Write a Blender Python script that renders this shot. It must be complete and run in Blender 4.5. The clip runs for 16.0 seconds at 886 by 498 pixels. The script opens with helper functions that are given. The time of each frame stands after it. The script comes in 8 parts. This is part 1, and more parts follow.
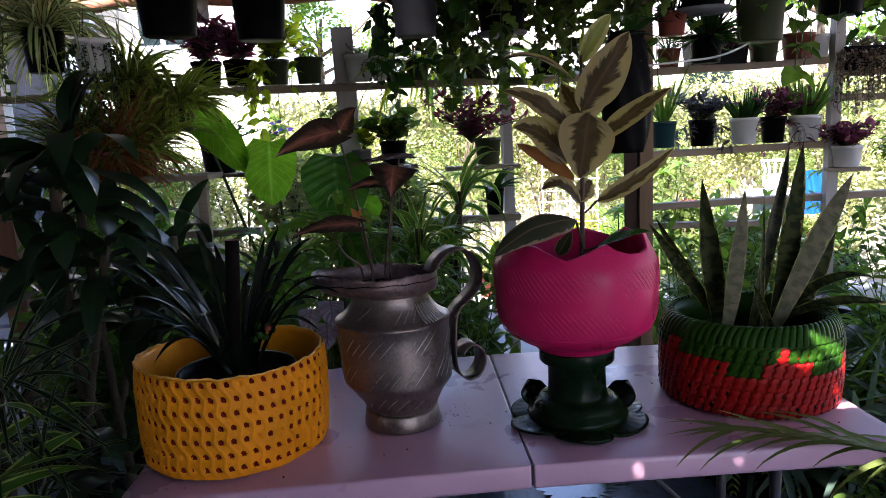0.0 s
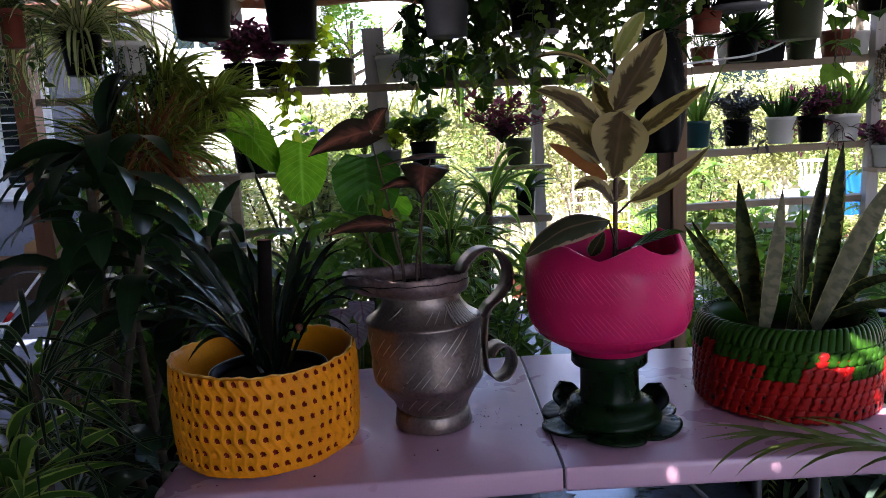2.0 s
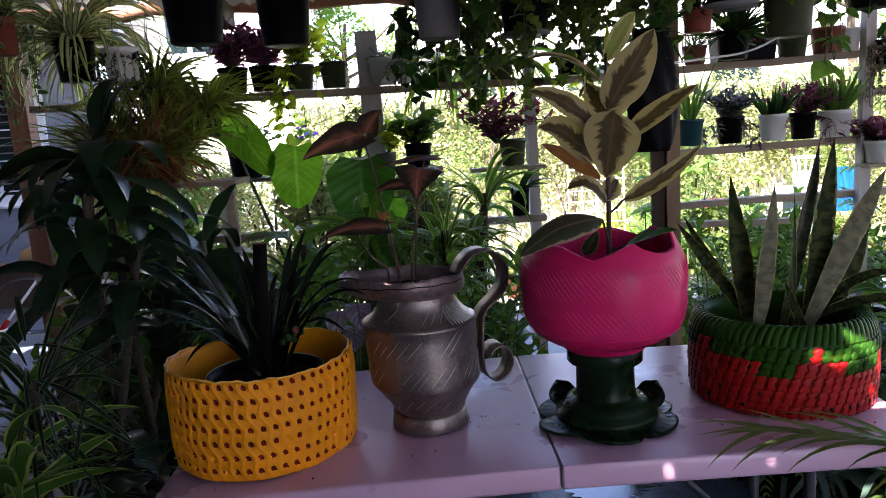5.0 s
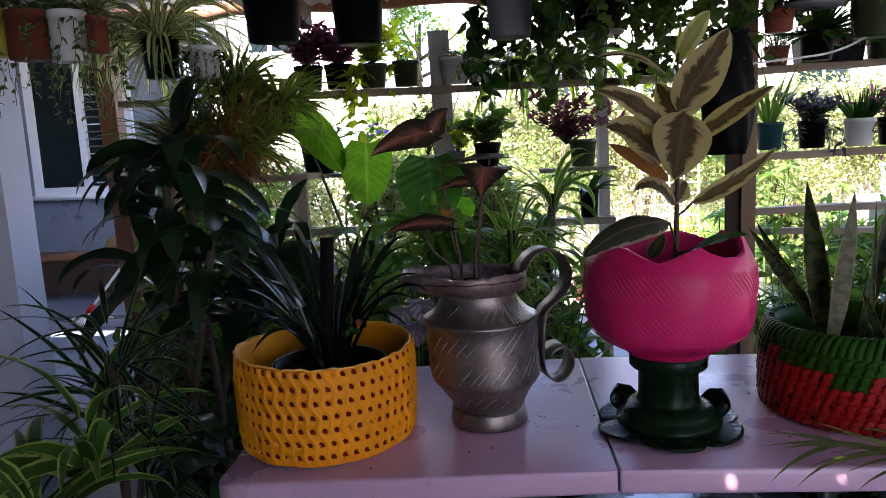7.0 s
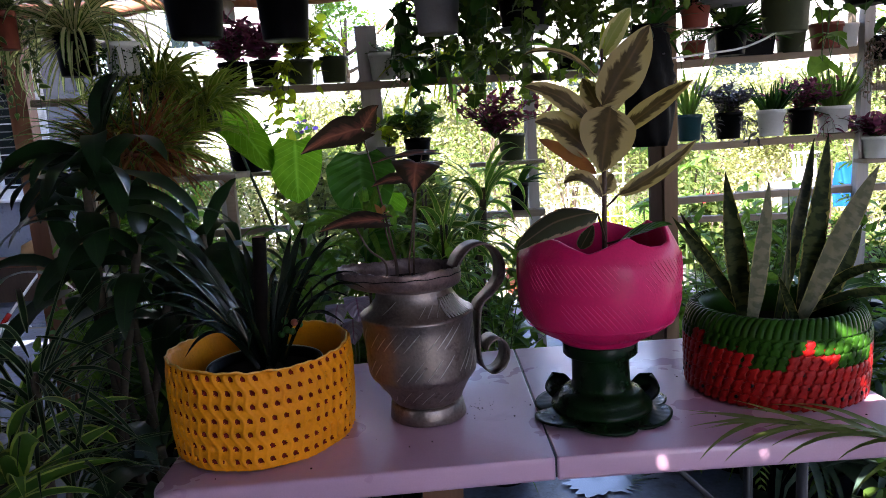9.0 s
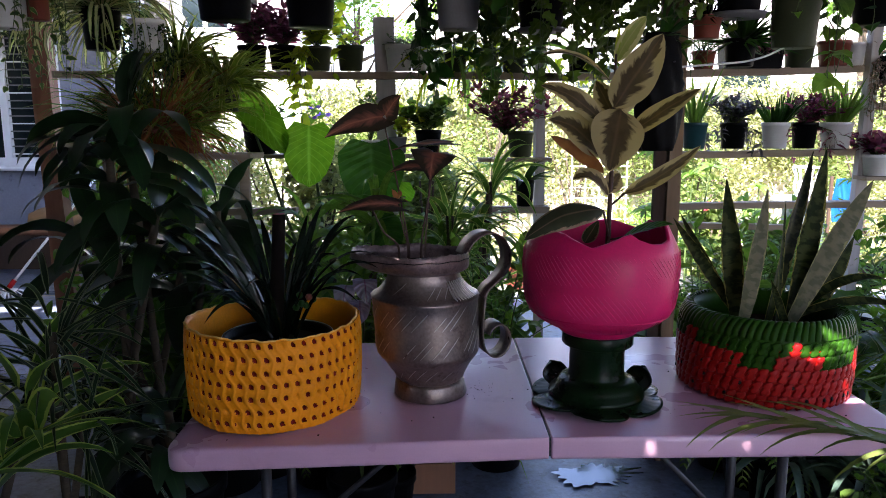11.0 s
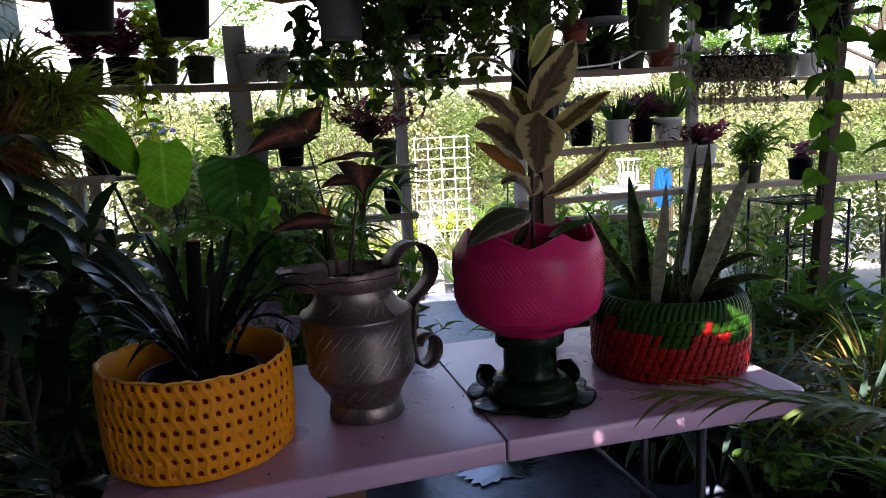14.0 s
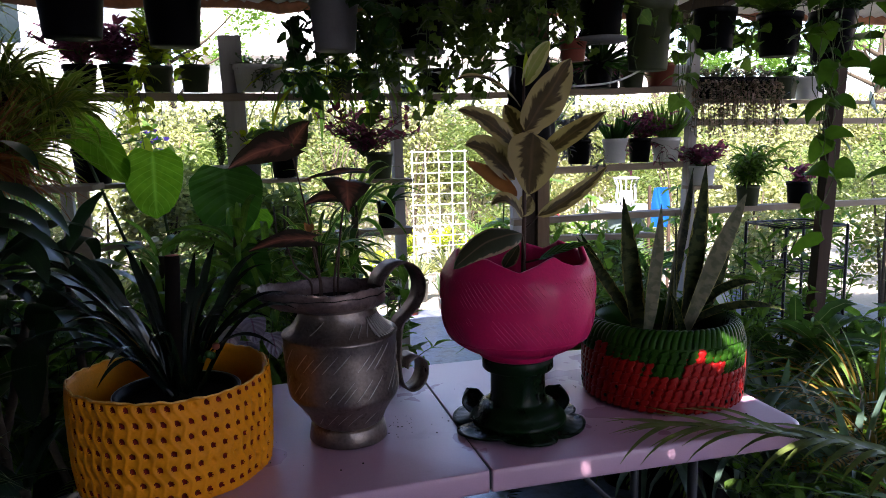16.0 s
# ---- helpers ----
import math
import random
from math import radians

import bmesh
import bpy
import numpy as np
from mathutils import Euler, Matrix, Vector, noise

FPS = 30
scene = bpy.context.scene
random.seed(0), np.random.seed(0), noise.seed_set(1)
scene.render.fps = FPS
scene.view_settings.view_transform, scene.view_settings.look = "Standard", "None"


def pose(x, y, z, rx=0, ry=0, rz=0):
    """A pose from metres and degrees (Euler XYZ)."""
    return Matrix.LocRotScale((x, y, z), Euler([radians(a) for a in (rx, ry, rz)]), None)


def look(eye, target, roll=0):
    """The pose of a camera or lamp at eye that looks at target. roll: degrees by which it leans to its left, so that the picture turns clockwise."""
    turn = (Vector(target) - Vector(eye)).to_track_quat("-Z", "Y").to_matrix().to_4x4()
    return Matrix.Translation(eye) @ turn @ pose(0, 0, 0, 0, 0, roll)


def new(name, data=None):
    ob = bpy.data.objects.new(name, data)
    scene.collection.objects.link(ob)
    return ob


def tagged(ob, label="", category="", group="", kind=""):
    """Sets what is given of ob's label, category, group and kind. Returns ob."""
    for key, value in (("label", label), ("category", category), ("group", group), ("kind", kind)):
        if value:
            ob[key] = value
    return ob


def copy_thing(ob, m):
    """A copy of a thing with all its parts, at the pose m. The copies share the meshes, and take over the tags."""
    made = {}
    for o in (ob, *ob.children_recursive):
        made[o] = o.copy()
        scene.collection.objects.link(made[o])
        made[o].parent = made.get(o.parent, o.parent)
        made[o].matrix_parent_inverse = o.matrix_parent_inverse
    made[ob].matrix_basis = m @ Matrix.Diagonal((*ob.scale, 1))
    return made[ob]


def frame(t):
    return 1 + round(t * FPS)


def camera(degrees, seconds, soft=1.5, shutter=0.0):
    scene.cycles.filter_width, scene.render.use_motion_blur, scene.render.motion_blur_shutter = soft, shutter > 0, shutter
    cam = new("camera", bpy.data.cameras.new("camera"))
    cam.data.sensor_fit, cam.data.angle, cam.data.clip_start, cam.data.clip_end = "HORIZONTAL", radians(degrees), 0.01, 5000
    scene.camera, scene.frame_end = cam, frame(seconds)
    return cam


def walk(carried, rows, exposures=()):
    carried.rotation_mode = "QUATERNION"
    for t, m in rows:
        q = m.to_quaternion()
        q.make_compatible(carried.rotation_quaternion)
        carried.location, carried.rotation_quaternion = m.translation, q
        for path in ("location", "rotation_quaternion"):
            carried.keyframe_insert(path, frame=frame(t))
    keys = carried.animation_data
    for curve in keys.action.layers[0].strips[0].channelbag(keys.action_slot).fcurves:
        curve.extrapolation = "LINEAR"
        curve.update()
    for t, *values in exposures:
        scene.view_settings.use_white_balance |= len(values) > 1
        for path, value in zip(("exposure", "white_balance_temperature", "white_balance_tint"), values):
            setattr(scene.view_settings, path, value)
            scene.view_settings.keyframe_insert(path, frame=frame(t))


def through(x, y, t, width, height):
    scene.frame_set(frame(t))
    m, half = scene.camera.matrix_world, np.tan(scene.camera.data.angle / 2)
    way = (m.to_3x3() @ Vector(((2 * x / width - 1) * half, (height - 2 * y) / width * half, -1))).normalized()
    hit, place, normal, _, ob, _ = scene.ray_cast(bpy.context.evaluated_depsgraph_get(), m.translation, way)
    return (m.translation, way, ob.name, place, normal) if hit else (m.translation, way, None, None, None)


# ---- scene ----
cam = camera(62.0, 16.0, soft=0.9)
PATH = [
    (0, (-0.229, -1.409, 1.427), (-0.137, 0.563, 1.107), -2.6),
    (0.5, (-0.228, -1.407, 1.425), (-0.154, 0.567, 1.111), -2.8),
    (1, (-0.23, -1.404, 1.425), (-0.166, 0.57, 1.111), -2.8),
    (1.5, (-0.229, -1.4, 1.426), (-0.185, 0.575, 1.113), -3.2),
    (2, (-0.233, -1.403, 1.425), (-0.22, 0.573, 1.111), -2.8),
    (2.5, (-0.231, -1.403, 1.424), (-0.225, 0.572, 1.109), -2.9),
    (3, (-0.232, -1.403, 1.423), (-0.212, 0.57, 1.096), -3.1),
    (5.5, (-0.227, -1.411, 1.427), (-0.209, 0.565, 1.12), -3.7),
    (6, (-0.221, -1.405, 1.43), (-0.239, 0.572, 1.128), -3.2),
    (6.5, (-0.221, -1.409, 1.424), (-0.309, 0.568, 1.134), -2.8),
    (7, (-0.217, -1.421, 1.421), (-0.38, 0.55, 1.12), -2.7),
    (7.5, (-0.217, -1.441, 1.427), (-0.328, 0.532, 1.123), -2.4),
    (8, (-0.222, -1.435, 1.424), (-0.263, 0.54, 1.115), -2.7),
    (8.5, (-0.222, -1.422, 1.425), (-0.204, 0.552, 1.107), -3.9),
    (11, (-0.253, -1.515, 1.419), (-0.229, 0.456, 1.081), -0.1),
    (11.5, (-0.319, -1.524, 1.451), (-0.133, 0.437, 1.103), -3.3),
    (12, (-0.393, -1.485, 1.438), (-0.077, 0.461, 1.103), -3.2),
    (12.5, (-0.423, -1.478, 1.439), (-0.03, 0.45, 1.082), -2.5),
    (13, (-0.448, -1.474, 1.443), (-0.018, 0.45, 1.105), -1.9),
    (13.5, (-0.48, -1.464, 1.436), (-0.008, 0.453, 1.116), -2.1),
    (14, (-0.501, -1.45, 1.432), (-0.007, 0.459, 1.1), -2.6),
    (14.5, (-0.518, -1.451, 1.434), (0.0, 0.454, 1.11), -1.5),
    (15, (-0.53, -1.455, 1.432), (-0.002, 0.449, 1.124), -1.1),
    (15.5, (-0.511, -1.44, 1.431), (0.002, 0.467, 1.115), -1.6),
    (16, (-0.465, -1.407, 1.441), (0.037, 0.505, 1.143), -1.2),
]
walk(cam, [(t, look(eye, goal, roll)) for t, eye, goal, roll in PATH], [(t, stops, 6220, 26) for t, stops in ((0, 3.17), (3, 3.28), (5.5, 3.38), (8.5, 3.48), (11, 3.38), (12, 3.36), (12.5, 2.92), (13, 2.26), (13.5, 2.52), (14.5, 2.68), (16, 2.76))])


# ---- light ----
world = bpy.data.worlds.new("sky")
world.use_nodes = True
scene.world = world
sky = world.node_tree.nodes.new("ShaderNodeTexSky")
sky.sky_type, sky.sun_disc = "NISHITA", False
SUN_EL, SUN_AZ = radians(50), radians(205)      # the sun stands behind the camera, a little to its left
sky.sun_elevation, sky.sun_rotation = SUN_EL, SUN_AZ
background = world.node_tree.nodes["Background"]
background.inputs["Strength"].default_value = 0.12
world.node_tree.links.new(sky.outputs[0], background.inputs[0])
sun_data = bpy.data.lights.new("sun", "SUN")
sun_data.energy, sun_data.angle, sun_data.color = 5.0, radians(0.5), (1.0, 0.95, 0.86)
sun = new("sun", sun_data)
sun_from = Vector((math.sin(SUN_AZ) * math.cos(SUN_EL), math.cos(SUN_AZ) * math.cos(SUN_EL), math.sin(SUN_EL)))
sun.matrix_world = look(sun_from * 30, (0, 0, 0))


# ---- building blocks ----
def rng(seed):
    return np.random.RandomState(seed)


class Geo:
    """Collects vertices, faces, UVs and material slots of one mesh."""

    def __init__(self):
        self.v, self.f, self.uv, self.slot, self.count = [], [], [], [], 0

    def add(self, v, f, uv=None, slot=0):
        v = np.asarray(v, float).reshape(-1, 3)
        uv = np.zeros((len(v), 2)) if uv is None else np.asarray(uv, float).reshape(-1, 2)
        self.v.append(v)
        self.uv.append(uv)
        self.f.extend([tuple(int(i) + self.count for i in face) for face in f])
        self.slot.extend([slot] * len(f))
        self.count += len(v)
        return self

    def grid(self, p, close_u=False, close_v=False, slot=0, uv=None):
        p = np.asarray(p, float)
        n, m = p.shape[:2]
        i = np.arange(n if close_u else n - 1)[:, None]
        j = np.arange(m if close_v else m - 1)[None, :]
        a, b = i * m + j, ((i + 1) % n) * m + j
        c, d = ((i + 1) % n) * m + (j + 1) % m, i * m + (j + 1) % m
        f = np.stack([a, b, c, d], -1).reshape(-1, 4)
        if uv is None:
            g = np.meshgrid(np.linspace(0, 1, n), np.linspace(0, 1, m), indexing="ij")
            uv = np.stack(g, -1)
        return self.add(p, f, uv, slot)

    def lathe(self, profile, steps=32, centre=(0, 0, 0), slot=0, squash=1.0):
        a = np.linspace(0, 2 * math.pi, steps, endpoint=False)
        r = np.array([q[0] for q in profile])[None, :]
        z = np.array([q[1] for q in profile])[None, :] + 0 * a[:, None]
        p = np.stack([r * np.cos(a)[:, None], r * squash * np.sin(a)[:, None], z], -1) + np.array(centre)
        return self.grid(p, close_u=True, slot=slot)

    def disc(self, r, z, steps=24, centre=(0, 0), slot=0):
        a = np.linspace(0, 2 * math.pi, steps, endpoint=False)
        v = np.stack([r * np.cos(a) + centre[0], r * np.sin(a) + centre[1], z + 0 * a], -1)
        return self.add(v, [tuple(range(steps))], slot=slot)

    def tube(self, path, radius, sides=6, slot=0, cap=True):
        path = np.asarray(path, float)
        n = len(path)
        radius = np.broadcast_to(np.asarray(radius, float), (n,))
        t = np.gradient(path, axis=0)
        t /= np.linalg.norm(t, axis=1)[:, None] + 1e-9
        ref = np.where(np.abs(t[:, 2:3]) < 0.9, np.array([[0, 0, 1.0]]), np.array([[1.0, 0, 0]]))
        s = np.cross(t, ref)
        s /= np.linalg.norm(s, axis=1)[:, None] + 1e-9
        u = np.cross(s, t)
        a = np.linspace(0, 2 * math.pi, sides, endpoint=False)
        p = path[:, None] + radius[:, None, None] * (np.cos(a)[None, :, None] * s[:, None] + np.sin(a)[None, :, None] * u[:, None])
        start = self.count
        self.grid(p, close_v=True, slot=slot)
        if cap:
            self.f.append(tuple(start + i for i in range(sides)))
            self.f.append(tuple(start + (n - 1) * sides + i for i in reversed(range(sides))))
            self.slot.extend([slot, slot])
        return self

    def box(self, lo, hi, slot=0, bevel=0.0):
        (x0, y0, z0), (x1, y1, z1) = lo, hi
        if bevel <= 0:
            v = [(x, y, z) for x in (x0, x1) for y in (y0, y1) for z in (z0, z1)]
            return self.add(v, [(0, 1, 3, 2), (4, 6, 7, 5), (0, 4, 5, 1), (2, 3, 7, 6), (0, 2, 6, 4), (1, 5, 7, 3)], slot=slot)
        bm = bmesh.new()
        bmesh.ops.create_cube(bm, size=1)
        for q in bm.verts:
            q.co = Vector(((x0 + x1) / 2 + q.co.x * (x1 - x0), (y0 + y1) / 2 + q.co.y * (y1 - y0), (z0 + z1) / 2 + q.co.z * (z1 - z0)))
        bmesh.ops.bevel(bm, geom=bm.edges[:], offset=bevel, segments=2, affect="EDGES")
        bm.verts.index_update()
        self.add([tuple(q.co) for q in bm.verts], [tuple(q.index for q in face.verts) for face in bm.faces], slot=slot)
        bm.free()
        return self

    def leaves(self, base, az, el, length, width, droop, n=6, shape="lance", fold=0.25, roll=0.0, wave=0.0, slot=0):
        """Many blades at once: base points, heading, rise, length, width and total bend (radians)."""
        base = np.asarray(base, float).reshape(-1, 3)
        N = len(base)
        az, el, length, width, droop, roll = [np.broadcast_to(np.asarray(q, float), (N,)) for q in (az, el, length, width, droop, roll)]
        s = np.linspace(0, 1, n + 1)
        th = el[:, None] - droop[:, None] * s[None, :] ** 1.3
        ca, sa = np.cos(az)[:, None], np.sin(az)[:, None]
        t = np.stack([np.cos(th) * ca, np.cos(th) * sa, np.sin(th)], -1)
        mid = (t[:, 1:] + t[:, :-1]) / 2 * (length / n)[:, None, None]
        c = base[:, None] + np.concatenate([np.zeros((N, 1, 3)), np.cumsum(mid, 1)], 1)
        side0 = np.stack([-sa + 0 * th, ca + 0 * th, 0 * th], -1)
        nor0 = np.cross(t, side0)
        cr, sr = np.cos(roll)[:, None, None], np.sin(roll)[:, None, None]
        side, nor = side0 * cr + nor0 * sr, nor0 * cr - side0 * sr
        prof = {
            "lance": (np.minimum(1, s * 5 + 0.25)) * (1 - s ** 2.2) ** 0.8,
            "strap": np.minimum(1, s * 6 + 0.5) * np.minimum(1, (1.0 - s) * 4) ** 0.7,
            "oval": np.sin(math.pi * np.clip(s, 0.0, 1) ** 0.85) ** 0.65,
            "heart": np.where(s < 0.22, 0.55 + 2.0 * s, 1.0) * (1 - np.clip((s - 0.2) / 0.8, 0, 1) ** 1.6),
            "lobed": np.interp(s, (0, 0.14, 0.28, 0.43, 0.57, 0.72, 0.86, 1), (0.35, 0.95, 0.60, 1.0, 0.42, 0.60, 0.34, 0)),
            "grass": (1 - s ** 1.5) * np.minimum(1, s * 4 + 0.6),
        }[shape]
        prof = np.maximum(prof, 0.02)
        w = (width / 2)[:, None, None] * prof[None, :, None]
        ripple = wave * w * np.sin(s * 17)[None, :, None]
        a = c + side * w + nor * (fold * w + ripple)
        b = c - side * w + nor * (fold * w - ripple)
        p = np.stack([a, c, b], 2)
        v = p.reshape(-1, 3)
        uv = np.stack(np.broadcast_arrays(np.array([0, 0.5, 1.0])[None, None, :], s[None, :, None], ), -1)
        uv = np.broadcast_to(uv, (N, n + 1, 3, 2)).reshape(-1, 2)
        k = (np.arange(N) * (n + 1) * 3)[:, None, None] + (np.arange(n) * 3)[None, :, None] + np.arange(2)[None, None, :]
        f = np.stack([k, k + 1, k + 4, k + 3], -1).reshape(-1, 4)
        return self.add(v, f, uv, slot)

    def mesh(self, name, materials, smooth=True):
        me = bpy.data.meshes.new(name)
        v, uv = np.concatenate(self.v), np.concatenate(self.uv)
        me.from_pydata(v.tolist(), [], self.f)
        layer = me.uv_layers.new(name="UVMap")
        index = np.zeros(len(me.loops), np.int32)
        me.loops.foreach_get("vertex_index", index)
        layer.data.foreach_set("uv", uv[index].astype(np.float32).ravel())
        for m in materials if isinstance(materials, (list, tuple)) else [materials]:
            me.materials.append(m)
        me.polygons.foreach_set("material_index", np.array(self.slot, np.int32))
        me.polygons.foreach_set("use_smooth", np.full(len(me.polygons), smooth))
        me.update()
        return me


def thing(name, place, label, category, group="", kind="", turn=0.0):
    ob = new(name)
    ob.empty_display_size = 0.05
    ob.matrix_basis = pose(*place, 0, 0, turn)
    return tagged(ob, label, category, group, kind)


def part(name, geo, material, parent=None, label="", smooth=True):
    ob = new(name, geo.mesh(name, material, smooth))
    ob.parent = parent
    if label:
        tagged(ob, label)
    if name in ("foliage", "twigwork", "crown", "petals"):
        tagged(ob, kind="stuff")
    return ob


def solid(name, geo, material, label, category, kind="", place=(0, 0, 0), group="", smooth=False):
    ob = new(name, geo.mesh(name, material, smooth))
    ob.matrix_basis = pose(*place)
    return tagged(ob, label, category, group, kind)


# ---- materials ----
def nodes_of(name):
    m = bpy.data.materials.new(name)
    m.use_nodes = True
    t = m.node_tree
    return m, t, t.nodes["Principled BSDF"], t.nodes["Material Output"]


def ramp(t, source, stops):
    r = t.nodes.new("ShaderNodeValToRGB")
    while len(r.color_ramp.elements) < len(stops):
        r.color_ramp.elements.new(0.5)
    for e, (at, c) in zip(r.color_ramp.elements, stops):
        e.position, e.color = at, (*c, 1)
    t.links.new(source, r.inputs[0])
    return r.outputs[0]


def noise_of(t, scale, detail=4.0, rough=0.6, space="Object", stretch=(1, 1, 1)):
    co = t.nodes.new("ShaderNodeTexCoord")
    mp = t.nodes.new("ShaderNodeMapping")
    mp.inputs["Scale"].default_value = stretch
    t.links.new(co.outputs[space], mp.inputs[0])
    n = t.nodes.new("ShaderNodeTexNoise")
    n.inputs["Scale"].default_value, n.inputs["Detail"].default_value, n.inputs["Roughness"].default_value = scale, detail, rough
    t.links.new(mp.outputs[0], n.inputs["Vector"])
    return n.outputs["Fac"]


def mix(t, fac, a, b, how="MIX"):
    m = t.nodes.new("ShaderNodeMix")
    m.data_type, m.blend_type = "RGBA", how
    for slot, value in ((0, fac), (6, a), (7, b)):
        if isinstance(value, (int, float)):
            m.inputs[slot].default_value = value
        elif isinstance(value, tuple):
            m.inputs[slot].default_value = (*value, 1)
        else:
            t.links.new(value, m.inputs[slot])
    return m.outputs[2]


def bump(t, shader, height, strength=0.3, distance=0.002):
    b = t.nodes.new("ShaderNodeBump")
    b.inputs["Strength"].default_value, b.inputs["Distance"].default_value = strength, distance
    t.links.new(height, b.inputs["Height"])
    t.links.new(b.outputs[0], shader.inputs["Normal"])


def surface(name, colour, rough=0.6, metal=0.0, vary=0.25, scale=8.0, grain=120.0, relief=0.2, dirt=None, dirt_at=0.62, stretch=(1, 1, 1), coat=0.0, shine=0.3):
    """A surface with blotches, fine grain, optional dirt in patches, and fine relief."""
    m, t, p, _ = nodes_of(name)
    big, small = noise_of(t, scale, stretch=stretch), noise_of(t, grain, 2.0, stretch=stretch)
    lo, hi = tuple(c * (1 - vary) for c in colour), tuple(min(1, c * (1 + vary)) for c in colour)
    c = ramp(t, big, [(0.3, lo), (0.7, hi)])
    c = mix(t, 0.35, c, ramp(t, small, [(0.3, lo), (0.7, hi)]))
    if dirt:
        c = mix(t, ramp(t, noise_of(t, scale * 2.3, 6.0, 0.7), [(dirt_at, (0, 0, 0)), (dirt_at + 0.12, (0.85, 0.85, 0.85))]), c, dirt)
    t.links.new(c, p.inputs["Base Color"])
    r = ramp(t, big, [(0.3, (max(0.05, rough - 0.12),) * 3), (0.7, (min(1, rough + 0.12),) * 3)])
    t.links.new(r, p.inputs["Roughness"])
    p.inputs["Metallic"].default_value = metal
    p.inputs["Coat Weight"].default_value = coat
    p.inputs["Specular IOR Level"].default_value = shine
    bump(t, p, small, relief, 0.002)
    return m


def foliage(name, dark, light, vein=None, edge=None, edge_at=0.8, through=0.35, rough=0.4, blotch=None, ribs=0, wild=0.35, shine=0.22, jag=0.0, bands=None, soft=0.03):
    """A leaf: colour by leaf and along the blade, a vein, a pale margin, and light that passes through."""
    m, t, p, out = nodes_of(name)
    geo = t.nodes.new("ShaderNodeNewGeometry")
    c = ramp(t, geo.outputs["Random Per Island"], [(0.0, dark), (1.0, light)])
    c = mix(t, 0.4, c, ramp(t, noise_of(t, 30.0, 3.0), [(0.35, dark), (0.65, light)]))
    uv = t.nodes.new("ShaderNodeUVMap")
    sep = t.nodes.new("ShaderNodeSeparateXYZ")
    t.links.new(uv.outputs[0], sep.inputs[0])
    off = t.nodes.new("ShaderNodeMath")
    off.operation = "SUBTRACT"
    t.links.new(sep.outputs[0], off.inputs[0])
    off.inputs[1].default_value = 0.5
    ab = t.nodes.new("ShaderNodeMath")
    ab.operation = "ABSOLUTE"
    t.links.new(off.outputs[0], ab.inputs[0])
    dist = ab.outputs[0]
    if jag or bands:
        # noise laid along the blade, different on each leaf
        who = t.nodes.new("ShaderNodeObjectInfo")
        seed = t.nodes.new("ShaderNodeMath")
        seed.operation = "MULTIPLY"
        t.links.new(who.outputs["Random"], seed.inputs[0])
        seed.inputs[1].default_value = 60.0
        slant = t.nodes.new("ShaderNodeMath")
        slant.operation = "MULTIPLY_ADD"
        t.links.new(dist, slant.inputs[0])
        slant.inputs[1].default_value = -0.5 if jag else 0.0
        t.links.new(sep.outputs[1], slant.inputs[2])
        at = t.nodes.new("ShaderNodeCombineXYZ")
        t.links.new(sep.outputs[0], at.inputs[0])
        t.links.new(slant.outputs[0], at.inputs[1])
        mp = t.nodes.new("ShaderNodeMapping")
        mp.inputs["Scale"].default_value = (1.7, 6.5, 1) if jag else (0.9, 15.0, 1)
        t.links.new(at.outputs[0], mp.inputs[0])
        nz = t.nodes.new("ShaderNodeTexNoise")
        nz.noise_dimensions = "4D"
        nz.inputs["Scale"].default_value, nz.inputs["Detail"].default_value = 1.6, 3.0
        t.links.new(mp.outputs[0], nz.inputs["Vector"])
        t.links.new(seed.outputs[0], nz.inputs["W"])
    if bands:
        c = mix(t, ramp(t, nz.outputs["Fac"], [(0.46, (0, 0, 0)), (0.56, (1, 1, 1))]), c, bands)
    if blotch:
        c = mix(t, ramp(t, noise_of(t, blotch[1], 3.0), [(0.48, (0, 0, 0)), (0.54, (1, 1, 1))]), c, blotch[0])
    if edge:
        wob = t.nodes.new("ShaderNodeMath")
        wob.operation = "MULTIPLY_ADD"
        t.links.new(nz.outputs["Fac"] if jag else noise_of(t, 45.0 if wild < 0.4 else 26.0, 2.0), wob.inputs[0])
        wob.inputs[1].default_value = wild
        t.links.new(dist, wob.inputs[2])
        k = edge_at / 2 + wild / 2
        c = mix(t, ramp(t, wob.outputs[0], [(k - soft / 2, (0, 0, 0)), (k + soft / 2, (1, 1, 1))]), c, edge)
    if ribs:
        # side veins that run slantwise from the midrib
        a1 = t.nodes.new("ShaderNodeMath")
        a1.operation = "MULTIPLY_ADD"
        t.links.new(dist, a1.inputs[0])
        a1.inputs[1].default_value = -0.55
        t.links.new(sep.outputs[1], a1.inputs[2])
        a2 = t.nodes.new("ShaderNodeMath")
        a2.operation = "MULTIPLY"
        t.links.new(a1.outputs[0], a2.inputs[0])
        a2.inputs[1].default_value = ribs
        a3 = t.nodes.new("ShaderNodeMath")
        a3.operation = "PINGPONG"
        t.links.new(a2.outputs[0], a3.inputs[0])
        a3.inputs[1].default_value = 0.5
        c = mix(t, ramp(t, a3.outputs[0], [(0.0, (0.55, 0.55, 0.55)), (0.09, (0, 0, 0))]), c, vein or light)
        bump(t, p, a3.outputs[0], 0.8, 0.012)
    if vein:
        c = mix(t, ramp(t, dist, [(0.0, (0.8, 0.8, 0.8)), (0.05, (0, 0, 0))]), c, vein)
    t.links.new(c, p.inputs["Base Color"])
    p.inputs["Roughness"].default_value = rough
    p.inputs["Specular IOR Level"].default_value = shine
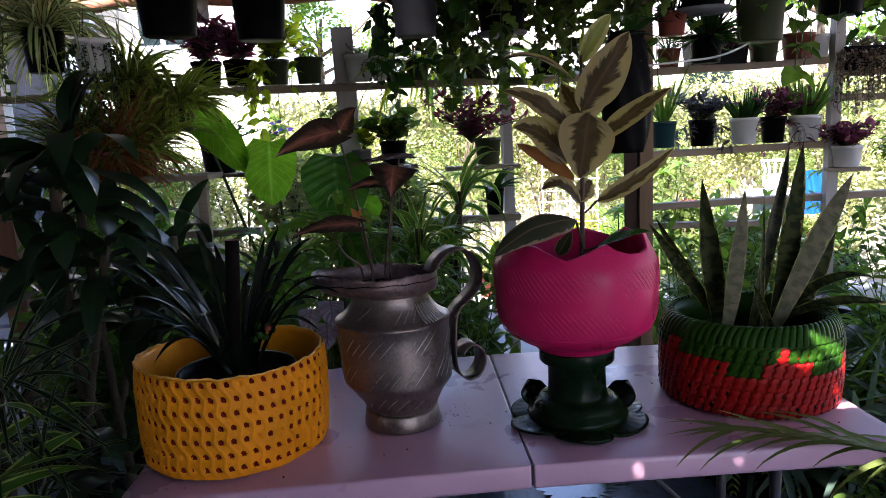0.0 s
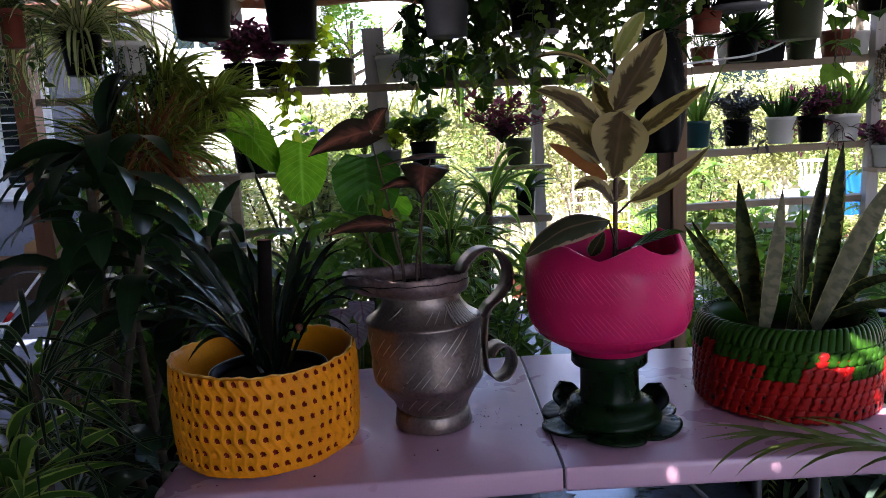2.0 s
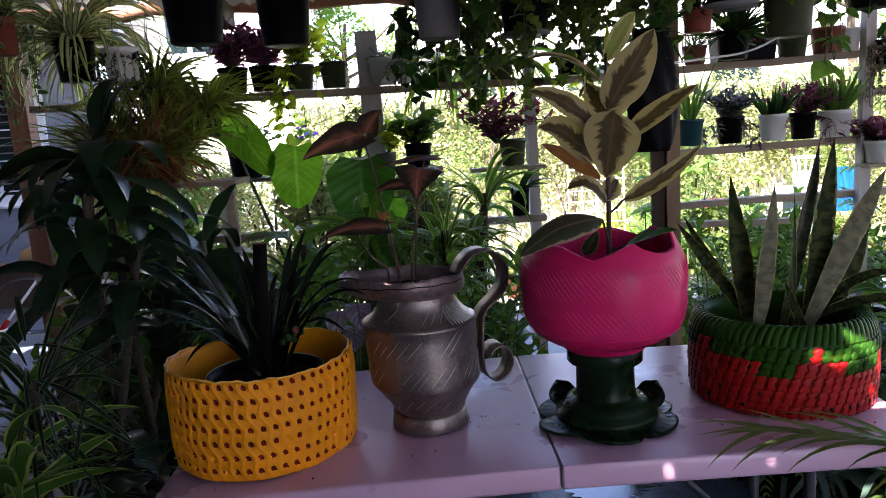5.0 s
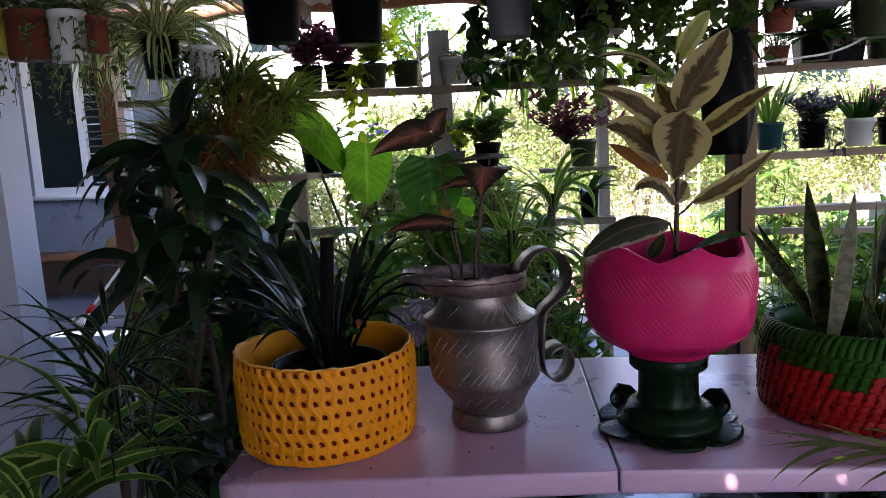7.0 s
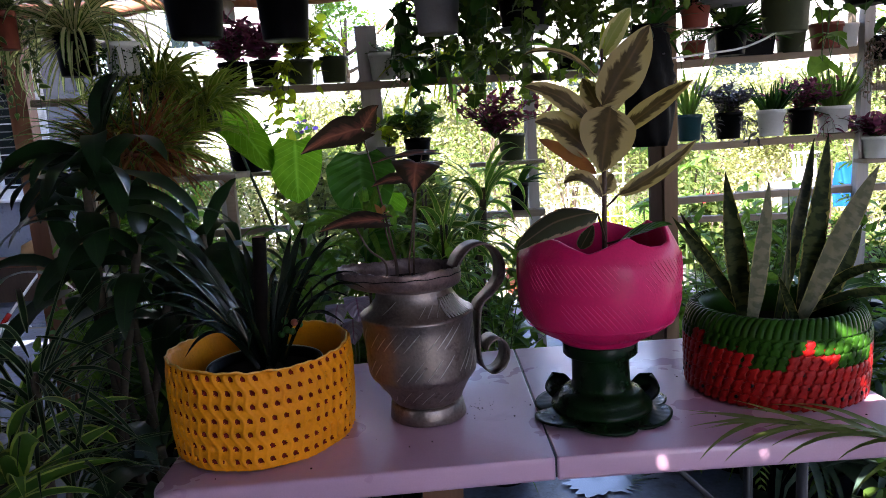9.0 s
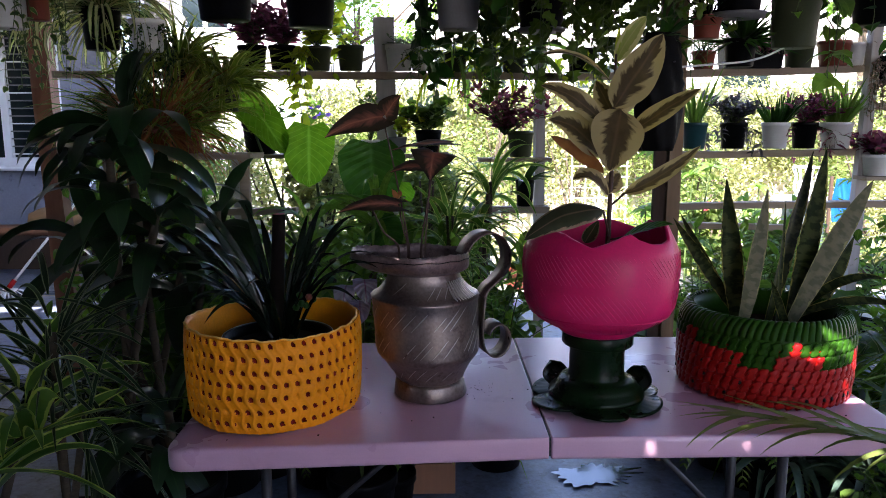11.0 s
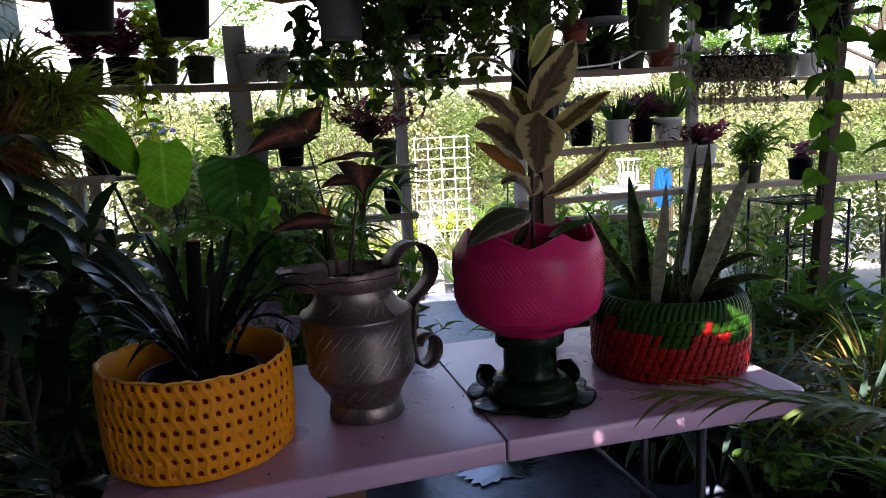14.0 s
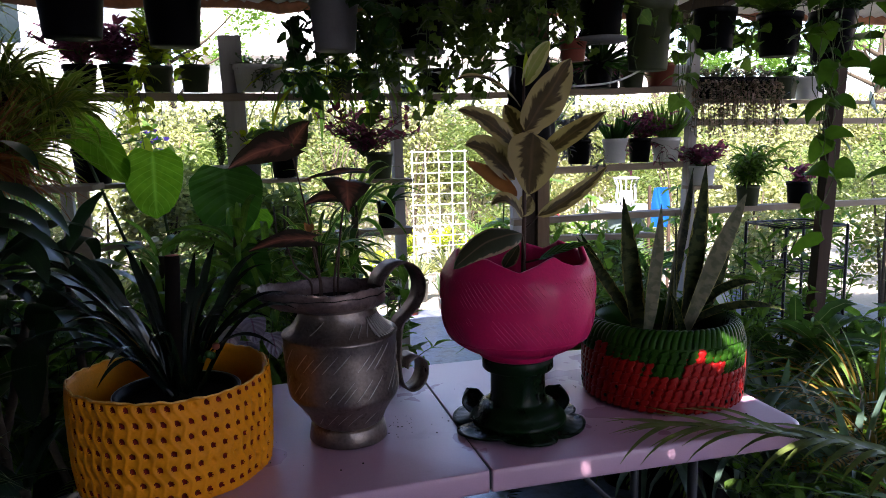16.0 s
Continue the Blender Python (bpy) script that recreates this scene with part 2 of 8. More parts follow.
    if not ribs:
        bump(t, p, noise_of(t, 90.0, 2.0), 0.15, 0.001)
    tr = t.nodes.new("ShaderNodeBsdfTranslucent")
    bright = mix(t, 1.0, c, (1.55, 1.65, 0.85), "MULTIPLY")
    t.links.new(bright, tr.inputs["Color"])
    ms = t.nodes.new("ShaderNodeMixShader")
    ms.inputs[0].default_value = through
    t.links.new(p.outputs[0], ms.inputs[1])
    t.links.new(tr.outputs[0], ms.inputs[2])
    t.links.new(ms.outputs[0], out.inputs["Surface"])
    return m


M_TABLE = surface("table_plastic", (0.47, 0.285, 0.365), 0.33, vary=0.08, scale=3.0, grain=250, relief=0.05, dirt=(0.41, 0.245, 0.31), dirt_at=0.58, shine=0.5)
M_BLACK_METAL = surface("black_metal", (0.02, 0.02, 0.022), 0.45, vary=0.3)
M_YELLOW = surface("yellow_paint", (0.70, 0.235, 0.002), 0.50, vary=0.16, scale=14, grain=180, relief=0.35, dirt=(0.40, 0.12, 0.003), dirt_at=0.64, shine=0.16)
M_YELLOW_WORN = surface("worn_yellow_edge", (0.74, 0.40, 0.10), 0.6, vary=0.4, scale=40, shine=0.15)
# Paler pink than the bowl, for its raised ribs.
M_PINK_RIB = surface("pale_pink_rib", (0.62, 0.055, 0.16), 0.5, vary=0.3, scale=30, shine=0.2)
M_MAROON = surface("maroon_paint", (0.13, 0.008, 0.004), 0.7, vary=0.5, scale=60, shine=0.1)
# Brighter silver than the body, for ribs and folds.
M_SILVER_RIB = surface("bright_silver", (0.50, 0.46, 0.42), 0.35, metal=0.8, vary=0.2)
M_SILVER_WORN = surface("worn_silver_paint", (0.165, 0.115, 0.105), 0.42, metal=0.6, vary=0.5, scale=12, grain=120, relief=0.5, dirt=(0.06, 0.04, 0.035), dirt_at=0.55)
M_SILVER = surface("silver_paint", (0.20, 0.162, 0.140), 0.38, metal=0.85, vary=0.5, scale=11, grain=140, relief=0.35, dirt=(0.09, 0.062, 0.05), dirt_at=0.57)
M_PINK = surface("pink_paint", (0.50, 0.010, 0.088), 0.42, vary=0.16, scale=7, grain=160, relief=0.35, shine=0.25)
M_GREEN = surface("green_paint", (0.0026, 0.011, 0.0026), 0.30, vary=0.3, scale=12, grain=160, relief=0.2, shine=0.12)
M_RED = surface("red_paint", (0.25, 0.0045, 0.003), 0.34, vary=0.25, scale=14, grain=160, relief=0.2, shine=0.16)
M_LEAF_GREEN = surface("strawberry_green_paint", (0.012, 0.046, 0.003), 0.34, vary=0.3, scale=14, grain=160, relief=0.2, shine=0.05)
M_SOIL = surface("potting_soil", (0.018, 0.013, 0.010), 0.95, vary=0.5, scale=40, grain=200, relief=0.8, shine=0.1)
M_BLACKBAG = surface("black_bag_film", (0.003, 0.003, 0.003), 0.6, vary=0.3, shine=0.06)
M_BLACKPOT = surface("black_plastic", (0.0028, 0.0028, 0.003), 0.45, vary=0.3, scale=10, dirt=(0.010, 0.009, 0.007), dirt_at=0.72, shine=0.06)
M_WHITEPOT = surface("white_plastic", (0.62, 0.62, 0.60), 0.45, vary=0.08, scale=9, dirt=(0.25, 0.22, 0.17), dirt_at=0.66)
M_GREYPOT = surface("grey_plastic", (0.13, 0.13, 0.13), 0.5, vary=0.15, dirt=(0.1, 0.09, 0.07))
M_PALEPOT = surface("pale_grey_plastic", (0.58, 0.57, 0.53), 0.5, vary=0.12, dirt=(0.2, 0.18, 0.14))
M_URN = surface("greyed_white_paint", (0.40, 0.40, 0.39), 0.6, vary=0.15)
M_OLIVEPOT = surface("olive_plastic", (0.030, 0.038, 0.014), 0.5, vary=0.2, dirt=(0.06, 0.05, 0.025))
M_TERRA = surface("terracotta_plastic", (0.15, 0.034, 0.018), 0.55, vary=0.15, dirt=(0.12, 0.05, 0.03))
M_REDEND = surface("reddish_cut_wood", (0.30, 0.07, 0.05), 0.8, vary=0.2)
M_YELLOWPOT = surface("yellow_plastic", (0.45, 0.42, 0.05), 0.45, vary=0.12)
M_TEALPOT = surface("dark_teal_plastic", (0.012, 0.05, 0.06), 0.45, vary=0.2)
M_WOOD = surface("weathered_wood", (0.048, 0.030, 0.019), 0.85, vary=0.35, scale=5, grain=60, relief=0.5, stretch=(1, 1, 0.08), dirt=(0.03, 0.022, 0.018))
M_WOOD_GREY = surface("grey_board", (0.40, 0.38, 0.35), 0.85, vary=0.2, scale=5, grain=60, relief=0.4, stretch=(1, 1, 0.1), dirt=(0.15, 0.13, 0.11))
M_WOOD_RAIL = surface("wooden_rail", (0.26, 0.205, 0.145), 0.8, vary=0.3, scale=5, grain=60, relief=0.4, stretch=(0.08, 1, 1))
M_WOOD_BROWN = surface("brown_post_wood", (0.19, 0.085, 0.045), 0.7, vary=0.25, scale=5, grain=50, relief=0.4, stretch=(1, 1, 0.08))
M_WOOD_POST = surface("rough_sawn_wood", (0.16, 0.105, 0.060), 0.8, vary=0.3, scale=5, grain=60, relief=0.5, stretch=(1, 1, 0.08), dirt=(0.06, 0.04, 0.03))
M_RUST = surface("rusted_sheet", (0.26, 0.11, 0.055), 0.85, vary=0.4, scale=6, grain=40, relief=0.5)
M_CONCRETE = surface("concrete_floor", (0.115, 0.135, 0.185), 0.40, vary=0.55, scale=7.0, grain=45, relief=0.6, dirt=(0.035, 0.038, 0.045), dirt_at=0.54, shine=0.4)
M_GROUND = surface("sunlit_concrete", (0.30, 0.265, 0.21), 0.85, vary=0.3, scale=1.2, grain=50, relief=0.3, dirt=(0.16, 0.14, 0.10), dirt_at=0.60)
M_WHITE_WALL = surface("white_house_paint", (0.66, 0.65, 0.62), 0.7, vary=0.05, scale=2, grain=60, relief=0.15)
M_GARDEN_WALL = surface("stained_garden_wall", (0.40, 0.38, 0.30), 0.85, vary=0.3, scale=3, grain=40, relief=0.4, dirt=(0.14, 0.13, 0.08), dirt_at=0.55)
M_OLD_WALL = surface("old_blue_grey_render", (0.20, 0.215, 0.265), 0.85, vary=0.15, scale=3, grain=40, relief=0.4, dirt=(0.08, 0.09, 0.12), dirt_at=0.58)
M_COLUMN = surface("lilac_white_paint", (0.55, 0.54, 0.62), 0.6, vary=0.06, scale=4, grain=80, relief=0.15)
M_FRAME = surface("white_window_frame", (0.70, 0.71, 0.74), 0.4, vary=0.05)
M_GLASS_DARK = surface("dark_window_glass", (0.008, 0.014, 0.014), 0.10, vary=0.3, relief=0.02, shine=0.18)
M_TAN = surface("tan_cloth", (0.22, 0.13, 0.06), 0.9, vary=0.2, scale=8)
M_SAGE = surface("sage_paint", (0.10, 0.13, 0.115), 0.6, vary=0.15)
M_ROOF = surface("roof_sheet", (0.45, 0.44, 0.42), 0.5, vary=0.2, scale=3)

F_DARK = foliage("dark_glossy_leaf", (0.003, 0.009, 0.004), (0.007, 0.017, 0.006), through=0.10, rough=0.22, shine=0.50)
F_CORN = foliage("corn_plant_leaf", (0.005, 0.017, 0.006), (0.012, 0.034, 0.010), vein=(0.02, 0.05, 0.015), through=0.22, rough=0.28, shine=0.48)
F_THIN = foliage("narrow_edged_leaf", (0.006, 0.018, 0.006), (0.012, 0.030, 0.010), edge=(0.15, 0.18, 0.10), edge_at=0.72, through=0.25, rough=0.35, wild=0.1)
F_BROADSTRIPE = foliage("broad_striped_leaf", (0.040, 0.105, 0.016), (0.080, 0.165, 0.028), edge=(0.36, 0.42, 0.10), edge_at=0.72, through=0.35, rough=0.35, wild=0.12)
F_MID = foliage("mid_green_leaf", (0.032, 0.085, 0.014), (0.130, 0.230, 0.038), vein=(0.13, 0.22, 0.05), through=0.58)
F_BRIGHT = foliage("bright_green_leaf", (0.055, 0.12, 0.018), (0.13, 0.21, 0.045), vein=(0.13, 0.21, 0.06), through=0.5)
F_POTHOS = foliage("golden_pothos_leaf", (0.028, 0.080, 0.008), (0.065, 0.145, 0.014), through=0.5)
F_CLIMB = foliage("climbing_leaf", (0.018, 0.038, 0.010), (0.35, 0.36, 0.15), through=0.45)
F_LIME = foliage("lime_pothos_leaf", (0.17, 0.25, 0.015), (0.36, 0.38, 0.03), through=0.68)
F_SPIDER = foliage("striped_spider_leaf", (0.34, 0.36, 0.20), (0.50, 0.50, 0.32), edge=(0.05, 0.11, 0.02), edge_at=0.66, through=0.45)
F_STRIPE = foliage("yellow_edged_leaf", (0.034, 0.090, 0.016), (0.090, 0.180, 0.032), edge=(0.31, 0.35, 0.13), edge_at=0.74, through=0.55)
F_PURPLE = foliage("purple_leaf", (0.070, 0.014, 0.050), (0.24, 0.060, 0.16), through=0.62, rough=0.5)
F_REDBROWN = foliage("red_brown_leaf", (0.18, 0.060, 0.032), (0.30, 0.12, 0.055), through=0.5)
F_CALADIUM = foliage("red_caladium_leaf", (0.12, 0.040, 0.030), (0.24, 0.085, 0.060), vein=(0.32, 0.12, 0.08), edge=(0.024, 0.016, 0.010), edge_at=0.34, through=0.25, wild=0.5, jag=1.0, shine=0.25, soft=0.22)
F_RUBBER = foliage("variegated_rubber_leaf", (0.028, 0.022, 0.008), (0.085, 0.056, 0.024), vein=(0.10, 0.06, 0.03), edge=(0.29, 0.225, 0.105), edge_at=0.50, through=0.34, rough=0.42, wild=0.55, shine=0.18, jag=1.0, soft=0.09)
F_RUBBER_OLD = foliage("old_rubber_leaf", (0.018, 0.022, 0.010), (0.034, 0.036, 0.016), vein=(0.16, 0.10, 0.07), edge=(0.20, 0.13, 0.085), edge_at=0.84, through=0.15, rough=0.5, wild=0.30, shine=0.2, jag=1.0)
F_RUBBER_NEW = foliage("young_rubber_leaf", (0.16, 0.18, 0.035), (0.26, 0.27, 0.07), vein=(0.30, 0.28, 0.10), edge=(0.40, 0.36, 0.16), edge_at=0.60, through=0.5, wild=0.5, jag=1.0)
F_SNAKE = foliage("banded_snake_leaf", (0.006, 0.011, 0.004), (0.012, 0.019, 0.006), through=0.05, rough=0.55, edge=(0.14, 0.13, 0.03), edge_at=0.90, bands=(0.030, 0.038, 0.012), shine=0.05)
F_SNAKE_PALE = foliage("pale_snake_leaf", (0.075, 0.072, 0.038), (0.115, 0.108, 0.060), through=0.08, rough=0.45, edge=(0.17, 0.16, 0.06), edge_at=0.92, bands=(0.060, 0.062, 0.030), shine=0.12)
F_SILVERGREEN = foliage("grey_green_leaf", (0.07, 0.10, 0.06), (0.13, 0.17, 0.10), through=0.35)
F_ROSARY = foliage("rosary_leaf", (0.13, 0.085, 0.075), (0.32, 0.24, 0.22), through=0.3)
F_IVY = foliage("ivy_leaf", (0.012, 0.030, 0.006), (0.085, 0.140, 0.020), vein=(0.10, 0.14, 0.04), through=0.52, wild=0.1)
F_GOLDFERN = foliage("golden_fern_leaf", (0.14, 0.085, 0.016), (0.26, 0.17, 0.04), through=0.45)
F_BLUESTRAP = foliage("bluish_strap_leaf", (0.045, 0.085, 0.062), (0.135, 0.195, 0.145), through=0.4, rough=0.3, shine=0.4)
F_PALM = foliage("palm_leaflet", (0.065, 0.115, 0.026), (0.19, 0.23, 0.068), through=0.35)
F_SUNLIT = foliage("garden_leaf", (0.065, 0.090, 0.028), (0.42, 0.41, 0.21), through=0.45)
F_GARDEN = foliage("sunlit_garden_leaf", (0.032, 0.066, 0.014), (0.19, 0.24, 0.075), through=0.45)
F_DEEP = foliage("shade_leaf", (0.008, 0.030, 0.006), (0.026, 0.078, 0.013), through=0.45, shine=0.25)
F_EAR = foliage("elephant_ear_leaf", (0.042, 0.118, 0.006), (0.095, 0.195, 0.012), vein=(0.14, 0.28, 0.04), through=0.76, rough=0.35, ribs=9)
# Darker copy of F_EAR: the shade on some leaves is in the colour.
F_EAR_SHADED = foliage("shaded_elephant_ear_leaf", (0.020, 0.075, 0.010), (0.035, 0.110, 0.014), vein=(0.06, 0.15, 0.03), through=0.40, rough=0.35, ribs=7)
F_LAVENDER = foliage("greyish_purple_leaf", (0.05, 0.045, 0.075), (0.10, 0.09, 0.13), through=0.35)
F_LILAC = foliage("lilac_leaf", (0.20, 0.17, 0.30), (0.36, 0.32, 0.48), vein=(0.16, 0.03, 0.12), through=0.3, ribs=6, rough=0.3)
F_VARIEGATED = foliage("variegated_vine_leaf", (0.04, 0.09, 0.025), (0.07, 0.13, 0.035), edge=(0.26, 0.28, 0.15), edge_at=0.7, through=0.35)
F_RIBBON = foliage("ribbon_leaf", (0.060, 0.120, 0.012), (0.21, 0.285, 0.040), edge=(0.34, 0.36, 0.11), edge_at=0.75, through=0.5)
F_PALEVEIN = foliage("pale_ribbed_leaf", (0.026, 0.070, 0.016), (0.060, 0.125, 0.028), vein=(0.24, 0.28, 0.15), through=0.48)
F_CANE = surface("dark_cane", (0.008, 0.006, 0.005), 0.9, vary=0.4, scale=30, grain=90, relief=0.6, shine=0.05)
F_STEM_DARK = surface("dark_leaf_stalk", (0.060, 0.030, 0.018), 0.6, vary=0.3)
F_STEM = surface("green_stem", (0.05, 0.08, 0.02), 0.6, vary=0.3)
F_BARK = surface("cane_bark", (0.055, 0.042, 0.026), 0.85, vary=0.4, scale=30, grain=90, relief=0.6, stretch=(1, 1, 3))
M_FLOWER = surface("violet_flower", (0.20, 0.10, 0.55), 0.6, vary=0.2)
M_REDFLOWER = surface("red_flower", (0.55, 0.02, 0.03), 0.6, vary=0.2)
M_WATER = surface("standing_water", (0.02, 0.025, 0.03), 0.04, vary=0.2, scale=6, relief=0.03, shine=0.9)
M_BLUE = surface("blue_tarp", (0.004, 0.07, 0.30), 0.5, vary=0.15)


# ---- the setting ----
def plain_ground():
    g = Geo()
    n = np.linspace(-60, 60, 25)
    p = np.stack(np.meshgrid(n, n, indexing="ij") + [np.zeros((25, 25))], -1)
    g.grid(p)
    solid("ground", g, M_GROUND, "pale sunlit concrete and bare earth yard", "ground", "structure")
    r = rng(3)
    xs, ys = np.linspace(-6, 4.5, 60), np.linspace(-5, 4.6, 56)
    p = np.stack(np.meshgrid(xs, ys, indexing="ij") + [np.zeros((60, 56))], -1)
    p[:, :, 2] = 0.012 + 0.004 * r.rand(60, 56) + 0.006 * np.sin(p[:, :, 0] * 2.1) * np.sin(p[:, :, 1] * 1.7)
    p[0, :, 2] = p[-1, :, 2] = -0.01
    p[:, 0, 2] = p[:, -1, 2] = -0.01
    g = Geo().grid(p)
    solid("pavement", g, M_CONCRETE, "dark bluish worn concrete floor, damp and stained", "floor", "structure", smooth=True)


def roof_z(y):
    return 2.39 - 0.1 * y


def shade_roof():
    """Corrugated sheets on rafters, with openings added so that sun patches land on set spots."""
    to_sun = Vector((math.sin(SUN_AZ) * math.cos(SUN_EL), math.cos(SUN_AZ) * math.cos(SUN_EL), math.sin(SUN_EL)))
    holes = []
    # Unseen openings, added where a sun ray must pass to light each spot.
    for (x, y, z), wx, wy in (((0.765, 0.195, 0.846), 0.16, 0.032), ((0.645, 0.165, 0.836), 0.10, 0.016), ((0.79, 0.20, 0.742), 0.08, 0.022), ((0.22, 0.0, 0.718), 0.011, 0.009), ((0.43, 0.0, 0.722), 0.011, 0.009),
                              ((-0.335, 0.168, 1.112), 0.010, 0.008), ((0.62, -0.16, 0.80), 0.03, 0.02), ((1.75, 0.90, 0.50), 0.22, 0.10), ((1.56, 0.50, 0.62), 0.20, 0.07), ((2.3, 1.3, 0.5), 0.25, 0.10), ((0.95, 0.30, 0.945), 0.05, 0.025)):
        d = (roof_z(y) - z) / (to_sun.z + 0.1 * to_sun.y)
        hx, hy = x + to_sun.x * d, y + to_sun.y * d
        holes.append((hx - wx / 2, hx + wx / 2, hy - wy / 2, hy + wy / 2))
    xs = sorted(set(list(np.linspace(-5.5, 3.8, 39)) + [-1.55] + [q for h in holes for q in h[:2]]))
    ys = sorted(set(list(np.linspace(-4.4, 2.6, 8)) + [2.3] + [q for h in holes for q in h[2:]]))
    g = Geo()
    for i in range(len(xs) - 1):
        for j in range(len(ys) - 1):
            mx, my = (xs[i] + xs[i + 1]) / 2, (ys[j] + ys[j + 1]) / 2
            if any(h[0] < mx < h[1] and h[2] < my < h[3] for h in holes) or (mx < -1.55 and my > 2.3):
                continue
            n = max(2, int((xs[i + 1] - xs[i]) / 0.04) + 1)
            x = np.linspace(xs[i], xs[i + 1], n)
            y = np.array([ys[j], ys[j + 1]])
            p = np.zeros((n, 2, 3))
            p[:, :, 0], p[:, :, 1] = x[:, None], y[None, :]
            p[:, :, 2] = roof_z(y)[None, :] + 0.012 * np.sin(x * 2 * math.pi / 0.0833)[:, None]
            g.grid(p)
    solid("ceiling", g, M_ROOF, "weathered corrugated roof sheets over the sitting area", "roof", "structure", smooth=True)
    g = Geo()
    for x in (-4.0, -2.6, -1.2, 1.9, 3.6):
        p = [(x - 0.03, -4.3, roof_z(-4.3) - 0.13), (x + 0.03, -4.3, roof_z(-4.3) - 0.13), (x + 0.03, 2.5, roof_z(2.5) - 0.13), (x - 0.03, 2.5, roof_z(2.5) - 0.13)]
        q = [(a, b, c + 0.10) for a, b, c in p]
        g.add(p + q, [(0, 3, 2, 1), (4, 5, 6, 7), (0, 1, 5, 4), (1, 2, 6, 5), (2, 3, 7, 6), (3, 0, 4, 7)])
    solid("trim", g, M_WOOD, "sawn rafters under the roof sheets", "rafter", "structure")
    r = rng(8)
    g = Geo()
    n = 60
    x = np.linspace(-3.6, 3.7, n)
    path = np.stack([x, 2.56 + 0.01 * r.randn(n), 2.135 + 0.012 * r.randn(n)], -1)
    g.tube(path, 0.035 + 0.006 * r.rand(n), 7)
    solid("eave_beam", g, M_RUST, "rough rusty-brown beam along the roof edge", "beam", "structure", smooth=True)


def post(name, x, y, z0, z1, w, d, material, label, lean=(0, 0), group=""):
    g = Geo()
    n = 7
    z = np.linspace(z0, z1, n)
    r = rng(int(abs(x) * 100))
    s = np.array([(-1, -1), (1, -1), (1, 1), (-1, 1)])
    p = np.zeros((n, 4, 3))
    for k in range(n):
        u = (z[k] - z0) / (z1 - z0)
        p[k, :, 0] = x + lean[0] * u + s[:, 0] * w / 2 + 0.002 * r.randn(4)
        p[k, :, 1] = y + lean[1] * u + s[:, 1] * d / 2 + 0.002 * r.randn(4)
        p[k, :, 2] = z[k]
    g.grid(p, close_v=True)
    c = g.count
    g.f.append((c - 4, c - 3, c - 2, c - 1))
    g.slot.append(0)
    return solid(name, g, material, label, "post", "structure", group=group)


def rail(x0, x1, z0, z1, y=2.4, h=0.035, d=0.07, label="sawn wooden rail nailed across the posts"):
    g = Geo()
    n = 9
    t = np.linspace(0, 1, n)
    r = rng(int(abs(x0 * 37 + z0 * 91)))
    s = np.array([(-1, -1), (1, -1), (1, 1), (-1, 1)])
    p = np.zeros((n, 4, 3))
    for k in range(n):
        p[k, :, 0] = x0 + (x1 - x0) * t[k]
        p[k, :, 1] = y + s[:, 0] * d / 2
        p[k, :, 2] = z0 + (z1 - z0) * t[k] + s[:, 1] * h / 2 + 0.0015 * r.randn(4)
    g.grid(p, close_v=True)
    g.f.extend([(3, 2, 1, 0), tuple(g.count - 4 + i for i in range(4))])
    g.slot.extend([0, 0])
    return solid("rail", g, M_WOOD_RAIL, label, "rail", "structure")


def closing_walls():
    """Plain walls behind and beside the camera, added to cut the sky light."""
    # No doorway is known; this opening is sized to light the table's front.
    solid("wall_south", Geo().box((-5.2, -4.5, 0), (0.9, -4.3, 2.9)).box((2.85, -4.5, 0), (5.2, -4.3, 2.9)), M_OLD_WALL, "plain unseen wall with an opening that sets the front light", "wall", "structure")
    solid("wall_east", Geo().box((4.9, -4.3, 0), (5.1, 0.6, 2.8)), M_OLD_WALL, "plain unseen side wall added to hold back sky light", "wall", "structure")
    solid("wall_side", Geo().box((-5.6, -4.3, 0), (-5.4, 5.98, 2.8)), M_OLD_WALL, "plain wall towards the house, added to hold back sky light", "wall", "structure")


plain_ground()
shade_roof()
closing_walls()
post("post_grey_board", -0.475, 2.44, 0, 1.955, 0.105, 0.03, M_WOOD_GREY, "wide weathered grey board standing upright behind the rails", lean=(-0.035, 0))
post("post_slim", 0.325, 2.46, 0, 2.05, 0.055, 0.05, M_WOOD_GREY, "slim weathered wooden post with nail holes", lean=(-0.02, 0))
post("post_slim_back", 0.975, 2.45, 0, 2.05, 0.06, 0.05, M_WOOD_GREY, "slim grey wooden post holding the lower rails")
post("post_dark", 0.695, 1.40, 0, 2.2, 0.050, 0.05, M_WOOD_POST, "rough-sawn brown wooden post behind the table")
post("post_grey", 0.643, 1.41, 0, 2.2, 0.043, 0.03, M_WOOD, "dark grey board nailed beside the brown post")
post("post_pale", 1.975, 2.35, 0, 2.05, 0.055, 0.05, M_WOOD_GREY, "slim pale wooden post between the plant rails", lean=(0.03, 0))
post("post_leaning", 2.03, 1.4, 0, 2.2, 0.060, 0.05, M_WOOD, "dark leaning wooden post wrapped by vines", lean=(0.11, 0))
post("post_brown", -2.27, 2.5, 0, 2.1, 0.10, 0.09, M_WOOD_BROWN, "reddish brown squared wooden post", lean=(-0.05, 0))
post("column", -2.42, 1.66, 0, 2.15, 0.19, 0.19, M_COLUMN, "lilac-white painted square column, scuffed at its base")
post("post_porch", -2.33, 4.0, 0, 2.44, 0.10, 0.09, M_COLUMN, "whitewashed leaning porch post", lean=(-0.06, 0))
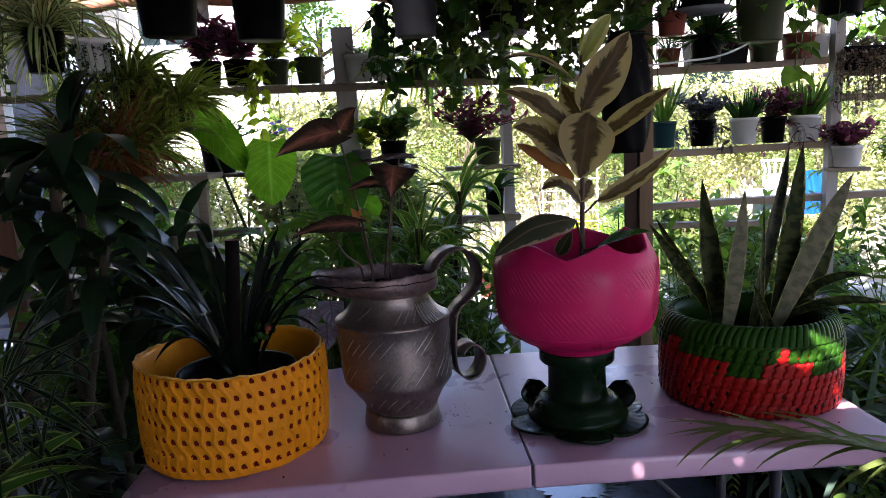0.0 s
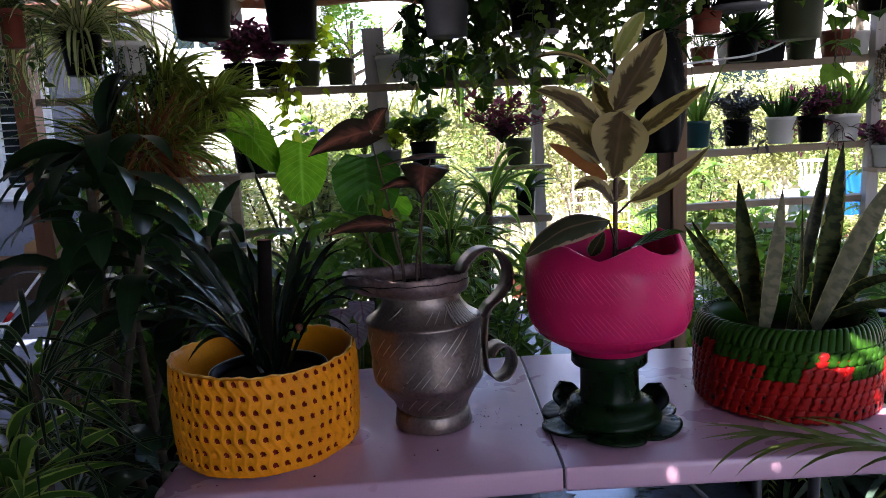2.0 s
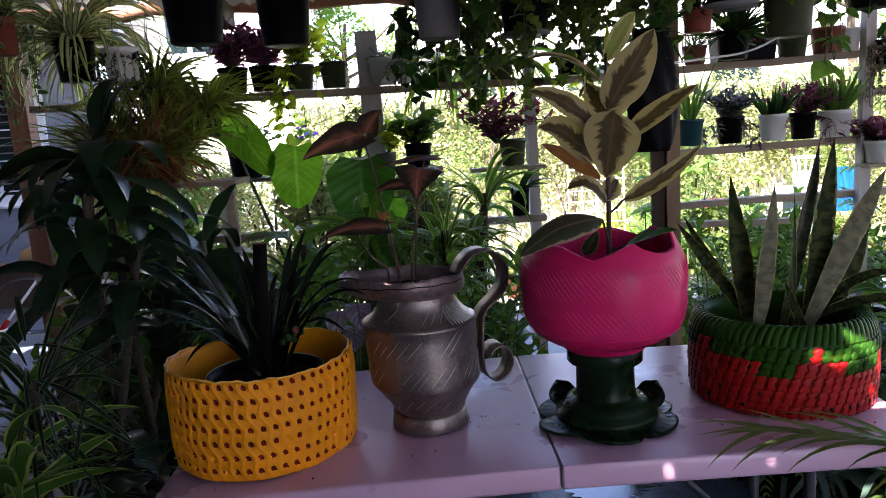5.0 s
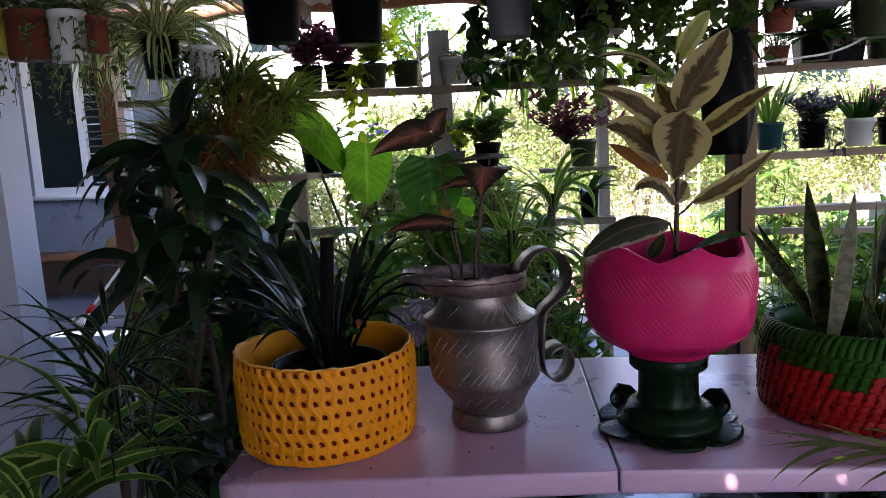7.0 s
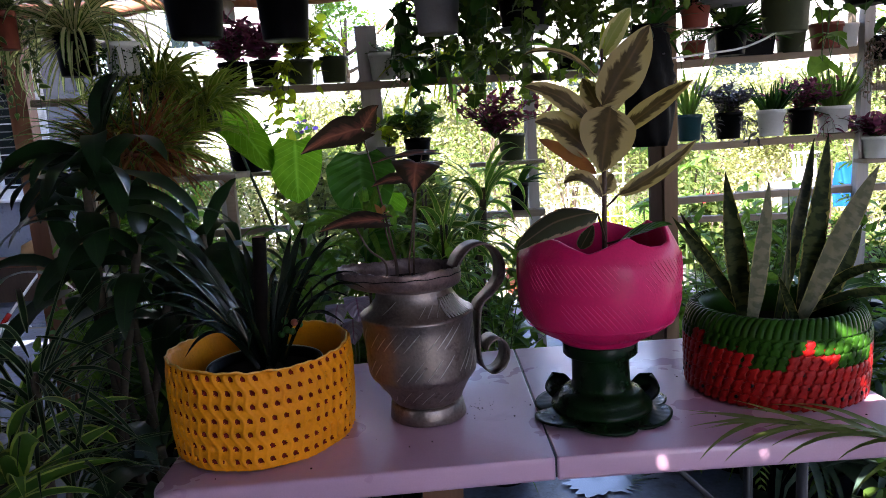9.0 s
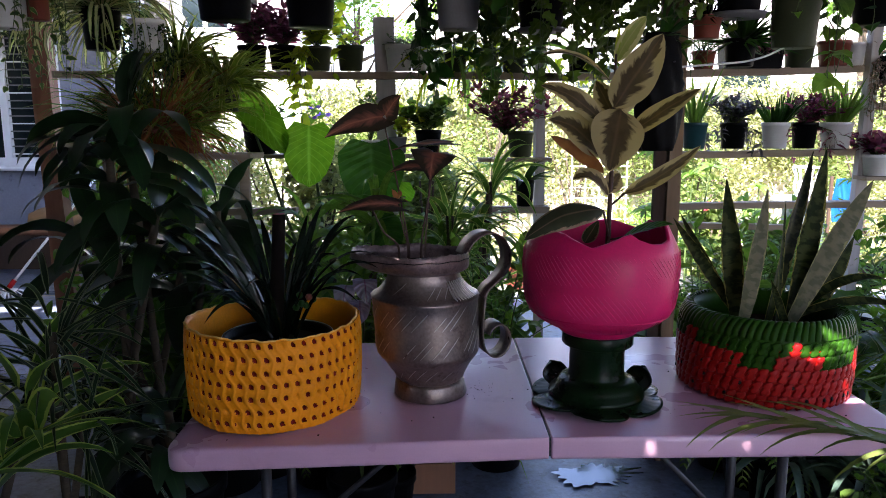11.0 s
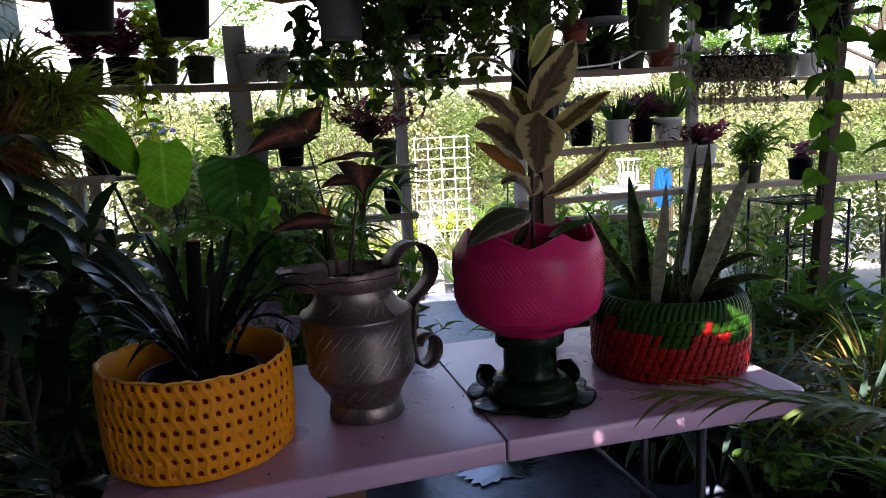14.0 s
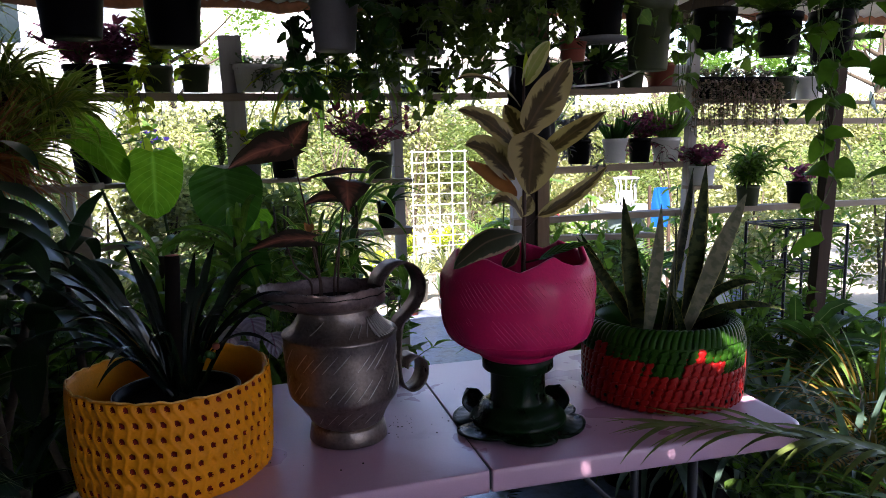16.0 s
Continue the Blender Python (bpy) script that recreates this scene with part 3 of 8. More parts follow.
rail(-2.2, 0.40, 1.665, 1.655)
rail(0.30, 1.98, 1.645, 1.690)
rail(0.93, 1.98, 1.245, 1.262)
rail(0.93, 1.98, 0.975, 0.985)
rail(0.93, 1.80, 0.880, 0.855, h=0.03)
rail(-0.12, 0.36, 0.958, 0.962)
rail(-1.42, -0.98, 0.955, 0.957)
post("post_short", -1.30, 2.46, 0, 1.234, 0.05, 0.045, M_WOOD_GREY, "short wooden stake under the lower rail")
post("post_end", 3.66, 2.46, 0, 1.66, 0.055, 0.05, M_WOOD_GREY, "slim wooden post at the end of the rails")
rail(1.98, 3.68, 1.62, 1.60, h=0.02)
rail(1.98, 3.68, 1.500, 1.490, y=2.44)
rail(1.98, 3.68, 0.985, 0.985)


def house_front():
    """Old rendered wall with a white sash window, beyond the yard."""
    y0, y1, x0, x1 = 6.0, 6.2, -9.0, -3.45
    wx0, wx1, wz0, wz1 = -5.08, -3.95, 1.0, 2.50
    g = Geo()
    g.box((x0, y0, 0), (wx0, y1, 3.2)).box((wx1, y0, 0), (x1, y1, 3.2))
    g.box((wx0, y0, 0), (wx1, y1, wz0)).box((wx0, y0, wz1), (wx1, y1, 3.2))
    solid("wall_west", g, M_OLD_WALL, "old blue-grey rendered house wall with peeling paint", "wall", "structure")
    w = thing("window_1", (wx0, y0, wz0), "white-framed double window with dark panes and louvres", "window", kind="structure")
    W, H = wx1 - wx0, wz1 - wz0
    fr = Geo()
    fr.box((0, -0.04, 0), (0.08, 0.06, H)).box((W - 0.08, -0.04, 0), (W, 0.06, H))
    fr.box((0.08, -0.04, H - 0.08), (W - 0.08, 0.06, H)).box((0.08, -0.04, 0), (W - 0.08, 0.06, 0.08))
    fr.box((W * 0.48, -0.04, 0.08), (W * 0.48 + 0.07, 0.06, H - 0.08))
    part("window_frame", fr, M_FRAME, w, smooth=False)
    part("window_sill", Geo().box((-0.06, -0.09, -0.05), (W + 0.06, -0.001, 0.0), bevel=0.008), M_FRAME, w)
    part("pane", Geo().box((0.08, 0.0, 0.08), (W * 0.48, 0.012, H - 0.08)), M_GLASS_DARK, w, "dark glass pane", smooth=False)
    part("pane", Geo().box((W * 0.48 + 0.07, 0.02, 0.08), (W - 0.08, 0.032, H - 0.08)), M_GLASS_DARK, w, "dark pane behind louvres", smooth=False)
    for k in range(16):
        z = 0.11 + k * 0.075
        if z < H - 0.12:
            part("louvre", Geo().box((W * 0.48 + 0.07, -0.02, z), (W - 0.08, 0.016, z + 0.012)), M_GREYPOT if k % 4 else M_FRAME, w, smooth=False)
    edge = [(x0, 2.25), (-2.02, 2.25), (-2.09, 3.6), (-2.85, 6.6), (x0, 6.6)]
    g = Geo().add([(px, py, 2.44) for px, py in edge] + [(px, py, 2.47) for px, py in edge], [(4, 3, 2, 1, 0), (5, 6, 7, 8, 9)] + [(k, (k + 1) % 5, 5 + (k + 1) % 5, 5 + k) for k in range(5)])
    joists = Geo()
    for k in range(6):
        joists.box((x0, 3.0 + 0.6 * k, 2.365), (-2.12 - 0.15 * k, 3.05 + 0.6 * k, 2.437))
    solid("trim_porch", joists, M_WOOD_GREY, "grey joists under the porch roof", "joist", "structure")
    solid("floor_porch", Geo().box((x0, 4.55, -0.05), (-2.35, 6.0, 0.03), bevel=0.01), M_CONCRETE, "worn grey concrete porch floor", "floor", "structure")
    solid("porch_roof", g, M_SHEET, "pale milky sheet roof on joists over the old house porch", "roof", "structure")


def white_house(name, x0, x1, y0, y1, h, roof_h, windows, label):
    house = thing(name, ((x0 + x1) / 2, (y0 + y1) / 2, 0), label, "house")
    cx, cy = (x0 + x1) / 2, (y0 + y1) / 2
    part("wall", Geo().box((x0 - cx, y0 - cy, 0), (x1 - cx, y1 - cy, h)), M_WHITE_WALL, house, smooth=False)
    e = 0.35
    rf = Geo()
    v = [(x0 - cx - e, y0 - cy - e, h), (x1 - cx + e, y0 - cy - e, h), (x1 - cx + e, y1 - cy + e, h), (x0 - cx - e, y1 - cy + e, h),
         (x0 - cx - e, 0, h + roof_h), (x1 - cx + e, 0, h + roof_h)]
    v += [(a, b, c - 0.09) for a, b, c in v[:4]]
    rf.add(v, [(0, 1, 5, 4), (2, 3, 4, 5), (0, 4, 3), (1, 2, 5), (6, 7, 1, 0), (8, 9, 3, 2), (7, 8, 2, 1), (9, 6, 0, 3), (6, 9, 8, 7)])
    part("roof", rf, M_ROOF_PALE, house, "pale sheet roof", smooth=False)
    for wx, wz, ww, wh in windows:
        win = part("window", Geo().box((wx - cx, y0 - cy - 0.03, wz), (wx - cx + ww, y0 - cy + 0.02, wz + wh)), M_FRAME, house, smooth=False)
        part("pane", Geo().box((wx - cx + 0.06, y0 - cy - 0.036, wz + 0.06), (wx - cx + ww / 2 - 0.03, y0 - cy - 0.02, wz + wh - 0.06)), M_GLASS_DARK, win, smooth=False)
        part("pane", Geo().box((wx - cx + ww / 2 + 0.03, y0 - cy - 0.036, wz + 0.06), (wx - cx + ww - 0.06, y0 - cy - 0.02, wz + wh - 0.06)), M_GLASS_DARK, win, smooth=False)
    return house


def thin_sheet(name, colour, amount):
    """A pale sheet through which a little daylight comes."""
    m, t, p, out = nodes_of(name)
    c = ramp(t, noise_of(t, 2.5), [(0.3, tuple(q * 0.8 for q in colour)), (0.7, colour)])
    t.links.new(c, p.inputs["Base Color"])
    p.inputs["Roughness"].default_value = 0.6
    tr = t.nodes.new("ShaderNodeBsdfTranslucent")
    t.links.new(c, tr.inputs["Color"])
    ms = t.nodes.new("ShaderNodeMixShader")
    ms.inputs[0].default_value = amount
    t.links.new(p.outputs[0], ms.inputs[1])
    t.links.new(tr.outputs[0], ms.inputs[2])
    t.links.new(ms.outputs[0], out.inputs["Surface"])
    return m


M_SHEET = thin_sheet("milky_roof_sheet", (0.62, 0.63, 0.61), 0.35)
M_ROOF_PALE = surface("pale_roof", (0.62, 0.60, 0.57), 0.6, vary=0.08, scale=2)
house_front()
a_ring = np.linspace(0, 2 * math.pi, 120, endpoint=False)
r_ring = (0.13 + 0.025 * np.sin(2 * a_ring + 1) + 0.018 * np.sin(5 * a_ring)) * (1 + 0.30 * np.sin(23 * a_ring) * np.maximum(0, np.cos(a_ring)) + 0.10 * np.sin(17 * a_ring + 1))
pool = Geo().add(np.stack([0.385 + 1.0 * r_ring * np.cos(a_ring), 1.245 + 0.75 * r_ring * np.sin(a_ring), 0.0245 + 0 * a_ring], -1), [tuple(range(120))])
solid("water", pool, M_WATER, "shallow puddle on the worn concrete floor", "puddle", "structure")
white_house("house", -4.2, -2.05, 8.6, 13.0, 4.2, 0.9, [(-3.6, 2.6, 0.7, 1.0)], "white sunlit house wall close behind the yard")
white_house("house", -1.2, 9.5, 15.0, 20.0, 3.3, 1.3, [(0.2, 1.7, 1.2, 1.0), (2.8, 1.7, 1.2, 1.0), (6.0, 1.7, 1.2, 1.0)], "long low white house under a pale roof across the yard")


# ---- the folding table ----
def table_z(x):
    return 0.74 - (0.030 * (-x / 0.85) ** 3 if x < 0 else -0.003 * x)


def half_top(x0, x1, name, parent, outer):
    """One moulded half with a rounded outer end, a rolled edge and a hollow underside."""
    w, r, th = 0.76, 0.055, 0.05
    pts = []
    ends = [(x0, 0), (x1, 0), (x1, w), (x0, w)]
    for k, (cx, cy) in enumerate(ends):
        round_it = (cx == x1) == (outer > 0)
        rr = r if round_it else 0.006
        ix, iy = (cx - rr if cx == x1 else cx + rr), (rr if cy == 0 else w - rr)
        a0 = [math.pi, 1.5 * math.pi, 0, 0.5 * math.pi][k]
        for a in np.linspace(a0, a0 + math.pi / 2, 7):
            pts.append((ix + rr * math.cos(a), iy + rr * math.sin(a)))
    pts = np.array(pts)
    c = pts.mean(0)
    rings = []
    for inset, dz in ((0.05, -th + 0.012), (0.02, -th), (0.002, -th), (0.0, -th + 0.006), (0.0, -0.012), (0.003, -0.004), (0.010, 0.0), (0.03, 0.0), (0.12, 0.0), (0.22, 0.0), (0.30, 0.0)):
        d = c - pts
        d /= np.linalg.norm(d, axis=1)[:, None]
        seam = x1 if outer < 0 else x0
        near = np.where(np.abs(pts[:, 0] - seam) < 0.02, 0.15 if inset < 0.04 else 1.0, 1.0)
        q = pts + d * (inset * near)[:, None]
        rings.append(np.stack([q[:, 0], q[:, 1], np.array([table_z(x) for x in q[:, 0]]) + dz], -1))
    g = Geo()
    g.grid(np.array(rings), close_v=True)
    n = len(pts)
    g.f.append(tuple(range(n)))
    g.f.append(tuple(10 * n + i for i in reversed(range(n))))
    g.slot.extend([0, 0])
    return part(name, g, M_TABLE, parent)


def folding_table():
    t = thing("folding_table", (0, 0, 0), "pinkish white plastic folding table with a seam across the middle", "table")
    half_top(-0.852, -0.002, "tabletop_half", t, -1)
    half_top(0.002, 0.808, "tabletop_half", t, 1)
    part("hinge_strip", Geo().box((-0.0018, 0.004, 0.695), (0.0018, 0.756, 0.7365)), M_BLACK_METAL, t, "dark gap strip", smooth=False)
    for x in (-0.66, 0.59):
        zt = table_z(x) - 0.05
        for y in (0.15, 0.44):
            part("leg", Geo().tube([(x, y, 0.02), (x, y, zt)], 0.013, 10), M_BLACK_METAL, t)
        part("crossbar", Geo().tube([(x, 0.15, 0.30), (x, 0.44, 0.30)], 0.010, 8), M_BLACK_METAL, t)
        part("crossbar", Geo().tube([(x, 0.15, zt - 0.02), (x, 0.44, zt - 0.02)], 0.010, 8), M_BLACK_METAL, t)
        part("brace", Geo().tube([(x, 0.30, 0.30), (x * 0.35, 0.30, zt)], 0.008, 8), M_BLACK_METAL, t)
        for y in (0.15, 0.44):
            part("foot", Geo().tube([(x, y, 0.006), (x, y, 0.035)], 0.017, 10), M_BLACKPOT, t)


folding_table()


# ---- the four planters on the table ----
def yellow_planter(x, y):
    R, H, z0 = 0.2155, 0.216, table_z(x) + 0.002
    t = thing("tyre_planter", (x, y, z0), "yellow-painted cut tyre planter dotted with maroon dimples", "planter", turn=8)
    cols, rows, sub = 52, 7, 12
    n, m = cols * sub, rows * sub
    a = np.linspace(0, 2 * math.pi, n, endpoint=False)
    z = np.linspace(0, 1, m + 1)
    A, Z = np.meshgrid(a, z, indexing="ij")
    Zr = Z * rows - 0.18
    row = np.clip(np.floor(Zr).astype(int), 0, rows - 1)
    u = (A / (2 * math.pi) * cols + 0.20 * np.sin(math.pi * Zr) + 0.3 * Zr) % 1.0 - 0.5
    v = Zr - row - 0.5
    d = np.sqrt((u * 1.05) ** 2 + (v * 1.05) ** 2)
    bulge = 1 - 0.028 * np.abs(2 * Z - 1) ** 3 - 0.02 * (1 - Z)
    r = R * bulge - 0.006 * np.exp(-(d / 0.21) ** 4) + 0.0024 * np.exp(-((np.abs(u) - 0.5) / 0.12) ** 2) + 0.0006 * np.exp(-((np.abs(v) - 0.5) / 0.14) ** 2)
    r = r + 0.003 * np.sin(A * 3 + 1) + 0.0015 * np.sin(A * 11)
    wob = 0.004 * np.sin(2 * A + 0.6) * Z
    p = np.stack([r * np.cos(A), r * np.sin(A), Z * H + wob], -1)
    g = Geo().grid(p, close_u=True)
    dm = (d[:, :-1] + np.roll(d, -1, 0)[:, :-1] + d[:, 1:] + np.roll(d, -1, 0)[:, 1:]) / 4
    keep = rng(4).rand(n // sub + 1, rows)
    cell = (np.arange(n)[:, None] * cols // n + 0 * row[:, :-1]) % cols
    painted = keep[cell % keep.shape[0], row[:, :-1]] < 0.88
    g.slot = [1 if q else 0 for q in ((dm < 0.235) & painted).reshape(-1)]
    part("tread_wall", g, [M_YELLOW, M_MAROON], t)
    lip = [(R * 0.972, H), (R * 0.960, H + 0.003), (R * 0.938, H + 0.002), (R * 0.915, H - 0.008), (R * 0.90, H * 0.6), (R * 0.90, 0.01), (0.01, 0.008)]
    a2 = np.linspace(0, 2 * math.pi, 144, endpoint=False)
    P = np.array([[(q * math.cos(b), q * math.sin(b), h + (0.004 * math.sin(2 * b + 0.6) + 0.0014 * math.sin(17 * b) + 0.0009 * math.sin(41 * b + 2)) * (h / H)) for q, h in lip] for b in a2])
    part("inner_wall", Geo().grid(P, close_u=True), M_YELLOW, t, "smooth yellow inside and cut rim")
    worn = np.array([((R * 0.958 + 0.0012 * math.sin(23 * b)) * math.cos(b), (R * 0.958 + 0.0012 * math.sin(23 * b)) * math.sin(b), H + 0.0022 + 0.004 * math.sin(2 * b + 0.6) + 0.0014 * math.sin(17 * b) + 0.0009 * math.sin(41 * b + 2)) for b in np.linspace(0, 2 * math.pi, 181)])
    part("cut_rim", Geo().tube(worn, 0.0016 + 0.0011 * np.abs(np.sin(np.arange(181) * 0.61)), 5, cap=False), M_YELLOW_WORN, t, "pale worn edge along the cut")
    r3 = rng(11)
    for k in range(34):
        b = r3.rand() * 2 * math.pi
        q = R * 0.948
        nub = Geo().tube([(q * math.cos(b), q * math.sin(b), 0.012), ((q + 0.008) * math.cos(b), (q + 0.008) * math.sin(b), 0.008 + 0.006 * r3.rand())], 0.0018, 4)
        part("rubber_nub", nub, M_YELLOW, t)
    return t


def nursery_pot(parent, r, h, z, material=None, place=(0, 0)):
    g = Geo().lathe([(0.005, z), (r * 0.78, z), (r * 0.95, z + h * 0.93), (r * 1.04, z + h * 0.93), (r * 1.04, z + h), (r * 0.96, z + h), (r * 0.93, z + h * 0.85)], 28, (*place, 0))
    return part("inner_pot", g, material or M_BLACKPOT, parent, "black nursery pot set inside")


def strap(path, width, thick, centre_y=0.0, taper=None):
    """A flat strap bent along a path in the x-z plane."""
    path = np.array(path, float)
    n = len(path)
    t = np.gradient(path, axis=0)
    t /= np.linalg.norm(t, axis=1)[:, None]
    nor = np.stack([-t[:, 1], t[:, 0]], -1)
    w = np.full(n, width) if taper is None else np.array(taper) * width
    p = np.zeros((n, 4, 3))
    for k, (sy, sn) in enumerate(((-1, -1), (1, -1), (1, 1), (-1, 1))):
        p[:, k, 0] = path[:, 0] + sn * nor[:, 0] * thick / 2
        p[:, k, 2] = path[:, 1] + sn * nor[:, 1] * thick / 2
        p[:, k, 1] = centre_y + sy * w / 2
    g = Geo().grid(p, close_v=True)
    c = g.count
    g.f.extend([(0, 1, 2, 3), (c - 1, c - 2, c - 3, c - 4)])
    g.slot.extend([0, 0])
    return g


def spline(points, n):
    """A smooth curve through a few points."""
    P = np.array(points, float)
    P = np.vstack([2 * P[0] - P[1], P, 2 * P[-1] - P[-2]])
    out = []
    k = len(P) - 3
    for u in np.linspace(0, k - 1e-6, n):
        i = int(u)
        f = u - i
        a, b, c, d = P[i], P[i + 1], P[i + 2], P[i + 3]
        out.append(0.5 * (2 * b + (c - a) * f + (2 * a - 5 * b + 4 * c - d) * f * f + (3 * b - a - 3 * c + d) * f ** 3))
    return np.array(out)


def grooved(geo, material, z0, z1, count, slope, lift=0.0015, width=0.0026, phase=0.0, bulge=None):
    """Slanting raised ribs on a round wall."""
    for k in range(count):
        a0 = phase + k * 2 * math.pi / count
        s = np.linspace(0, 1, 5)
        z = z0 + (z1 - z0) * s
        a = a0 + slope * s
        rr = np.array([bulge(q) for q in z])
        path = np.stack([(rr + lift * 0.3) * np.cos(a), (rr + lift * 0.3) * np.sin(a), z], -1)
        part("rib", Geo().tube(path, [width * 0.3, width, width, width, width * 0.3], 4, cap=False), material, geo)


def silver_planter(x, y):
    """A jug of stacked tyre pieces that leans a little, with a wide mouth drawn out to a lip."""
    z0 = table_z(x) + 0.002
    t = thing("jug_planter", (x, y, z0), "worn silver-painted jug planter built from cut tyres with a curled handle", "planter")
    lean_x = lambda h: -0.055 * (h - 0.19)
    a = np.linspace(0, 2 * math.pi, 96, endpoint=False)

    def wall_of(prof, dent):
        return np.array([[((r + dent * (1.0 * math.sin(3 * b + h * 30) + 0.6 * math.sin(7 * b - h * 41) + 0.4 * math.sin(13 * b + h * 90))) * math.cos(b) + lean_x(h),
                           (r + dent * (math.sin(3 * b + h * 30) + 0.5 * math.sin(6 * b + 1))) * math.sin(b), h + 0.0025 * math.sin(2 * b + 1) * min(1, h / 0.05)) for r, h in prof] for b in a])

    part("base_ring", Geo().grid(wall_of([(0.005, 0.001), (0.091, 0.0), (0.0925, 0.003), (0.087, 0.036), (0.0855, 0.039), (0.082, 0.040), (0.080, 0.043)], 0.0005), close_u=True), M_SILVER, t)
    prof = [(0.078, 0.042), (0.083, 0.043), (0.086, 0.046), (0.090, 0.058), (0.099, 0.074), (0.110, 0.090), (0.120, 0.102), (0.1265, 0.111), (0.1285, 0.118), (0.1290, 0.124),
            (0.1285, 0.150), (0.1290, 0.185), (0.1305, 0.220), (0.1325, 0.249), (0.1345, 0.253), (0.1350, 0.256), (0.1335, 0.259), (0.126, 0.263), (0.110, 0.274), (0.099, 0.287), (0.092, 0.300), (0.089, 0.311), (0.089, 0.322)]
    body = part("body", Geo().grid(wall_of(prof, 0.0014), close_u=True), M_SILVER, t)
    r0 = rng(77)

    def scores(z0, z1, count, slope, width):
        """Thin raised tread ribs, some of them worn away."""
        for k in range(count):
            if r0.rand() < 0.25:
                continue
            s = np.linspace(0, 0.55 + 0.45 * r0.rand(), 5)
            z = z0 + (z1 - z0) * s
            b = k * 2 * math.pi / count + slope * s + 0.02 * r0.randn()
            rr = np.interp(z, [q[1] for q in prof], [q[0] for q in prof]) + 0.0012
            path = np.stack([rr * np.cos(b) - 0.055 * (z - 0.19), rr * np.sin(b), z], -1)
            part("rib", Geo().tube(path, [width * 0.3, width, width, width, width * 0.3], 4, cap=False), M_SILVER_RIB, body)

    scores(0.192, 0.246, 34, 0.40, 0.0012)
    scores(0.124, 0.180, 34, 0.40, 0.0012)
    scores(0.056, 0.096, 26, 0.40, 0.0010)
    scores(0.266, 0.302, 38, 0.33, 0.0011)
    # the mouth flares like a half tyre: a band with a ragged seam and a thin cut rim
    rows = []
    for b in a:
        k_lip = max(0.0, math.cos(b - math.pi)) ** 3
        edge = 0.0022 * math.sin(5 * b) + 0.0016 * math.sin(29 * b + 1)
        line = []
        for r, h, k in ((0.092, 0.314, 0), (0.098, 0.318, 0.1), (0.112, 0.323, 0.3), (0.124, 0.331, 0.55), (0.131, 0.343, 0.8), (0.134, 0.356, 1), (0.133, 0.366, 1), (0.1315, 0.372, 1),
                        (0.1295, 0.372, 1), (0.131, 0.360, 1), (0.129, 0.346, 0.8), (0.114, 0.330, 0.4), (0.094, 0.322, 0.2)):
            f = r * (1 + 0.20 * k_lip * k)
            line.append((f * math.cos(b) - 0.018 * k - 0.008, 0.92 * f * math.sin(b), h + k * (edge + 0.004 * k_lip - 0.003 * math.sin(b) - 0.006)))
        rows.append(line)
    mouth = part("flared_mouth", Geo().grid(np.array(rows), close_u=True), M_SILVER_WORN, t, "dark flared mouth with a ragged cut edge")
    zig = []
    for b in np.linspace(0, 2 * math.pi, 150):
        f = 0.1345 * (1 + 0.20 * max(0.0, math.cos(b - math.pi)) ** 3)
        zig.append((f * math.cos(b) - 0.026, 0.92 * f * math.sin(b), 0.350 - 0.003 * math.sin(b) + 0.0026 * abs((b * 14 / math.pi) % 2 - 1)))
    part("cut_seam", Geo().tube(np.array(zig), 0.0011, 4, cap=False), M_BLACKPOT, mouth, "dark zigzag seam where the tyre was cut")
    part("soil", Geo().disc(0.104, 0.329, 32, (-0.016, 0)), M_SOIL, t)
    # fluted folds where the shoulder is pinched under the handle
    for k in range(9):
        b = -0.92 + 0.075 * k
        p = [(rr * math.cos(b) + lean_x(h), rr * math.sin(b), h) for rr, h in ((0.1325, 0.262), (0.112, 0.276), (0.094, 0.303))]
        part("fold", Geo().tube(spline(p, 7), [0.001, 0.0022, 0.0028, 0.0028, 0.0024, 0.002, 0.001], 6), M_SILVER_RIB, body)
    upper = spline([(0.090, 0.352), (0.103, 0.378), (0.128, 0.400), (0.160, 0.405), (0.190, 0.385), (0.205, 0.350), (0.200, 0.312), (0.176, 0.282), (0.152, 0.262), (0.137, 0.240)], 48)
    turned = Matrix.Rotation(radians(18), 4, "Z")
    handle = part("upper_handle", strap(upper, 0.078, 0.0045, 0.0, np.linspace(1, 0.75, 48)), M_SILVER_WORN, t)
    lower = spline([(0.158, 0.268), (0.146, 0.245), (0.140, 0.205), (0.137, 0.150), (0.142, 0.108), (0.163, 0.082), (0.190, 0.086), (0.207, 0.112), (0.206, 0.145), (0.186, 0.166), (0.163, 0.160), (0.152, 0.142)], 56)
    handle.matrix_basis = turned @ Matrix.Diagonal((1.05, 1, 1, 1))
    curl = part("lower_handle", strap(lower, 0.070, 0.004, 0.0, np.linspace(0.75, 1, 56)), M_SILVER, t)
    curl.matrix_basis = turned @ Matrix.Diagonal((1.05, 1, 1, 1))
    return t


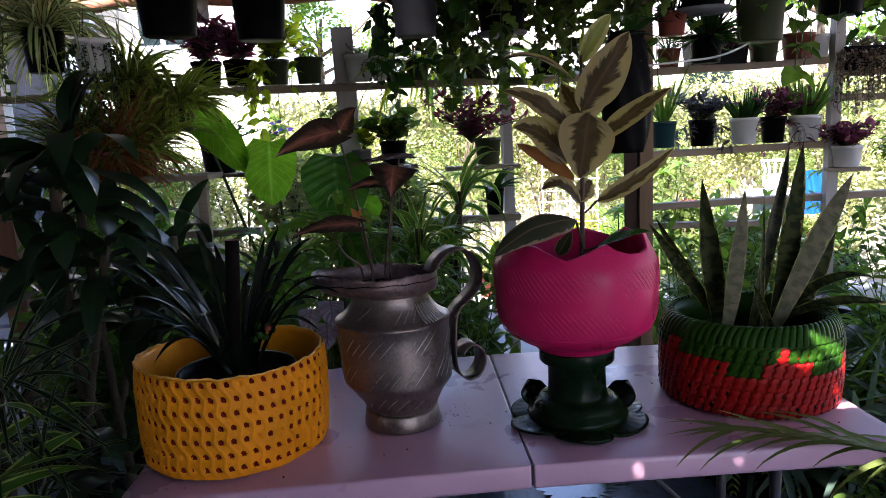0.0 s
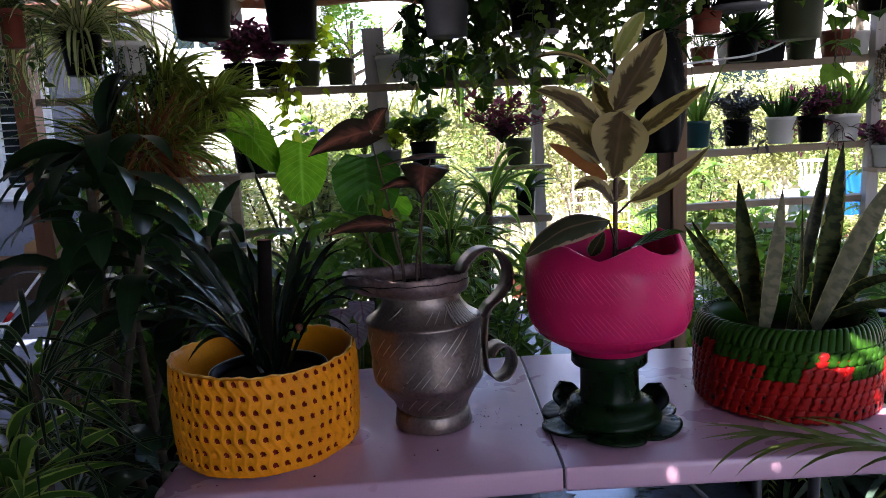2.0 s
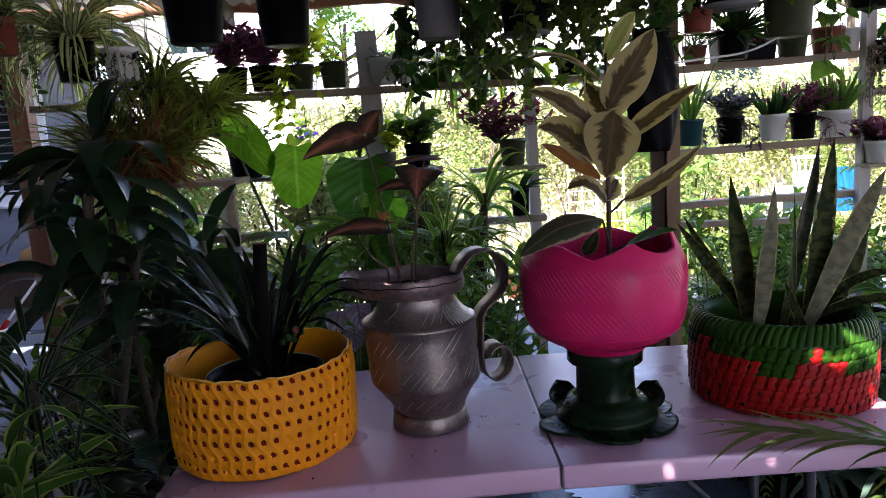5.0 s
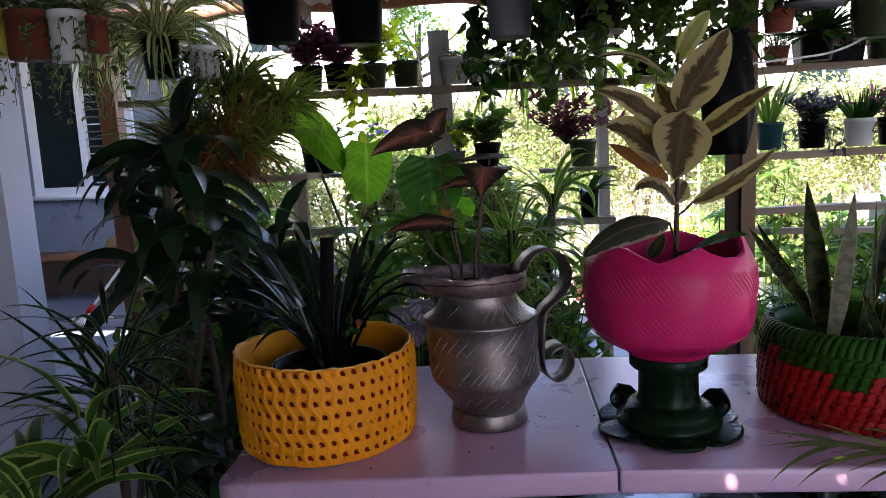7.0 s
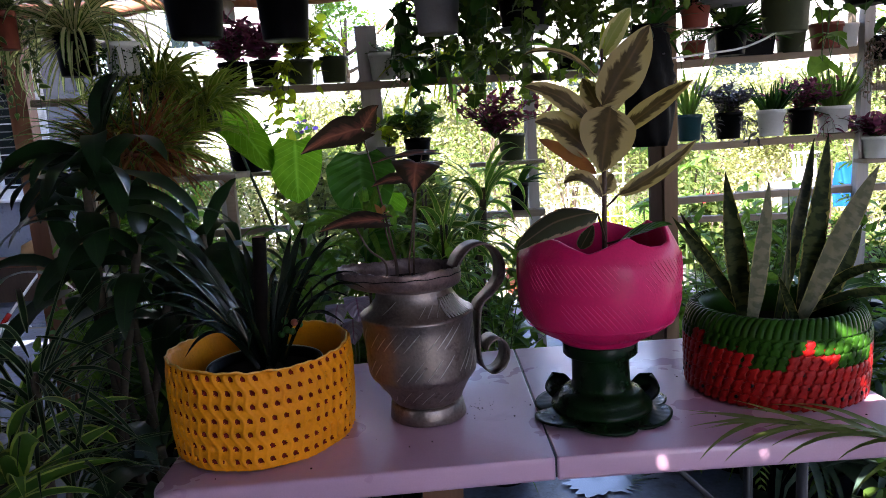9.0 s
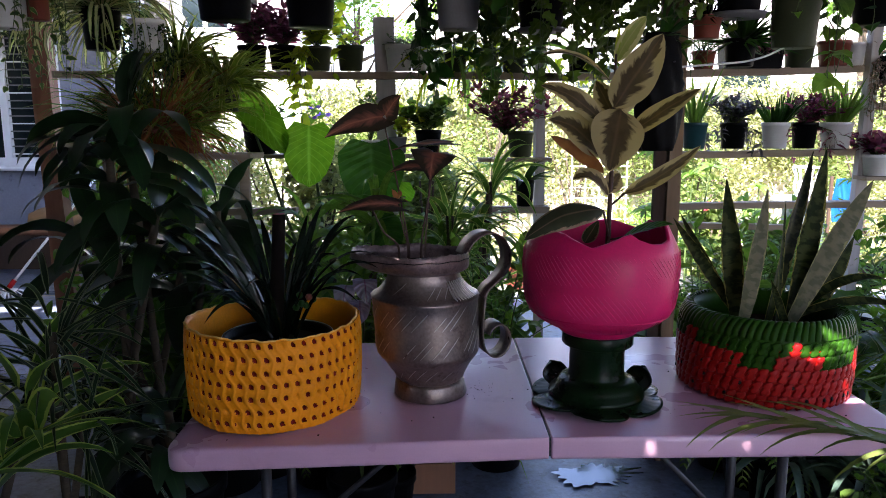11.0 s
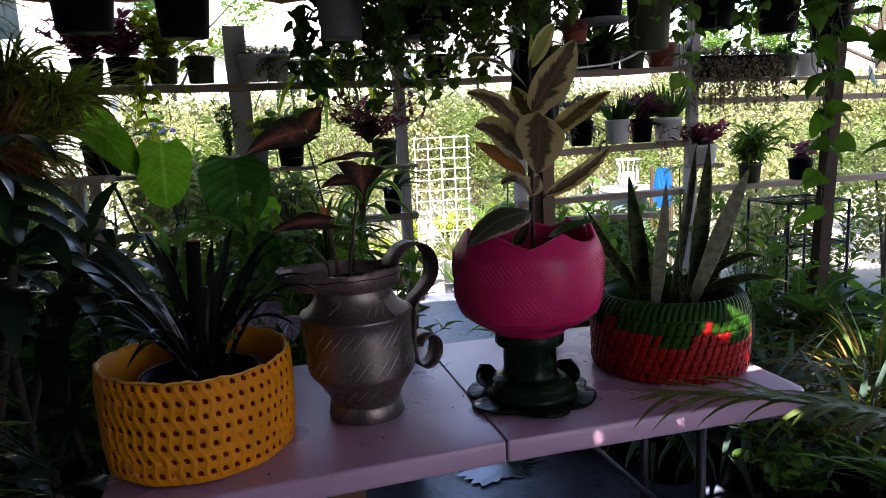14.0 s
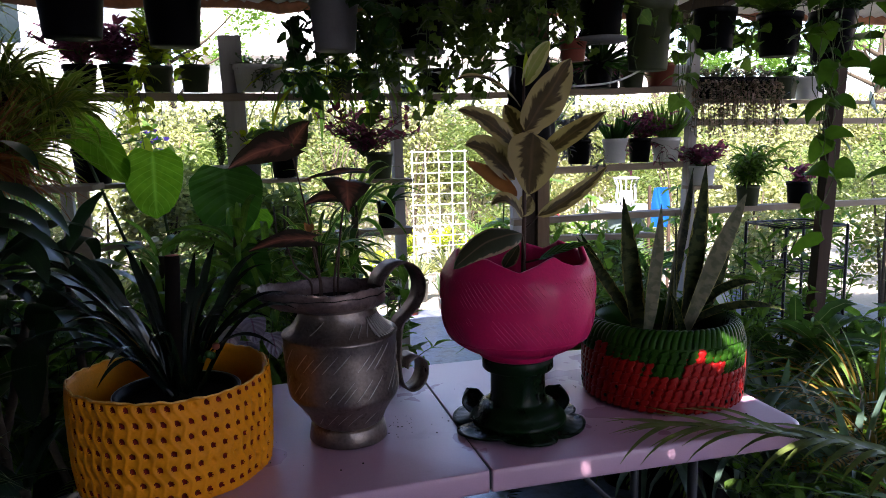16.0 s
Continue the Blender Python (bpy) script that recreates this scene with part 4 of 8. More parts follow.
def pink_planter(x, y):
    z0 = table_z(x) + 0.002
    t = thing("flower_planter", (x, y, z0), "pink tyre planter shaped like a flower on a dark green foot", "planter", turn=0)
    t.scale = (0.905, 0.905, 1.0)
    n = 220
    a = np.linspace(0, 2 * math.pi, n, endpoint=False)
    # heights of the cut rim round the bowl (degrees, metres): notches, points and one hollow
    rim_at = ((0, 0.424), (22, 0.440), (45, 0.412), (70, 0.432), (95, 0.420), (120, 0.404), (145, 0.430), (170, 0.436), (190, 0.424), (207, 0.432), (225, 0.428), (240, 0.414), (251, 0.4035),
              (262, 0.414), (276, 0.428), (283, 0.4325), (289, 0.420), (300, 0.409), (312, 0.407), (322, 0.413), (331, 0.448), (340, 0.446), (352, 0.424))
    rim_z = lambda b: float(np.interp(math.degrees(b) % 360, [q[0] for q in rim_at] + [360], [q[1] for q in rim_at] + [0.424]))
    body = ((0.060, 0.174), (0.098, 0.174), (0.105, 0.179), (0.110, 0.188), (0.138, 0.199), (0.166, 0.214), (0.1835, 0.229), (0.190, 0.236), (0.1955, 0.247), (0.2005, 0.266), (0.204, 0.295), (0.2055, 0.325), (0.205, 0.352), (0.2025, 0.374))
    rows = []
    for b in a:
        top = rim_z(b)
        dent = lambda h: 0.0016 * math.sin(4 * b + 20 * h) + 0.0011 * math.sin(9 * b - 31 * h) + 0.0008 * math.sin(17 * b + 55 * h)
        line = [((r + dent(h) * (r > 0.12)) * math.cos(b), (r + dent(h) * (r > 0.12)) * math.sin(b), h) for r, h in body]
        flap = max(0.0, math.cos((b - radians(335)) * 1.0)) ** 40
        for u in (0.25, 0.5, 0.75, 0.93, 1.0):
            h = 0.374 + (top - 0.374) * u
            r = 0.2025 - 0.030 * ((h - 0.374) / 0.05) ** 1.35 + 0.016 * flap * u * u
            line.append((r * math.cos(b), r * math.sin(b), h))
        r -= 0.006
        line.append((r * math.cos(b), r * math.sin(b), top + 0.0005))
        r -= 0.004
        line.append((r * math.cos(b), r * math.sin(b), top - 0.006))
        for r2, h in ((0.186, 0.372), (0.192, 0.32), (0.178, 0.26), (0.11, 0.20), (0.06, 0.19)):
            line.append((min(r2, r + 0.02) * math.cos(b), min(r2, r + 0.02) * math.sin(b), min(h, top - 0.012)))
        rows.append(line)
    bowl = part("bowl", Geo().grid(np.array(rows), close_u=True), M_PINK, t)
    wall = lambda h: float(np.interp(h, [q[1] for q in body[1:]], [q[0] for q in body[1:]]))
    grooved(bowl, M_PINK_RIB, 0.318, 0.384, 92, -0.30, lift=0.0012, width=0.0010, bulge=wall)
    grooved(bowl, M_PINK_RIB, 0.240, 0.300, 92, -0.28, lift=0.0012, width=0.0010, phase=0.03, bulge=wall)
    grooved(bowl, M_PINK, 0.191, 0.226, 80, -0.14, lift=0.0006, width=0.0012, bulge=wall)
    # Raised ring added to draw the crease's shading; the bowl has no ring.
    crease = np.array([((wall(0.231) + 0.0012) * math.cos(b), (wall(0.231) + 0.0012) * math.sin(b), 0.2305 + 0.0012 * math.sin(3 * b)) for b in np.linspace(0, 2 * math.pi, 97)])
    part("crease_ring", Geo().tube(crease, 0.0014, 6, cap=False), M_PINK, bowl)
    part("soil", Geo().disc(0.18, 0.345, 36), M_SOIL, t)
    col = Geo().lathe([(0.06, 0.012), (0.128, 0.012), (0.130, 0.018), (0.126, 0.026), (0.116, 0.032), (0.112, 0.040), (0.106, 0.050), (0.092, 0.056), (0.080, 0.058), (0.076, 0.064), (0.074, 0.080), (0.0735, 0.134), (0.076, 0.139),
                       (0.092, 0.142), (0.0955, 0.146), (0.0955, 0.170), (0.092, 0.175), (0.06, 0.176)], 64)
    part("column", col, M_GREEN, t, "dark green painted column")
    # the flange is one sheet cut into broad lobes that droop and turn up unevenly at the edge
    rows = []
    for b in np.linspace(0, 2 * math.pi, 220, endpoint=False):
        lobe = abs(math.sin(3 * b + 0.35)) ** 0.5
        rim = 0.146 + 0.038 * lobe + 0.004 * math.sin(2 * b + 1)
        line = []
        for s in np.linspace(0, 1, 11):
            r = 0.085 + (rim - 0.085) * s
            line.append((r * math.cos(b), r * math.sin(b), 0.0065 + 0.022 * (1 - s) ** 2 + (0.003 * lobe + 0.005 * math.sin(3 * b + 2)) * s ** 4 + 0.0003 * math.sin(40 * b) * s))
        line += [(q[0] * 0.995, q[1] * 0.995, q[2] - 0.005) for q in reversed(line)]
        rows.append(line)
    part("foot_flange", Geo().grid(np.array(rows), close_u=True, close_v=True), M_GREEN, t, "dark green flange cut into lobes")
    for b, rise, wide in ((0.42, 0.048, 0.058), (2.25, 0.046, 0.056)):
        # two petals that curl up beside the column
        S, Wd = np.meshgrid(np.linspace(0, 1, 12), np.linspace(-1, 1, 11), indexing="ij")
        r = 0.118 + 0.052 * S ** 0.8 + 0.016 * np.sin(math.pi * S) - 0.016 * Wd ** 2
        half = wide * np.sqrt(np.clip(1 - 0.97 * S ** 3.0, 0, 1))
        P = np.stack([r * math.cos(b) - Wd * half * math.sin(b), r * math.sin(b) + Wd * half * math.cos(b), 0.012 + rise * S ** 1.3 + 0.0006 * np.sin(14 * Wd)], -1)
        Q = P * np.array([0.985, 0.985, 1.0])
        part("curled_petal", Geo().grid(np.concatenate([P, Q[:, ::-1]], 1), close_v=True), M_GREEN, t)
    return t


def tread_block_mesh():
    """One tyre tread block with wavy sides, one unit wide and high, one unit proud."""
    v = np.linspace(-0.5, 0.5, 7)
    bow = 0.17 * np.sin(2 * math.pi * v)
    right = [(0.44 + q, z * 0.93 + 0.14) for q, z in zip(bow, v)]
    left = [(-0.44 + q, z * 0.93 - 0.14) for q, z in zip(bow, v)]
    out = right + [(0.0, 0.53)] + left[::-1] + [(0.0, -0.53)]
    n = len(out)
    g = Geo()
    rings = [[(0.0, px, pz) for px, pz in out], [(0.50, px * 0.98, pz * 0.98) for px, pz in out], [(0.82, px * 0.84, pz * 0.88) for px, pz in out], [(1.0, px * 0.45, pz * 0.55) for px, pz in out]]
    f = [(k * n + i, k * n + (i + 1) % n, (k + 1) * n + (i + 1) % n, (k + 1) * n + i) for k in range(3) for i in range(n)]
    f.append(tuple(3 * n + i for i in range(n)))
    g.add([p for ring in rings for p in ring], f)
    return g


def strawberry_planter(x, y):
    R, H, z0 = 0.217, 0.185, table_z(x) + 0.002
    t = thing("tyre_planter", (x, y, z0), "red strawberry-painted tyre planter with a dark green leafy rim", "planter")
    t.scale = (1, 1, 1.13)
    a = np.linspace(0, 2 * math.pi, 120, endpoint=False)
    prof = [(0.01, 0.0), (R * 0.90, 0.0), (R * 0.945, 0.006), (R * 0.965, 0.030), (R * 0.972, 0.085), (R * 0.970, 0.130), (R * 0.960, 0.150), (R * 0.945, 0.163), (R * 0.920, 0.175), (R * 0.885, 0.183), (R * 0.845, 0.1855), (R * 0.805, 0.182),
            (R * 0.775, 0.173), (R * 0.755, 0.155), (R * 0.750, 0.130), (R * 0.80, 0.09), (R * 0.80, 0.02)]
    # where the green paint ends, round the tyre (degrees, metres)
    edge_at = ((0, 0.128), (25, 0.100), (55, 0.132), (90, 0.100), (125, 0.134), (150, 0.112), (176, 0.110), (193, 0.139), (205, 0.126), (222, 0.108), (237, 0.099), (250, 0.100), (256, 0.122), (264, 0.142), (271, 0.120), (285, 0.101), (305, 0.100), (322, 0.108), (343, 0.134))
    edge = lambda b: float(np.interp(math.degrees(b) % 360, [q[0] for q in edge_at] + [360], [q[1] for q in edge_at] + [0.128]))
    P = np.array([[(r * math.cos(b), r * math.sin(b), h) for r, h in prof] for b in a])
    g = Geo().grid(P, close_u=True)
    g.slot = [1 if (k >= 3 and (prof[k][1] + prof[k + 1][1]) / 2 > edge(b)) or k >= 9 else 0 for b in a for k in range(len(prof) - 1)]
    part("tyre_body", g, [M_RED, M_LEAF_GREEN], t)
    meshes = [tread_block_mesh().mesh("tread_block", m, True) for m in (M_RED, M_LEAF_GREEN)]
    cols, rows, pitch = 57, 5, 0.0288
    r1 = rng(22)
    for k in range(rows):
        h = 0.017 + k * pitch
        rad = float(np.interp(h, [q[1] for q in prof[1:9]], [q[0] for q in prof[1:9]])) - 0.0012
        for j in range(cols):
            b = (j + 0.5 * (k % 2)) * 2 * math.pi / cols
            ob = new("tread_block", meshes[1 if h + 0.0015 * r1.randn() > edge(b) else 0])
            ob.parent = t
            lean = (0.03, 0.0, 0.0, 0.0, -0.10)[k]
            ob.matrix_basis = Matrix.Rotation(b, 4, "Z") @ Matrix.Translation((rad, 0, h)) @ Matrix.Rotation(lean, 4, "Y") @ Matrix.Diagonal((0.0072, 0.0234, 0.0262, 1))
    # shoulder lugs that wrap over the rim, a narrow slanting groove between each two
    lugs = 76
    for j in range(lugs):
        b = j * 2 * math.pi / lugs
        line = []
        for r, h, turn in ((R * 0.976, 0.151, 0.0), (R * 0.962, 0.164, 0.012), (R * 0.930, 0.1775, 0.034), (R * 0.888, 0.1865, 0.060), (R * 0.845, 0.1885, 0.085), (R * 0.815, 0.1855, 0.100)):
            half = 0.455 * 2 * math.pi / lugs
            row = []
            for q, dip in ((-1.0, 0.004), (-0.86, 0.0006), (0.0, 0.0), (0.86, 0.0006), (1.0, 0.004)):
                w = b + turn + q * half
                rr, hh = r - dip * (h < 0.18), h - dip * (h >= 0.165)
                row.append((rr * math.cos(w), rr * math.sin(w), hh))
            line.append(row)
        part("shoulder_lug", Geo().grid(np.array(line)), M_LEAF_GREEN, t)
    r2 = rng(21)
    for k in range(90):
        row, j = r2.randint(0, 5), r2.randint(0, cols)
        h = 0.017 + row * pitch + 0.006
        b = (j + 0.5 * (row % 2) + 0.42) * 2 * math.pi / cols
        if h < edge(b) - 0.008:
            q = R * 0.97 + 0.0018
            seed = Geo().tube([(q * math.cos(b), q * math.sin(b), h), ((q + 0.0032) * math.cos(b), (q + 0.0032) * math.sin(b), h)], 0.0042, 7)
            part("seed_dot", seed, M_BLACKPOT, t)
    part("soil", Geo().disc(R * 0.79, 0.125, 40), M_SOIL, t)
    return t


def crumbs():
    """Soil crumbs and grit scattered on the table top."""
    r = rng(33)
    g = Geo()
    spots = [(-0.10 + 0.05 * r.randn(), 0.30 + 0.03 * r.randn()) for k in range(26)] + [(-0.8 + 1.55 * r.rand(), 0.02 + 0.5 * r.rand()) for k in range(60)]
    for x, y in spots:
        q = 0.0006 + 0.0013 * r.rand() ** 3
        g.box((x - q, y - q, table_z(x) - 0.0005), (x + q, y + q, table_z(x) + q))
    solid("soil_crumbs", g, M_SOIL, "dark soil crumbs scattered on the table top", "soil", "stuff")


crumbs()
yellow_planter(-0.654, 0.262)
silver_planter(-0.274, 0.285)
pink_planter(0.148, 0.232)
strawberry_planter(0.607, 0.338)


# ---- leaves, vines and pots ----
def blade(geo, base, tip, width, face, arch=0.0, shape="oval", n=10, fold=0.12, curl=0.0):
    """One leaf from base to tip whose upper side looks towards face."""
    b, p, f = np.array(base, float), np.array(tip, float), np.array(face, float)
    s = np.linspace(0, 1, n + 1)
    up = f / np.linalg.norm(f)
    c = b + (p - b) * s[:, None] + np.array([0, 0, 1.0]) * (4 * arch * s * (1 - s))[:, None]
    t = np.gradient(c, axis=0)
    t /= np.linalg.norm(t, axis=1)[:, None]
    side = np.cross(t, up)
    side /= np.linalg.norm(side, axis=1)[:, None] + 1e-9
    nor = np.cross(side, t)
    prof = {"oval": np.sin(math.pi * s ** 0.8) ** 0.7, "sword": np.where(s < 0.55, 0.30 + 0.70 * np.sin(math.pi / 2 * np.minimum(s / 0.55, 1)), np.clip(np.cos(math.pi / 2 * np.clip((s - 0.55) / 0.45, 0, 1)), 0, 1) ** 0.85),
            "strap": np.minimum(1, 0.7 + s) * np.minimum(1, (1 - s) * 3.2) ** 0.8,
            "heart": np.minimum(1, 0.5 + 2.6 * s) * (1 - np.clip((s - 0.2) / 0.8, 0, 1) ** 1.35) ** 0.95,
            "ear": np.minimum(1, 0.55 + 1.9 * s) * (1 - np.clip((s - 0.22) / 0.78, 0, 1) ** 2.9) ** 0.56}[shape]
    prof = np.maximum(prof, 0.015)
    cols = np.linspace(-1, 1, 7)
    P = np.zeros((n + 1, 7, 3))
    for k, q in enumerate(cols):
        back = (0.07 if shape == "ear" else 0.20) * np.linalg.norm(p - b) * (abs(q) ** 1.3) * np.clip(1 - s / 0.25, 0, 1) if shape in ("ear", "heart") else 0
        P[:, k] = c + side * (q * width / 2 * prof)[:, None] + nor * ((fold * abs(q) - curl * q * q) * width / 2 * prof + 0.02 * width * np.sin(s * 14 + q * 3))[:, None]
        if shape in ("ear", "heart"):
            P[:, k] -= t * (back * np.ones(n + 1))[:, None]
    uv = np.stack(np.meshgrid(s, (cols + 1) / 2, indexing="ij")[::-1], -1)
    geo.grid(P, uv=uv)
    return geo


def tuft(geo, n, L, W, seed, el=(0.3, 1.45), droop=(0.8, 1.8), shape="lance", at=(0, 0, 0), r0=0.02, steps=6, fold=0.25):
    r = rng(seed)
    az = r.rand(n) * 2 * math.pi
    e = el[0] + (el[1] - el[0]) * r.rand(n)
    base = np.array(at) + np.stack([r0 * np.cos(az), r0 * np.sin(az), 0.01 * r.rand(n)], -1)
    return geo.leaves(base, az, e, L * (0.6 + 0.6 * r.rand(n)), W * (0.75 + 0.5 * r.rand(n)), droop[0] + (droop[1] - droop[0]) * r.rand(n), steps, shape, fold, 0.5 * r.randn(n))


def leaf_parts(parent, material, n, L, W, seed, el, droop, shape, at, steps=8, fold=0.22, r0=0.02):
    """The leaves of one rosette, each a part of its own."""
    r = rng(seed)
    for k in range(n):
        az = r.rand() * 2 * math.pi
        e = el[0] + (el[1] - el[0]) * r.rand()
        base = (at[0] + r0 * math.cos(az), at[1] + r0 * math.sin(az), at[2] + 0.06 * r.randn())
        g = Geo().leaves([base], az, e, L * (0.65 + 0.55 * r.rand()), W * (0.75 + 0.5 * r.rand()), droop[0] + (droop[1] - droop[0]) * r.rand(), steps, shape, fold, 0.5 * r.randn(), 0.05)
        part("leaf", g, material, parent)


def bush(geo, stems, n, height, spread, L, W, seed, per=9, shape="lance", droop=0.8, at=(0, 0, 0)):
    r = rng(seed)
    B, A, E = [], [], []
    for k in range(n):
        a, h, o = r.rand() * 2 * math.pi, height * (0.45 + 0.6 * r.rand()), spread * (0.2 + 0.9 * r.rand())
        s = np.linspace(0, 1, 7)
        path = np.stack([o * s ** 1.2 * math.cos(a), o * s ** 1.2 * math.sin(a), h * (s - 0.25 * s ** 3)], -1) + np.array(at)
        path[1:, :2] += 0.01 * r.randn(6, 2)
        stems.tube(path, np.linspace(0.0035, 0.0015, 7), 4, cap=False)
        for j in range(per):
            u = 0.15 + 0.85 * (j + r.rand()) / per
            B.append([np.interp(u, s, path[:, q]) for q in range(3)])
            A.append(a + 2.4 * j + 0.6 * r.randn())
            E.append(0.2 + 0.7 * r.rand() + 0.4 * (u > 0.9))
    m = len(B)
    geo.leaves(B, A, E, L * (0.6 + 0.6 * r.rand(m)), W * (0.7 + 0.5 * r.rand(m)), droop * (0.5 + r.rand(m)), 4, shape, 0.3, 0.4 * r.randn(m))


def vines(geo, stems, n, drop, radius, L, W, seed, gap=0.035, shape="heart", at=(0, 0, 0), arc=(0, 2 * math.pi), sway=0.03, out=0.05, steps=4):
    r = rng(seed)
    B, A = [], []
    for k in range(n):
        a = arc[0] + (arc[1] - arc[0]) * r.rand()
        d = drop * (0.35 + 0.75 * r.rand())
        m = max(4, int(d / 0.05))
        s = np.linspace(0, 1, m)
        rad = radius * 0.7 + (radius * 0.3 + out) * np.minimum(1, s * 6)
        x, y = rad * math.cos(a) + sway * np.cumsum(r.randn(m)) * 0.3, rad * math.sin(a) + sway * np.cumsum(r.randn(m)) * 0.3
        z = 0.03 * np.sin(np.minimum(1, s * 6) * math.pi) - d * np.clip(s - 0.1, 0, 1)
        path = np.stack([x, y, z], -1) + np.array(at)
        stems.tube(path, 0.0016, 4, cap=False)
        for u in np.arange(0.05, 1, gap / max(d, 0.05)):
            B.append([np.interp(u, s, path[:, q]) for q in range(3)])
            A.append(r.rand() * 2 * math.pi)
    m = len(B)
    geo.leaves(B, A, 0.3 - 1.0 * r.rand(m), L * (0.55 + 0.7 * r.rand(m)), W * (0.55 + 0.7 * r.rand(m)), 0.5 + 0.6 * r.rand(m), steps, shape, 0.2, 0.6 * r.randn(m))


def fronds(geo, stems, n, L, seed, leaflet=0.06, at=(0, 0, 0), el=(0.5, 1.3), droop=1.4, pairs=16, wide=0.012):
    """Arching fronds with two rows of leaflets."""
    r = rng(seed)
    for k in range(n):
        a, e, ln = r.rand() * 2 * math.pi, el[0] + (el[1] - el[0]) * r.rand(), L * (0.7 + 0.5 * r.rand())
        s = np.linspace(0, 1, 12)
        th = e - droop * s ** 1.2
        st = np.stack([np.cos(th) * math.cos(a), np.cos(th) * math.sin(a), np.sin(th)], -1) * ln / 11
        path = np.array(at) + np.concatenate([np.zeros((1, 3)), np.cumsum(st[1:], 0)])
        stems.tube(path, np.linspace(0.003, 0.001, 12), 4, cap=False)
        u = np.linspace(0.15, 1, pairs)
        B = np.stack([np.interp(u, s, path[:, q]) for q in range(3)], -1)
        size = leaflet * np.sin(math.pi * (0.12 + 0.83 * u)) ** 0.7
        for sign in (-1, 1):
            geo.leaves(B, a + sign * (1.25 - 0.5 * u), np.interp(u, s, th) * 0.6, size, wide, 0.4, 3, "lance", 0.1)


def pot_parts(parent, r, h, material, rim=True, z=0.0, taper=0.76):
    prof = [(0.004, z + 0.002), (r * taper, z), (r * taper + 0.003, z + 0.004)]
    prof += [(r * 0.94, z + h * 0.84), (r, z + h * 0.84), (r, z + h * 0.985), (r * 0.985, z + h)] if rim else [(r, z + h)]
    prof += [(r * 0.93, z + h), (r * 0.90, z + h * 0.8)]
    part("pot", Geo().lathe(prof, 28), material, parent)
    part("soil", Geo().disc(r * 0.91, z + h * 0.86, 20), M_SOIL, parent)


def hanger(parent, r, top, z):
    """Three thin wires that meet at a hook."""
    for k in range(3):
        a = 0.5 + k * 2 * math.pi / 3
        part("wire", Geo().tube([(r * math.cos(a), r * math.sin(a), z), (0, 0, top)], 0.0011, 4), M_BLACK_METAL, parent)
    part("hook", Geo().tube(spline([(0, 0, top), (0.008, 0, top + 0.012), (0, 0, top + 0.026), (-0.006, 0, top + 0.018)], 10), 0.0016, 5), M_BLACK_METAL, parent)


class Plant:
    """A potted plant in the making: leaf and stem geometry round the soil's centre."""

    def __init__(self, name, place, r, h, material, label, group="", turn=0.0, hang=None, rim=True, taper=0.76):
        self.ob = thing(name, place, label, "potted plant", group, turn=turn)
        if h:
            pot_parts(self.ob, r, h, material, rim, 0.0, taper)
        self.top = h * 0.86
        self.leaf, self.stem = Geo(), Geo()
        if hang:
            hanger(self.ob, r, hang - place[2] - 0.03, h)

    def done(self, leaf_material, stem_material=None, leaf_name="foliage"):
        if self.leaf.count:
            part(leaf_name, self.leaf, leaf_material, self.ob)
        if self.stem.count:
            part("twigwork", self.stem, stem_material or F_STEM, self.ob)
        return self.ob


